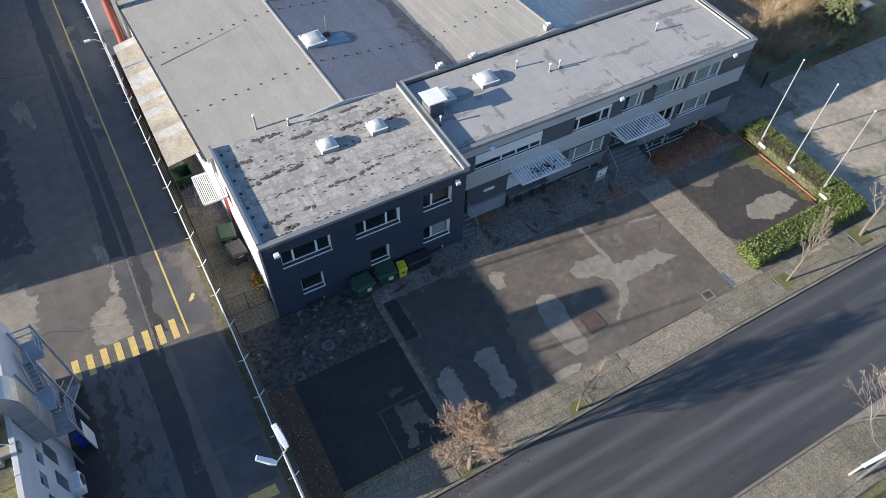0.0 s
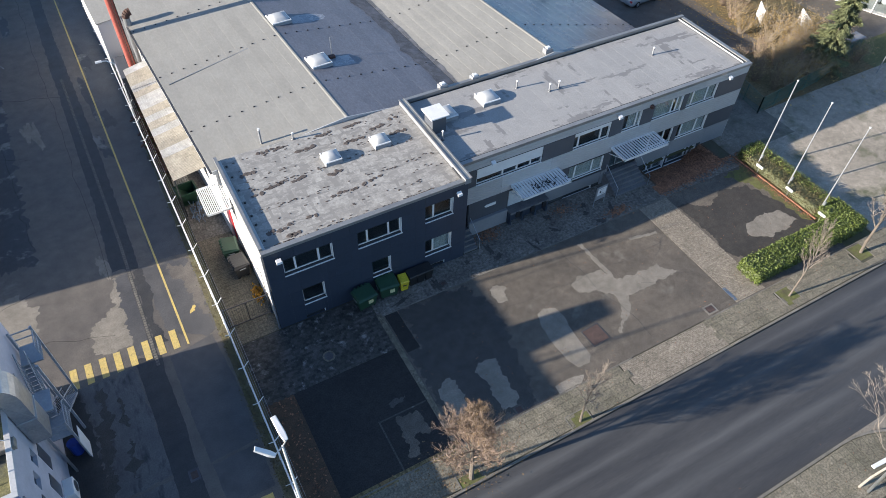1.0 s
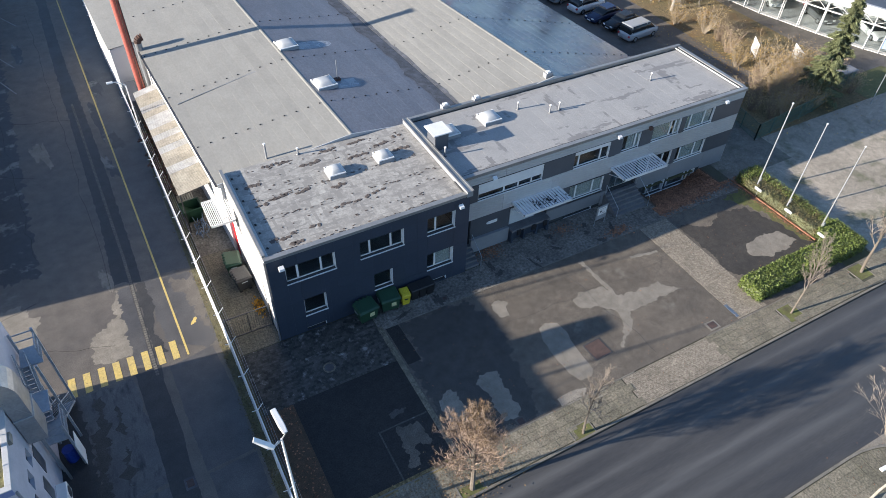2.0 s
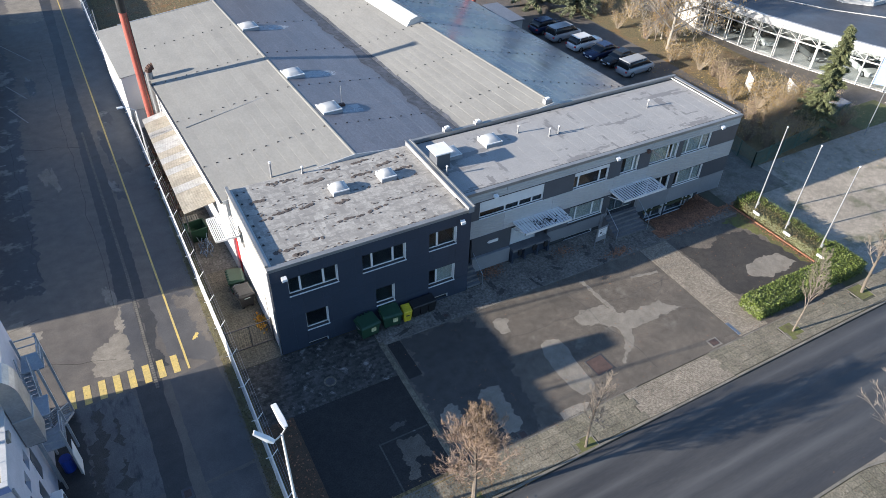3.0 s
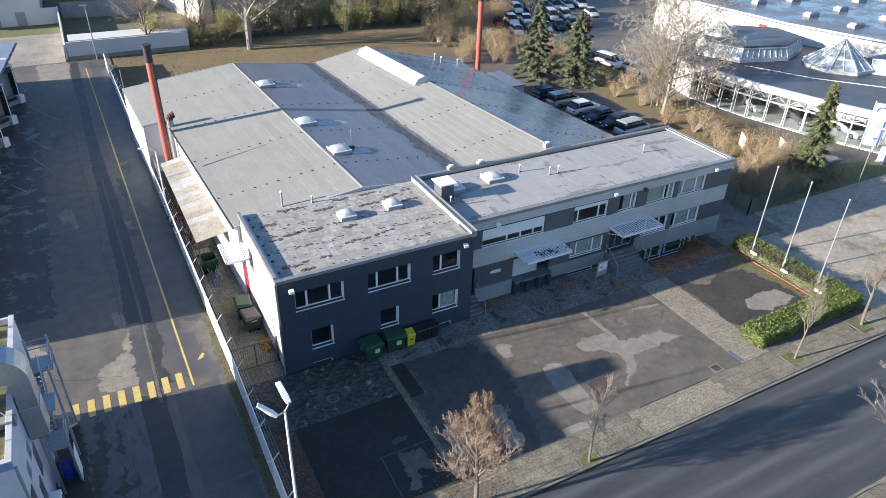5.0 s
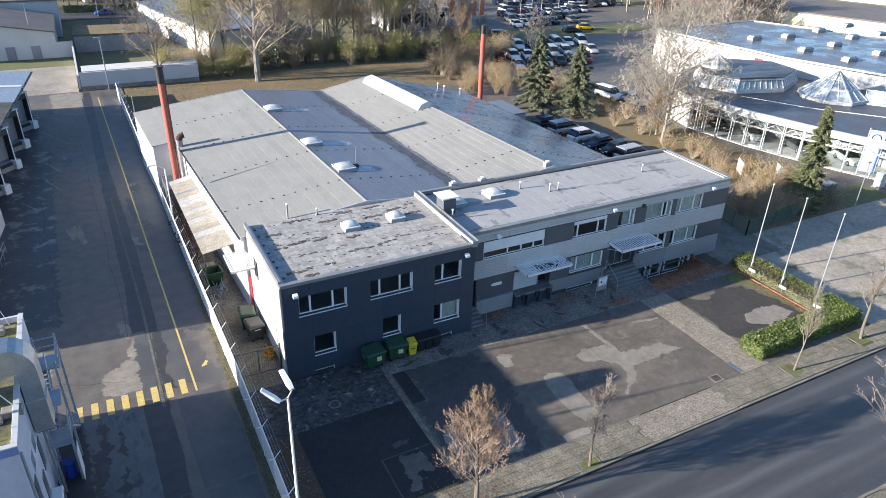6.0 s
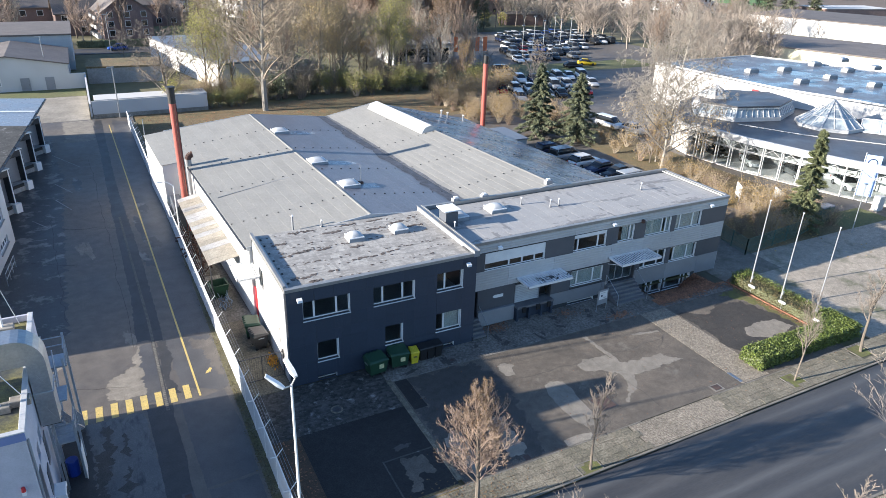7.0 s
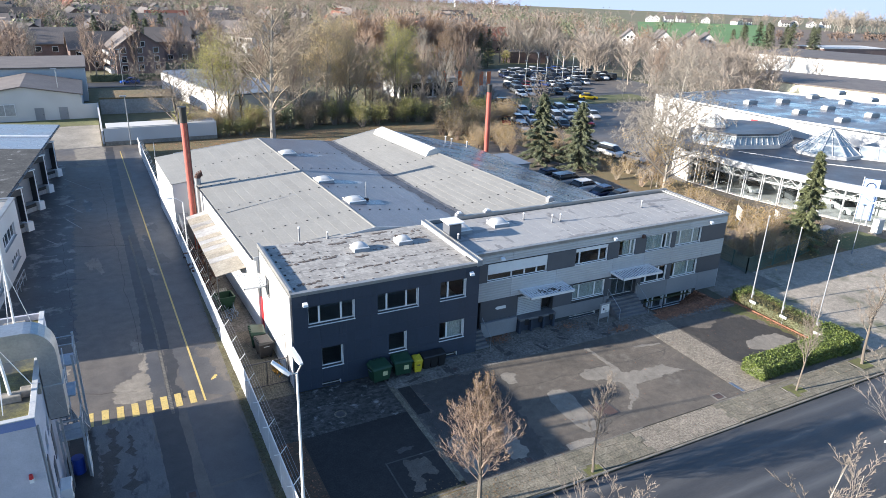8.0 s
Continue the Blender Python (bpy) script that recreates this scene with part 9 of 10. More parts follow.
for x, y, s in ((5, 196, 1.2), (8, 200, 1.0), (13, 205, 1.1), (18, 198, 0.9), (-6, 215, 1.0), (100, 152, 0.9), (104, 154, 1.0), (247, 184, 1.0), (251, 182, 1.2), (256, 185, 1.1), (260, 181, 1.3), (264, 178, 1.2), (258, 175, 1.3), (266, 172, 1.2), (271, 174, 1.0), (268, 160, 1.1), (276, 164, 1.2), (262, 166, 1.3), (281, 170, 1.2), (90, 205, 1.0), (60, 230, 1.1), (64, 228, 1.0)):
    place(fp, x, y, -0.1, rnd.uniform(0, 360), s)


def far_trees(count, xr, yr, hr, material, seed, per=40, size=1.5, label="distant bare woods", thin=0.14):
    r = random.Random(seed)
    mb = MB()
    for _ in range(count):
        x, y = r.uniform(*xr), r.uniform(*yr)
        h = r.uniform(*hr)
        z0 = fall(x, y)
        mb.tube((x, y, z0 - 0.2), (x, y, z0 + h * 0.8), 0.25, 0.08, 4, caps=False)
        for _ in range(per):
            a, e_ = r.uniform(0, 6.28), r.gauss(0, 0.45)
            rr = h * 0.34 * abs(r.gauss(0.6, 0.35))
            p = Vector((x + math.cos(a) * rr, y + math.sin(a) * rr, h * (0.62 + e_ * 0.42)))
            p.z = max(p.z, 0.4) + z0
            u = Vector((r.gauss(0, 1), r.gauss(0, 1), r.gauss(0, 1))).normalized()
            w_ = u.orthogonal().normalized() * size * r.uniform(0.4, 1.2)
            t_ = u.cross(w_) * thin
            n_ = len(mb.v)
            mb.v += [tuple(p - w_), tuple(p + t_), tuple(p + w_), tuple(p - t_)]
            mb.f.append((n_, n_ + 1, n_ + 2, n_ + 3))
    return part("far_woods", mb, M[material], None, label, category="woods", kind="stuff")


far_trees(90, (-120, 200), (195, 420), (5, 9), "leaf_brown", 72, 260, 0.32, "trees with brown leaves between the houses", 0.4)
far_trees(90, (-120, 240), (195, 460), (7, 12), "needles", 73, 260, 0.7, "dark conifers between the houses", 0.4)
far_trees(50, (-60, 130), (150, 230), (3, 5), "leaf_olive", 74, 260, 0.25, "olive garden shrubs between the houses", 0.4)
far_trees(60, (430, 800), (290, 330), (4, 7), "twig_rust", 77, 60, 1.0, "brown scrub along the ploughed field", 0.4)


def field(name, pts, lift, material, label):
    part(name, MB().prism(pts, [fall(x, y) - 0.13 for x, y in pts], [fall(x, y) + lift for x, y in pts]), M[material], None, label, category="field", kind="structure")


field("green_field", [(323, 327), (327, 277), (344, 243), (806, 615), (598, 633)], 0.0, "field_green", "bright green winter crop field")
field("ploughed_field", [(346, 240), (338, 224), (342, 176), (380, 120), (700, 300), (720, 500), (800, 610)], 0.02, "field_brown", "bare ploughed field on the horizon")

# ---- houses ----
homes = []


def house(at, w_, d_, h, rh, turn, wall, roof, label, storeys=2, cols_=3, chimney=True, far=False):
    """A gabled house, the gable towards -y before turning."""
    homes.append((at[0], at[1]))
    o = thing("house", label, "house", (at[0], at[1], at[2] + fall(at[0], at[1]) - 0.12), turn=turn, group="town houses")
    x, y = w_ / 2, d_ / 2
    part("wall", MB().add([(-x, -y, -0.2), (x, -y, -0.2), (x, -y, h), (0, -y, h + rh), (-x, -y, h), (-x, y, -0.2), (x, y, -0.2), (x, y, h), (0, y, h + rh), (-x, y, h)],
                          [(0, 1, 2, 3, 4), (9, 8, 7, 6, 5), (1, 6, 7, 2), (5, 0, 4, 9), (2, 7, 8, 3), (4, 3, 8, 9)]), M[wall], o)
    k = rh / x
    e = 0.5
    for s in (-1, 1):
        rf_ = part("roof", MB().hull8([(s * (x + e), -y - e, h - e * k), (s * (x + e), y + e, h - e * k), (0, y + e, h + rh), (0, -y - e, h + rh)], [(s * (x + e), -y - e, h - e * k + 0.22), (s * (x + e), y + e, h - e * k + 0.22), (0, y + e, h + rh + 0.22), (0, -y - e, h + rh + 0.22)]), M[roof], o)
    if chimney:
        part("chimney", MB().box(x * 0.15, x * 0.15 + 0.7, y * 0.3, y * 0.3 + 0.7, h + rh * 0.5, h + rh + 0.9), M["brick"], o)

    def win(px, py, pz, ww, hh, face):
        if face == "y":
            if far:
                part("window", MB().box(px - ww / 2, px + ww / 2, py - 0.06, py - 0.01, pz, pz + hh), M["car_glass"], o)
                return
            wd_ = part("window", MB().box(px - ww / 2 - 0.1, px + ww / 2 + 0.1, py - 0.05, py - 0.01, pz - 0.1, pz + hh + 0.1), M["white_paint"], o)
            part("pane", MB().box(px - ww / 2, px + ww / 2, py - 0.07, py - 0.055, pz, pz + hh), M["car_glass"], wd_)
        else:
            s = 1 if px > 0 else -1
            if far:
                part("window", MB().box(min(px, px + s * 0.06), max(px, px + s * 0.06), py - ww / 2, py + ww / 2, pz, pz + hh), M["car_glass"], o)
                return
            wd_ = part("window", MB().box(min(px, px + s * 0.05), max(px, px + s * 0.05), py - ww / 2 - 0.1, py + ww / 2 + 0.1, pz - 0.1, pz + hh + 0.1), M["white_paint"], o)
            part("pane", MB().box(min(px + s * 0.055, px + s * 0.07), max(px + s * 0.055, px + s * 0.07), py - ww / 2, py + ww / 2, pz, pz + hh), M["car_glass"], wd_)

    sh_ = h / storeys
    for st in range(storeys):
        for c_ in range(cols_):
            win(-x + w_ * (c_ + 0.5) / cols_, -y, st * sh_ + 0.9, 1.2, 1.3, "y")
        for c_ in range(max(2, round(d_ / 3.5))):
            yy = -y + d_ * (c_ + 0.5) / max(2, round(d_ / 3.5))
            win(-x, yy, st * sh_ + 0.9, 1.3, 1.3, "x")
            if not far:
                win(x, yy, st * sh_ + 0.9, 1.3, 1.3, "x")
    if rh > 2.5:
        for px in (-0.9, 0.9):
            win(px, -y, h + 0.4, 0.9, 1.1, "y")
    return o


house((2.2, 168, 0), 12, 14, 6.6, 4.2, 8, "brick", "tiles", "brown brick house with a steep gable and white windows", 3, 3)
bh = bpy.data.objects["house"]
for st in range(3):
    for k in range(3):
        yb_ = -4.6 + k * 4.6
        bal = part("balcony", MB().box(-7.4, -6.0, yb_ - 1.7, yb_ + 1.7, st * 2.2 + 0.25, st * 2.2 + 0.4), M["concrete"], bh)
        part("parapet", MB().box(-7.45, -7.35, yb_ - 1.7, yb_ + 1.7, st * 2.2 + 0.3, st * 2.2 + 1.2).box(-7.35, -6.0, yb_ - 1.75, yb_ - 1.65, st * 2.2 + 0.3, st * 2.2 + 1.2), M["render_white"], bal, "white balcony parapet")
house((-7.5, 176, 0), 11, 12, 5.6, 3.8, 95, "brick", "tiles", "brown brick house with white dormers")
house((-17, 190, 0), 16, 12, 6.0, 3.6, 92, "brick", "tiles", "long brown brick row house with balconies", 2, 4)
house((13.5, 192, 0), 12, 12, 6.0, 3.5, 85, "brick", "tiles", "brown brick house with a tall chimney")
house((-34, 205, 0), 14, 11, 5.2, 3.6, 60, "brick", "tiles", "brown brick house behind bare trees")
house((-28, 240, 0), 22, 12, 5.5, 3.5, 90, "brick", "tiles", "long dark-roofed row house")
rnd2 = random.Random(404)
for k in range(120):
    row = k // 10
    y = 205 + row * 26 + rnd2.uniform(-6, 6)
    x = -0.30 * y - 8 + (k % 10 + rnd2.uniform(-0.25, 0.25)) * (0.085 * y + 4.5)
    if abs(x) < 40 and y < 222:
        continue
    white = rnd2.random() < 0.35
    house((x, y, 0), rnd2.uniform(10, 13), rnd2.uniform(13, 22), rnd2.uniform(4.8, 6.2), rnd2.uniform(3.2, 4.4), rnd2.choice([0, 90, 8, 82, 30]), "render_white" if white else "brick", "tiles_red" if rnd2.random() < 0.12 else "tiles",
          "distant white house with dark roof" if white else "distant brown brick house with dark roof", 2, 2, True, True)
for x, y in ((232, 234), (243, 222), (244, 206), (258, 209), (250, 232), (262, 222)):
    house((x, y, 0), 9.5, 11, 4.4, 4.4, -38, "render_white", "tiles", "white gabled house at the field edge", 2, 2)
for k in range(12):
    house((620 + k * 22 + rnd2.uniform(-8, 8), 660 - k * 8 + rnd2.uniform(-20, 20), 0), 10, 11, 4.5, 3.6, rnd2.choice([0, 60, -40]), "render_white", "tiles", "far white house on the field horizon", 2, 2, False, True)


def shed(name, foot_, h, wall, roof, label, over=0.3):
    o = thing(name, label, "building")
    dz = fall(sum(p[0] for p in foot_) / len(foot_), sum(p[1] for p in foot_) / len(foot_))
    part("wall", MB().prism(foot_, dz * 1.4 - 0.3, h + dz), M[wall], o)
    cx, cy = sum(p[0] for p in foot_) / len(foot_), sum(p[1] for p in foot_) / len(foot_)
    part("roof", MB().prism([(cx + (px - cx) * 1.015, cy + (py - cy) * 1.015) for px, py in foot_], h + dz, h + dz + 0.3), M[roof], o)
    return o


shed("warehouse", [(134, 80), (150, 38), (176, 48), (155, 92)], 5.0, "cream", "tiles", "long warehouse with a cream wall and dark roof")
shed("warehouse", [(205, 140), (225, 80), (262, 96), (240, 150)], 5.5, "render_white", "tiles", "long white warehouse with a dark roof")
shed("office_building", [(276.4, 159.5), (311, 153.2), (314, 168), (279, 175)], 5.5, "brick", "render_white", "red brick office building with a white top")
shed("garage_row", [(-8.2, 104), (4.5, 103), (5.0, 112), (-8.0, 113)], 2.6, "concrete_grey", "grass", "row of grey garages with a mossy roof")
shed("long_white_hall", [(4.9, 129), (9.0, 108), (12.6, 91.5), (24, 94), (20, 131)], 4.2, "render_white", "roof_dark_bluish", "white hall with a dark flat roof behind trees")
shed("brick_shop", [(120, 166), (134, 163), (136, 171), (122, 175)], 3.4, "brick", "tiles", "low brown brick building behind the car park")
zone("back_street", [(-140, 60, 138, 146)], -0.137, -0.03, "asphalt_road", "street behind the garages", "road")
hb_ = thing("hedge", "dark clipped hedge along the back street", "hedge")
part("core", MB().slab(-9, 12, 148.2, 149.4, -0.1, 1.3, 0.1), M["needles"], hb_)
part("foliage", leafy_box([(-9.1, 12.1, 148.1, 149.5, -0.1, 1.35)], 2500, 0.35), M["needles"], hb_, kind="stuff")
park(-1.0, 142.5, 2, "blue", -0.03), park(-5.0, 117, 30, "silver", -0.14)
for x, y, h in ((-2.5, 141, 8.0), (-4.9, 75.6, 7.4), (-14.5, 103.0, 8.4), (-10.3, 156, 6.0), (-19, 190, 6.5)):
    f = thing("street_lamp", "slender grey street lamp", "street lamp", (x, y, -0.05), group="town lamps")
    part("pole", MB().tube((0, 0, 0), (0, 0, h), 0.09, 0.06, 6), M["zinc"], f)
    part("lamp_head", MB().slab(-0.7, 0.25, -0.16, 0.16, h, h + 0.14, 0.03), M["zinc"], f)
# workshop openings
wd_ = part("window", MB().box(-24.5, -21.3, 99.9, 99.99, 1.0, 3.0), M["white_paint"], wb)
for x in (-24.4, -22.85):
    part("pane", MB().box(x, x + 1.45, 99.87, 99.895, 1.1, 2.9), M["concrete_grey"], wd_, "grey closed blind behind glass")
for x in (-18.5, -14.8):
    dr_ = part("door", MB().box(x, x + 1.4, 99.9, 99.99, 0.0, 2.2), M["panel_flat"], wb, "grey steel door")
    part("handle", MB().box(x + 1.2, x + 1.25, 99.86, 99.895, 1.0, 1.15), M["steel_dark"], dr_)
for x, y in ((640, 1300), (690, 1290), (760, 1250)):
    t = thing("wind_turbine", "far white wind turbine on the horizon", "wind turbine", (x, y, fall(x, y)), group="wind turbines")
    part("tower", MB().tube((0, 0, 0), (0, 0, 60), 2.0, 1.1, 8), M["white_paint"], t)
    for k in range(3):
        a = 0.4 + k * 2.094
        part("blade", MB().tube((0, -2, 60), (math.cos(a) * 26, -2, 60 + math.sin(a) * 26), 0.8, 0.2, 4), M["white_paint"], t)

# ---- winter woods ----


def winter_wood(count, where, hr, material, seed, label, limbs=10, twigs=16, thick=1.0, leaf_m=None, share=0.3, leaf=0.3):
    """Winter trees: trunk, rising limbs, a fan of twigs on each limb, and the last leaves on a share of the twigs."""
    r = random.Random(seed)
    mb, ends = MB(), []
    made_ = 0
    for _ in range(count * 6):
        x, y = where(r)
        if made_ == count:
            break
        if any(abs(x - hx) < 8 and abs(y - hy) < 9 for hx, hy in homes):
            continue
        made_ += 1
        h = r.uniform(*hr)
        z0 = fall(x, y) - 0.2
        base, lean = Vector((x, y, z0)), Vector((r.gauss(0, 0.05), r.gauss(0, 0.05), 1))
        mb.tube(base, base + lean * h * 0.75, 0.016 * h, 0.006 * h, 4, caps=False)
        for k in range(limbs):
            f = 0.22 + 0.68 * (k + r.random()) / limbs
            a = k * 2.4 + r.uniform(-0.5, 0.5)
            p = base + lean * h * f * 0.85
            d = Vector((math.cos(a) * 0.62, math.sin(a) * 0.62, r.uniform(0.5, 1.0))).normalized()
            ln = h * (0.46 - 0.28 * f) * r.uniform(0.75, 1.25)
            q = p + d * ln
            mb.tube(p, q, 0.006 * h, 0.002 * h, 3, caps=False)
            for _ in range(twigs):
                s0 = p.lerp(q, r.uniform(0.2, 1.0))
                e_ = s0 + (d * 0.8 + Vector((r.gauss(0, 0.55), r.gauss(0, 0.55), r.gauss(0.25, 0.4)))) * (0.13 * h * r.uniform(0.5, 1.2))
                w_ = Vector((r.gauss(0, 1), r.gauss(0, 1), r.gauss(0, 1))).cross(e_ - s0).normalized() * (0.0032 * h * thick)
                n_ = len(mb.v)
                mb.v += [tuple(s0 - w_), tuple(s0 + w_), tuple(e_ + w_ * 0.4), tuple(e_ - w_ * 0.4)]
                mb.f.append((n_, n_ + 1, n_ + 2, n_ + 3))
                if leaf_m and r.random() < share:
                    ends += [e_, s0.lerp(e_, 0.6)]
    if ends:
        part("far_foliage", leaf_cloud(ends, len(ends), leaf, seed, leaf * 0.5), M[leaf_m], None, "last leaves on the trees: " + label, category="foliage", kind="stuff")
    return part("far_woods", mb, M[material], None, label, category="woods", kind="stuff")


def within(*rects):
    """A random place in one of these rectangles, by their areas."""
    areas = [(b - a) * (d - c) for a, b, c, d in rects]

    def pick(r):
        a, b, c, d = r.choices(rects, areas)[0]
        return r.uniform(a, b), r.uniform(c, d)
    return pick


winter_wood(34, within((19, 66, 81, 86)), (4, 6.5), "twig", 101, "low dense bare thicket behind the lawn", 14, 26, 1.1)
winter_wood(7, within((24, 42, 89, 98)), (12, 15), "twig_tan", 102, "tan bare trees behind the lawn", 16, 30, 0.9, "leaf_tan", 0.7, 0.2)
winter_wood(7, within((46, 60, 92, 106)), (9, 12), "twig", 103, "grey bare trees behind the lawn", 14, 30, 1.0, "leaf_tan", 0.2, 0.22)
winter_wood(26, within((26, 64, 108, 138)), (9, 13), "twig_red", 104, "reddish bare trees behind the woods edge", 12, 24, 1.2, "leaf_rust", 0.2, 0.28)
winter_wood(34, within((60, 104, 151, 164)), (12, 17), "twig_red", 119, "rust-brown birches behind the car park", 14, 26, 1.2, "leaf_rust", 0.55, 0.36)
winter_wood(46, within((60, 140, 156, 195)), (11, 16), "twig", 105, "bare trees behind the car park", 12, 24, 1.3)
winter_wood(22, within((118, 150, 150, 175)), (9, 13), "twig_pale", 120, "pale bare trees behind the car park", 12, 26, 1.2)
winter_wood(64, within((118, 134, 72, 150), (105, 122, 60, 84)), (8, 13), "twig", 106, "bare trees beside the workshop hall", 12, 28, 1.1)
winter_wood(110, within((150, 205, 100, 190), (195, 235, 155, 215)), (6, 11), "twig", 107, "bare trees behind the warehouse", 10, 22, 1.3)
winter_wood(40, within((160, 230, 150, 215)), (5, 9), "twig_red", 108, "reddish bushes along the field edge", 10, 22, 1.4, "leaf_rust", 0.2, 0.3)
winter_wood(34, within((-40, 50, 148, 200)), (8, 13), "twig_red", 109, "reddish bare birches between the houses", 12, 26, 1.1)
winter_wood(250, within((-130, 260, 190, 440)), (8, 13), "twig", 110, "bare trees between the houses", 10, 18, 1.8)
winter_wood(170, within((-130, 260, 190, 440)), (8, 13), "twig_red", 111, "reddish bare trees between the houses", 10, 18, 1.8, "leaf_rust", 0.25, 0.5)
far_trees(900, (-350, 420), (430, 900), (9, 14), "twig", 112, 80, 0.8, "distant bare woods", 0.3)
far_trees(700, (-350, 420), (430, 900), (9, 14), "twig_rust", 116, 70, 0.8, "distant reddish woods", 0.3)
far_trees(1100, (-550, 640), (900, 1500), (12, 19), "twig_rust", 117, 50, 1.6, "distant bare woods on the horizon", 0.32)
far_trees(420, (-350, 420), (300, 1000), (9, 14), "needles", 118, 70, 0.9, "distant dark conifers", 0.35)
winter_wood(150, within((620, 1300, 430, 800)), (9, 14), "twig", 115, "distant bare woods behind the fields", 9, 10, 4.0)
winter_wood(26, within((690, 760, 420, 460)), (16, 24), "twig_pale", 121, "tall slender poplars on the ploughed field", 16, 14, 1.6)

sb_ = MB()
for k in range(24):
    a0_, a1_ = radians(-8 + k * 4.6), radians(-8 + (k + 1) * 4.6)
    sb_.hull8([(math.sin(a) * r_, math.cos(a) * r_, -160) for a, r_ in ((a0_, 2300), (a1_, 2300), (a1_, 2310), (a0_, 2310))], [(math.sin(a) * r_, math.cos(a) * r_, 110) for a, r_ in ((a0_, 2300), (a1_, 2300), (a1_, 2310), (a0_, 2310))])
part("backdrop", sb_, M["sky_pale"], None, "pale blue hazy sky low over the horizon", category="sky", kind="structure")

# ---- paving ----


def slab_mesh(name, lx, ly, h, material, c=0.012):
    me = bpy.data.meshes.new(name)
    b_ = MB().slab(-lx / 2, lx / 2, -ly / 2, ly / 2, -0.03, h, c)
    me.from_pydata(b_.v, [], b_.f)
    me.materials.append(M[material])
    return me


def paving(name, x0, x1, y0, y1, lx, ly, material, label, z=0.0, bond=True, gap=0.012, tilt=0.006, seed=1, holes=()):
    """A field of small pavers, joined, with uneven heights."""
    r = random.Random(seed)
    mb = MB()
    j, y = 0, y0
    while y < y1 - 0.01:
        ye = min(y + ly, y1)
        x = x0 - (lx / 2 if bond and j % 2 else 0)
        while x < x1 - 0.01:
            xa, xb = max(x, x0), min(x + lx, x1)
            cx, cy = (xa + xb) / 2, (y + ye) / 2
            if xb - xa > 0.03 and not any(h[0] < cx < h[1] and h[2] < cy < h[3] for h in holes):
                zz = [z + r.uniform(-tilt, tilt) for _ in range(4)]
                q = [(xa + gap / 2, y + gap / 2), (xb - gap / 2, y + gap / 2), (xb - gap / 2, ye - gap / 2), (xa + gap / 2, ye - gap / 2)]
                n = len(mb.v)
                mb.v += [(px, py, z - 0.03) for px, py in q] + [(px, py, k) for (px, py), k in zip(q, zz)]
                mb.f += [(n + 4, n + 5, n + 6, n + 7), (n, n + 1, n + 5, n + 4), (n + 1, n + 2, n + 6, n + 5), (n + 2, n + 3, n + 7, n + 6), (n + 3, n, n + 4, n + 7)]
            x += lx
        y, j = ye, j + 1
    return part(name, mb, M[material], None, label, category="paving", kind="stuff")


pits = ((4.8, 6.2, -14.1, -13.3), (11.95, 13.3, -14.1, -13.3), (29.6, 30.9, -13.7, -12.4), (37.1, 38.4, -13.3, -12.1))
pv = bpy.data.objects["pavement"]
slab_me = [slab_mesh("flagstone", 0.605, 0.505, 0.0, "paver", 0.006), slab_mesh("flagstone", 0.605, 0.505, 0.004, "paver", 0.006)]
rnd = random.Random(88)
for j in range(4):
    for i in range(80):
        x, y = -0.7 + i * 0.615 + (0.3 if j % 2 else 0), -12.2 - j * 0.515
        if 17.2 < x + 0.25 and x - 0.25 < 23.6 or any(h[0] < x < h[1] and h[2] < y < h[3] for h in pits) or x > 46:
            continue
        o = shared("flagstone", slab_me[(i + j) % 2], pv, pose(x, y, rnd.uniform(-0.006, 0.004), rnd.uniform(-0.4, 0.4), rnd.uniform(-0.4, 0.4), rnd.uniform(-0.5, 0.5)))
paving("footpath_slabs", 46.3, 120, -14.0, -11.95, 0.6, 0.5, "paver", "grey concrete footpath slabs", seed=3)
paving("footpath_slabs", -80, -40.1, -14.0, -11.95, 0.6, 0.5, "paver", "grey concrete footpath slabs", seed=4)
paving("footpath_slabs", -3.2, -1.1, -14.0, -11.95, 0.6, 0.5, "paver", "grey concrete footpath slabs", seed=15)
paving("driveway_pavers", 16.9, 23.9, -14.04, -11.98, 0.22, 0.11, "paver_drive", "pale paved vehicle crossing in the footpath", -0.012, tilt=0.003, seed=5)
paving("old_pavers", -2.6, 5.6, -4.6, -0.02, 0.24, 0.16, "paver_moss", "dark mossy old pavers before the dark block", -0.004, tilt=0.012, seed=6)
paving("alley_pavers", -2.6, -0.02, 0.05, 9.6, 0.30, 0.30, "paver", "grey square pavers in the alley", -0.004, bond=False, tilt=0.006, seed=7)
paving("alley_floor", -2.6, -0.1, 9.6, 31, 0.6, 0.6, "paver_path", "worn concrete alley floor", -0.004, tilt=0.006, seed=8)
paving("path_pavers", 5.65, 29.6, -2.02, 1.45, 0.22, 0.16, "paver_path", "grey paved path along the office front", -0.004, tilt=0.01, seed=9, holes=((13.1, 14.3, 0, 1.5), (26.0, 29, -0.3, 1.5)))
paving("path_pavers", 29.6, 37.3, -2.02, -0.75, 0.22, 0.16, "paver_path", "grey paved path along the office front", -0.004, tilt=0.01, seed=10)
zone("gable_path", [(37.4, 44.4, -1.0, 8.9)], -0.029, -0.002, "gable_dirt", "worn dirty asphalt path beside the office gable", "path")
paving("lot_strip", 26.75, 29.35, -11.85, -2.1, 0.22, 0.11, "paver_drive", "pale paved strip across the parking lot", 0.010, tilt=0.003, seed=12)
paving("far_slabs", -40, 24.6, -25.0, -22.0, 0.55, 0.5, "paver", "grey concrete slabs across the street", seed=13)
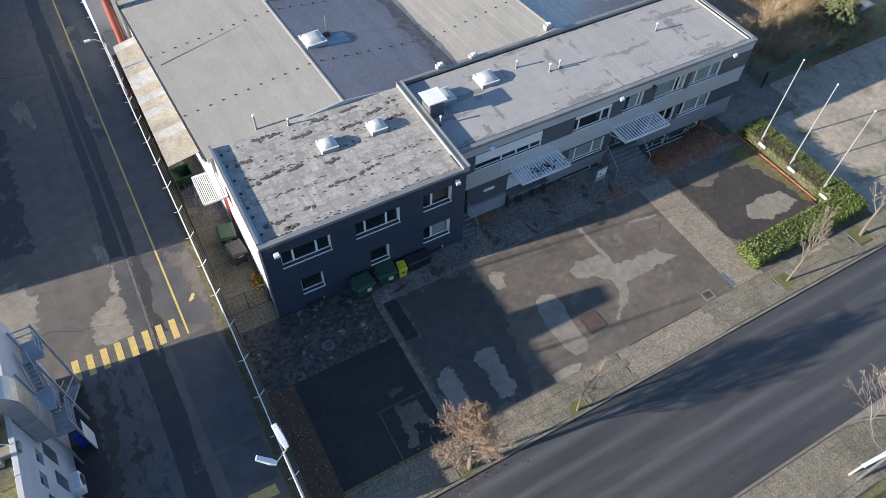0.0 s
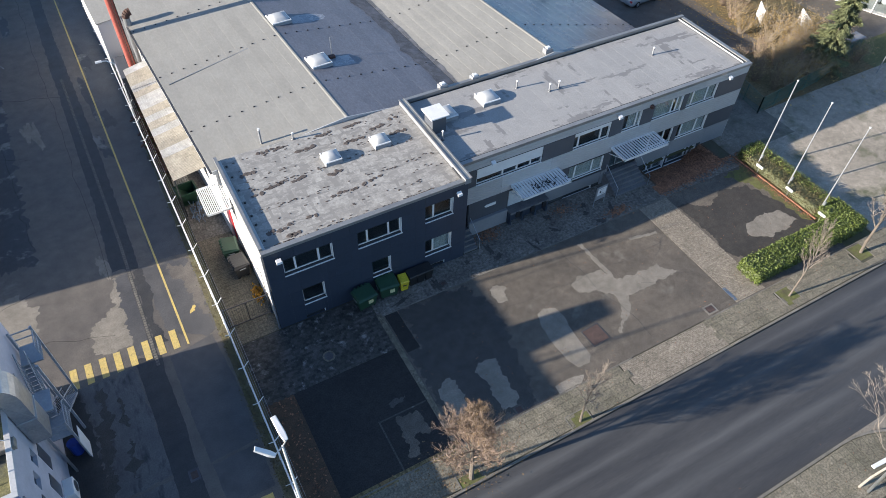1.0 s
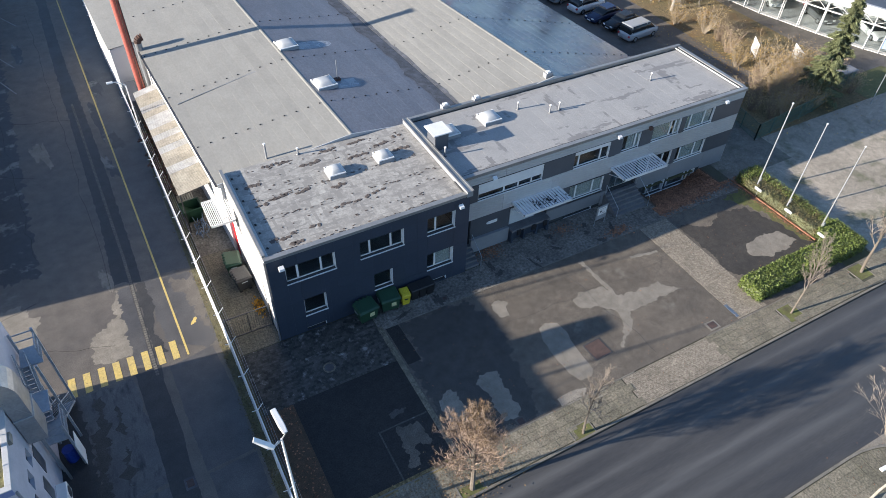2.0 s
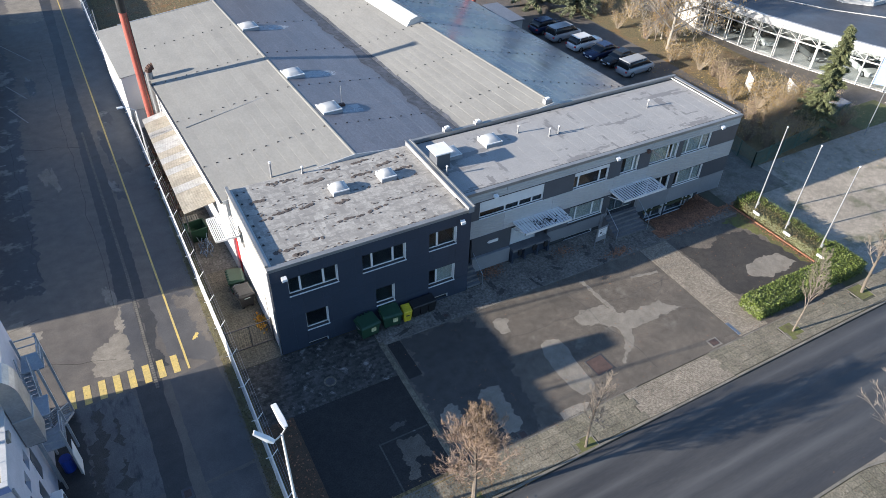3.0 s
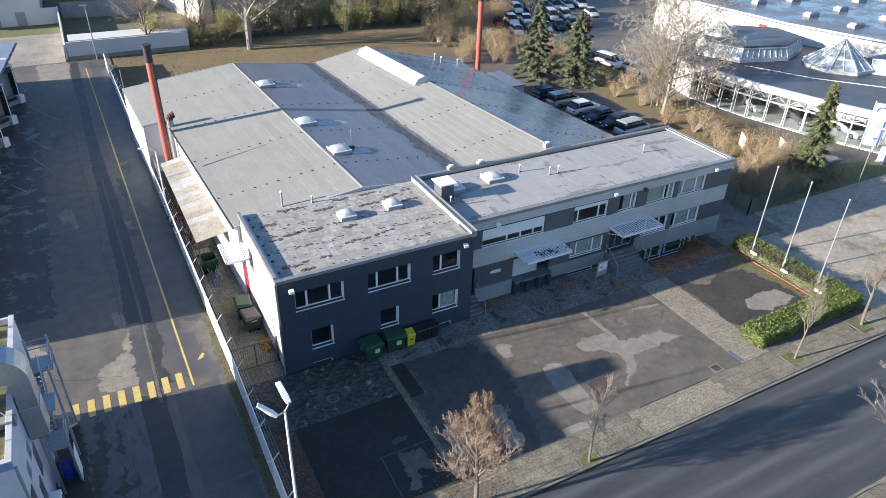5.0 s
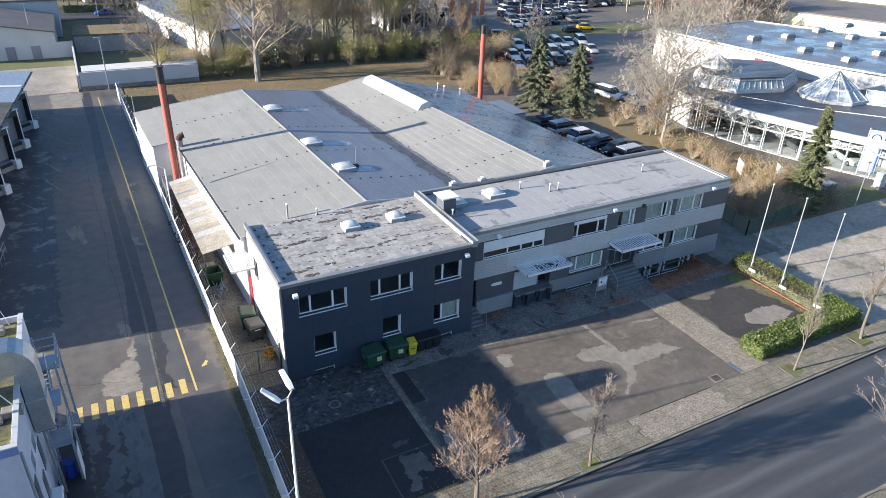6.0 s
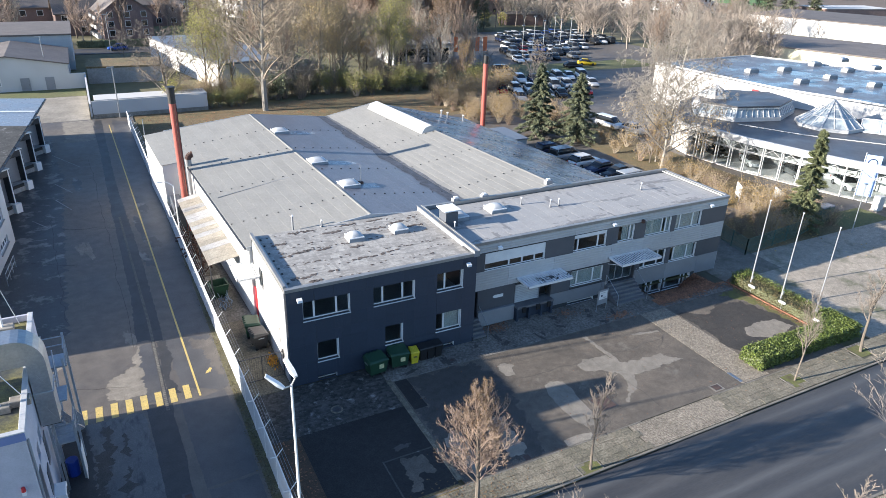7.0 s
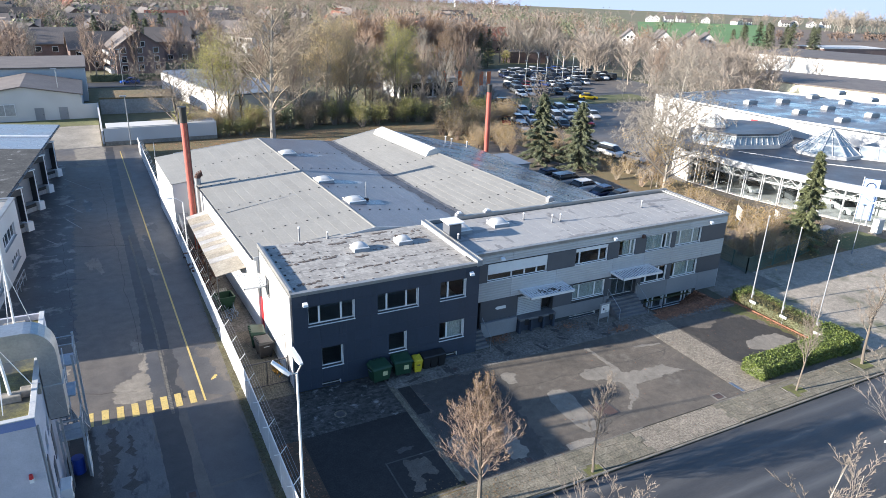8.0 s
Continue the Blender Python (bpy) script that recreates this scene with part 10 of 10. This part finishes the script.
fs_ = MB()
for k in range(16):
    for q_ in range(6):
        r_, a0_, a1_ = 3.85 + q_ * 0.51, math.pi / 2 * k / 16 + 0.002, math.pi / 2 * (k + 1) / 16 - 0.002
        fs_.prism([(CX + math.sin(a) * rr, CY + math.cos(a) * rr) for a, rr in ((a0_, r_ + 0.5), (a0_, r_), (a1_, r_), (a1_, r_ + 0.5))], -0.03, 0.002 * ((k + q_) % 3))
part("far_slabs", fs_, M["paver"], None, "grey concrete slabs round the street corner", category="paving", kind="stuff")

kb = thing("kerb", "pale stone kerb along the street", "kerb", kind="structure")
k_me = slab_mesh("kerbstone", 0.99, 0.15, 0.012, "kerb", 0.02)
k_me2 = slab_mesh("kerbstone_face", 0.99, 0.15, 0.0, "kerb")
for i in range(60):
    x = -8 + i
    shared("kerbstone", k_me, kb, pose(x + 0.5, -14.14, -0.035 if 17 < x < 23.4 else 0.0, 0, 0, rnd.uniform(-0.3, 0.3)))
far_k = MB()
for x0_, x1_ in ((-90, -8), (52, 150)):
    far_k.box(x0_, x1_, -14.21, -14.07, -0.13, 0.012)
far_k.box(-90, CX, -21.95, -21.81, -0.13, 0.012)
far_k.prism(quarter(6.95, 7.09), -0.13, 0.012)
part("kerb_run", far_k, M["kerb"], kb, kind="stuff")
lk = thing("lot_kerb", "row of pale setts between the two lots", "kerb", kind="structure")
s_me = slab_mesh("sett", 0.16, 0.19, 0.022, "paver", 0.015)
s_low = slab_mesh("sett", 0.16, 0.19, 0.006, "paver_moss", 0.015)
for i in range(49):
    for dx in (0.0, 0.17):
        shared("sett", s_me, lk, pose(5.68 + dx, -1.9 - i * 0.198, rnd.uniform(-0.006, 0.006), 0, 0, rnd.uniform(-3, 3)))
for i in range(46):
    if i % 2 == 0 or rnd.random() < 0.4:
        shared("sett", s_low, lk, pose(-2.3 + i * 0.172, -4.62 + 0.0035 * i, rnd.uniform(-0.012, 0.0), 0, 0, 90 + rnd.uniform(-4, 4)))
s_dark = slab_mesh("sett", 0.10, 0.18, 0.0, "paver_moss", 0.01)
for i in range(18):
    shared("sett", s_dark, lk, pose(2.6 - 0.0015 * i, -8.6 - i * 0.185, 0.002, 0, 0, rnd.uniform(-3, 3)))
for i in range(16):
    shared("sett", s_dark, lk, pose(2.75 + i * 0.18, -8.58, 0.002, 0, 0, 90))
c_me = slab_mesh("sett", 0.2, 0.17, 0.012, "sett_pale", 0.012)
for i in range(200):
    y = 34.0 - i * 0.2
    if y < 1.0:
        break
    shared("sett", c_me, dc_, pose(CHANNEL(y), y, rnd.uniform(-0.004, 0.003), 0, 0, rnd.uniform(-4, 4)))
ek = thing("bed_kerb", "red-brown brick edging along the shrub bed", "kerb", kind="structure")
M["edge_brick"] = mat("red_edging_brick", (0.27, 0.13, 0.075), (0.19, 0.095, 0.06), 0.9, big=2, fine=12, rnd=0.25)
e_me = slab_mesh("edging_brick", 0.12, 0.24, 0.07, "edge_brick", 0.012)
for i in range(32):
    shared("edging_brick", e_me, ek, pose(37.44 + 0.006 * i, -1.1 - i * 0.25, 0, 0, 0, rnd.uniform(-2, 2)))
lot_edge = thing("lot_edge_kerb", "flush concrete edging along the footpath", "kerb", kind="structure")
l_me = slab_mesh("edging_stone", 0.98, 0.09, 0.014, "kerb", 0.01)
for i in range(41):
    if not (17.3 < -1.0 + i < 23.4):
        shared("edging_stone", l_me, lot_edge, pose(-0.6 + i, -11.95, 0, 0, 0, rnd.uniform(-0.4, 0.4)))
for i in range(24):
    shared("edging_stone", l_me, lot_edge, pose(6.4 + i, -2.04, 0.0, 0, 0, rnd.uniform(-0.3, 0.3)))
for i, h in enumerate(pits):
    zone("tree_pit", [h], -0.12, -0.004, "moss_green", "square grass pit round a street tree", "tree pit")
    fr_ = MB().box(h[0] - 0.06, h[0], h[2], h[3], -0.1, 0.012).box(h[1], h[1] + 0.06, h[2], h[3], -0.1, 0.012).box(h[0], h[1], h[3], h[3] + 0.06, -0.1, 0.012)
    part("pit_edge", fr_, M["kerb"], None, "stone edging of a tree pit", category="kerb", kind="structure")

# ---- fallen leaves ----


def litter(name, count, where, size, material, label, seed, z=0.01):
    r = random.Random(seed)
    mb = MB()
    while len(mb.f) < count:
        x, y, zz = where(r)
        a, s = r.uniform(0, 6.28), size * r.uniform(0.6, 1.3)
        u, w_ = Vector((math.cos(a), math.sin(a), r.uniform(-0.4, 0.4))) * s, Vector((-math.sin(a), math.cos(a), r.uniform(-0.4, 0.4))) * s * 0.6
        p = Vector((x, y, zz + z + r.uniform(0, 0.025)))
        n = len(mb.v)
        mb.v += [tuple(p - u), tuple(p - w_), tuple(p + u), tuple(p + w_)]
        mb.f.append((n, n + 1, n + 2, n + 3))
    return part(name, mb, M[material], None, label, category="leaves", kind="stuff")


def bank(r):
    x, y = r.uniform(29.8, 36.1), r.uniform(-0.7, 1.45)
    return x, y, max(-1.1, -0.02 - 1.08 * (y + 0.7) / 1.95) * (1 if x < 34.2 else (36.2 - x) / 2.0)


litter("fallen_leaves", 6500, bank, 0.15, "leaf_fallen", "brown leaves piled on the sunken bank", 1)
litter("fallen_leaves", 3600, lambda r: (29.2 + abs(r.gauss(0, 3.6)), -0.75 - abs(r.gauss(0, 0.4)), 0.0), 0.085, "leaf_fallen", "brown leaves drifted along the path", 2)
litter("fallen_leaves", 250, lambda r: (r.uniform(-2.6, -1.0), r.uniform(-14, -4.7), 0.0), 0.07, "leaf_fallen", "brown leaves in the planting strip", 3)
litter("fallen_leaves", 260, lambda r: (r.gauss(15.5, 0.55), r.gauss(0.95, 0.3), 0.0), 0.07, "leaf_fallen", "brown leaves drifted beside the steps", 4)
litter("fallen_leaves", 420, lambda r: (37.25 + r.gauss(0, 0.18), r.uniform(-8.9, -1.2), 0.0), 0.06, "leaf_fallen", "orange leaves along the brick edging", 5)
for k in range(16):
    rr = random.Random(700 + k)
    blob("damp_stain", rr.uniform(6.5, 28.5), rr.uniform(-1.9, 0.6), rr.uniform(0.12, 0.6), rr.uniform(0.08, 0.3), "lot_dark", "dark damp stain on the paved path", 0.012 + 0.0002 * k, rr.uniform(0, 3), 0.9, 36, 800 + k)
litter("fallen_leaves", 240, lambda r: (r.gauss(25.2, 0.6), r.gauss(-1.5, 0.25), 0.0), 0.07, "leaf_fallen", "brown leaves drifted before the entrance", 14)
litter("fallen_leaves", 110, lambda r: (r.gauss(21.6, 0.5), r.gauss(0.5, 0.3), 0.0), 0.07, "leaf_fallen", "brown leaves below the window", 15)
litter("fallen_leaves", 500, lambda r: (r.uniform(6, 37), r.uniform(-14, -2.2), 0.0), 0.035, "leaf_fallen", "single leaves scattered over the lot", 6)
litter("fallen_leaves", 6000, lambda r: (r.uniform(-2.5, 60), r.uniform(44, 78), -0.03), 0.12, "leaf_fallen", "brown leaves scattered over the lawn", 7)
litter("fallen_leaves", 2600, lambda r: (r.gauss(54.5, 3.0), r.gauss(12.5, 5), -0.01), 0.10, "leaf_gold", "golden leaves under the shrubs", 8)
litter("fallen_leaves", 60, lambda r: (r.gauss(19.6, 0.7), r.gauss(0.45, 0.2), 3.46), 0.09, "black", "dark leaves lying on the slatted canopy", 9)
litter("fallen_leaves", 300, lambda r: (-3.3 + r.gauss(0, 0.18), r.uniform(-14, 60), 0.0), 0.06, "leaf_cover", "weeds and leaves along the fence foot", 10)
litter("weeds", 1000, lambda r: (-3.28 + r.gauss(0, 0.14), r.choice([-9, -6, -3.5, 0.5, 3.4, 6.5, 12, 20, 28, 36, 45]) + r.gauss(0, 1.1), abs(r.gauss(0, 0.1))), 0.06, "leaf_cover", "green weeds along the fence foot", 11)
litter("fallen_leaves", 420, lambda r: (r.uniform(-1, 60), r.gauss(-23.5, 1.2), 0.0), 0.035, "leaf_fallen", "leaves on the far footpath and verge", 12)
litter("fallen_leaves", 700, lambda r: (5.5 + r.gauss(0, 1.6), -13 + r.gauss(0, 0.9), 0.0), 0.05, "leaf_brown", "dry leaves under the street tree", 13)

lp5 = thing("street_lamp", "white street lamp with a long flat head", "street lamp", (23.6, -24.4, -0.03))
part("pole", MB().tube((0, 0, 0), (-1.8, 0.15, 6.9), 0.08, 0.05, 8), M["zinc"], lp5)
part("lamp_head", MB().hull8([(-4.4, 0.30, 6.95), (-1.7, 0.05, 6.9), (-1.7, 0.27, 6.9), (-4.4, 0.46, 6.95)], [(-4.4, 0.30, 7.05), (-1.7, 0.05, 7.05), (-1.7, 0.27, 7.05), (-4.4, 0.46, 7.05)]), M["white_paint"], lp5)
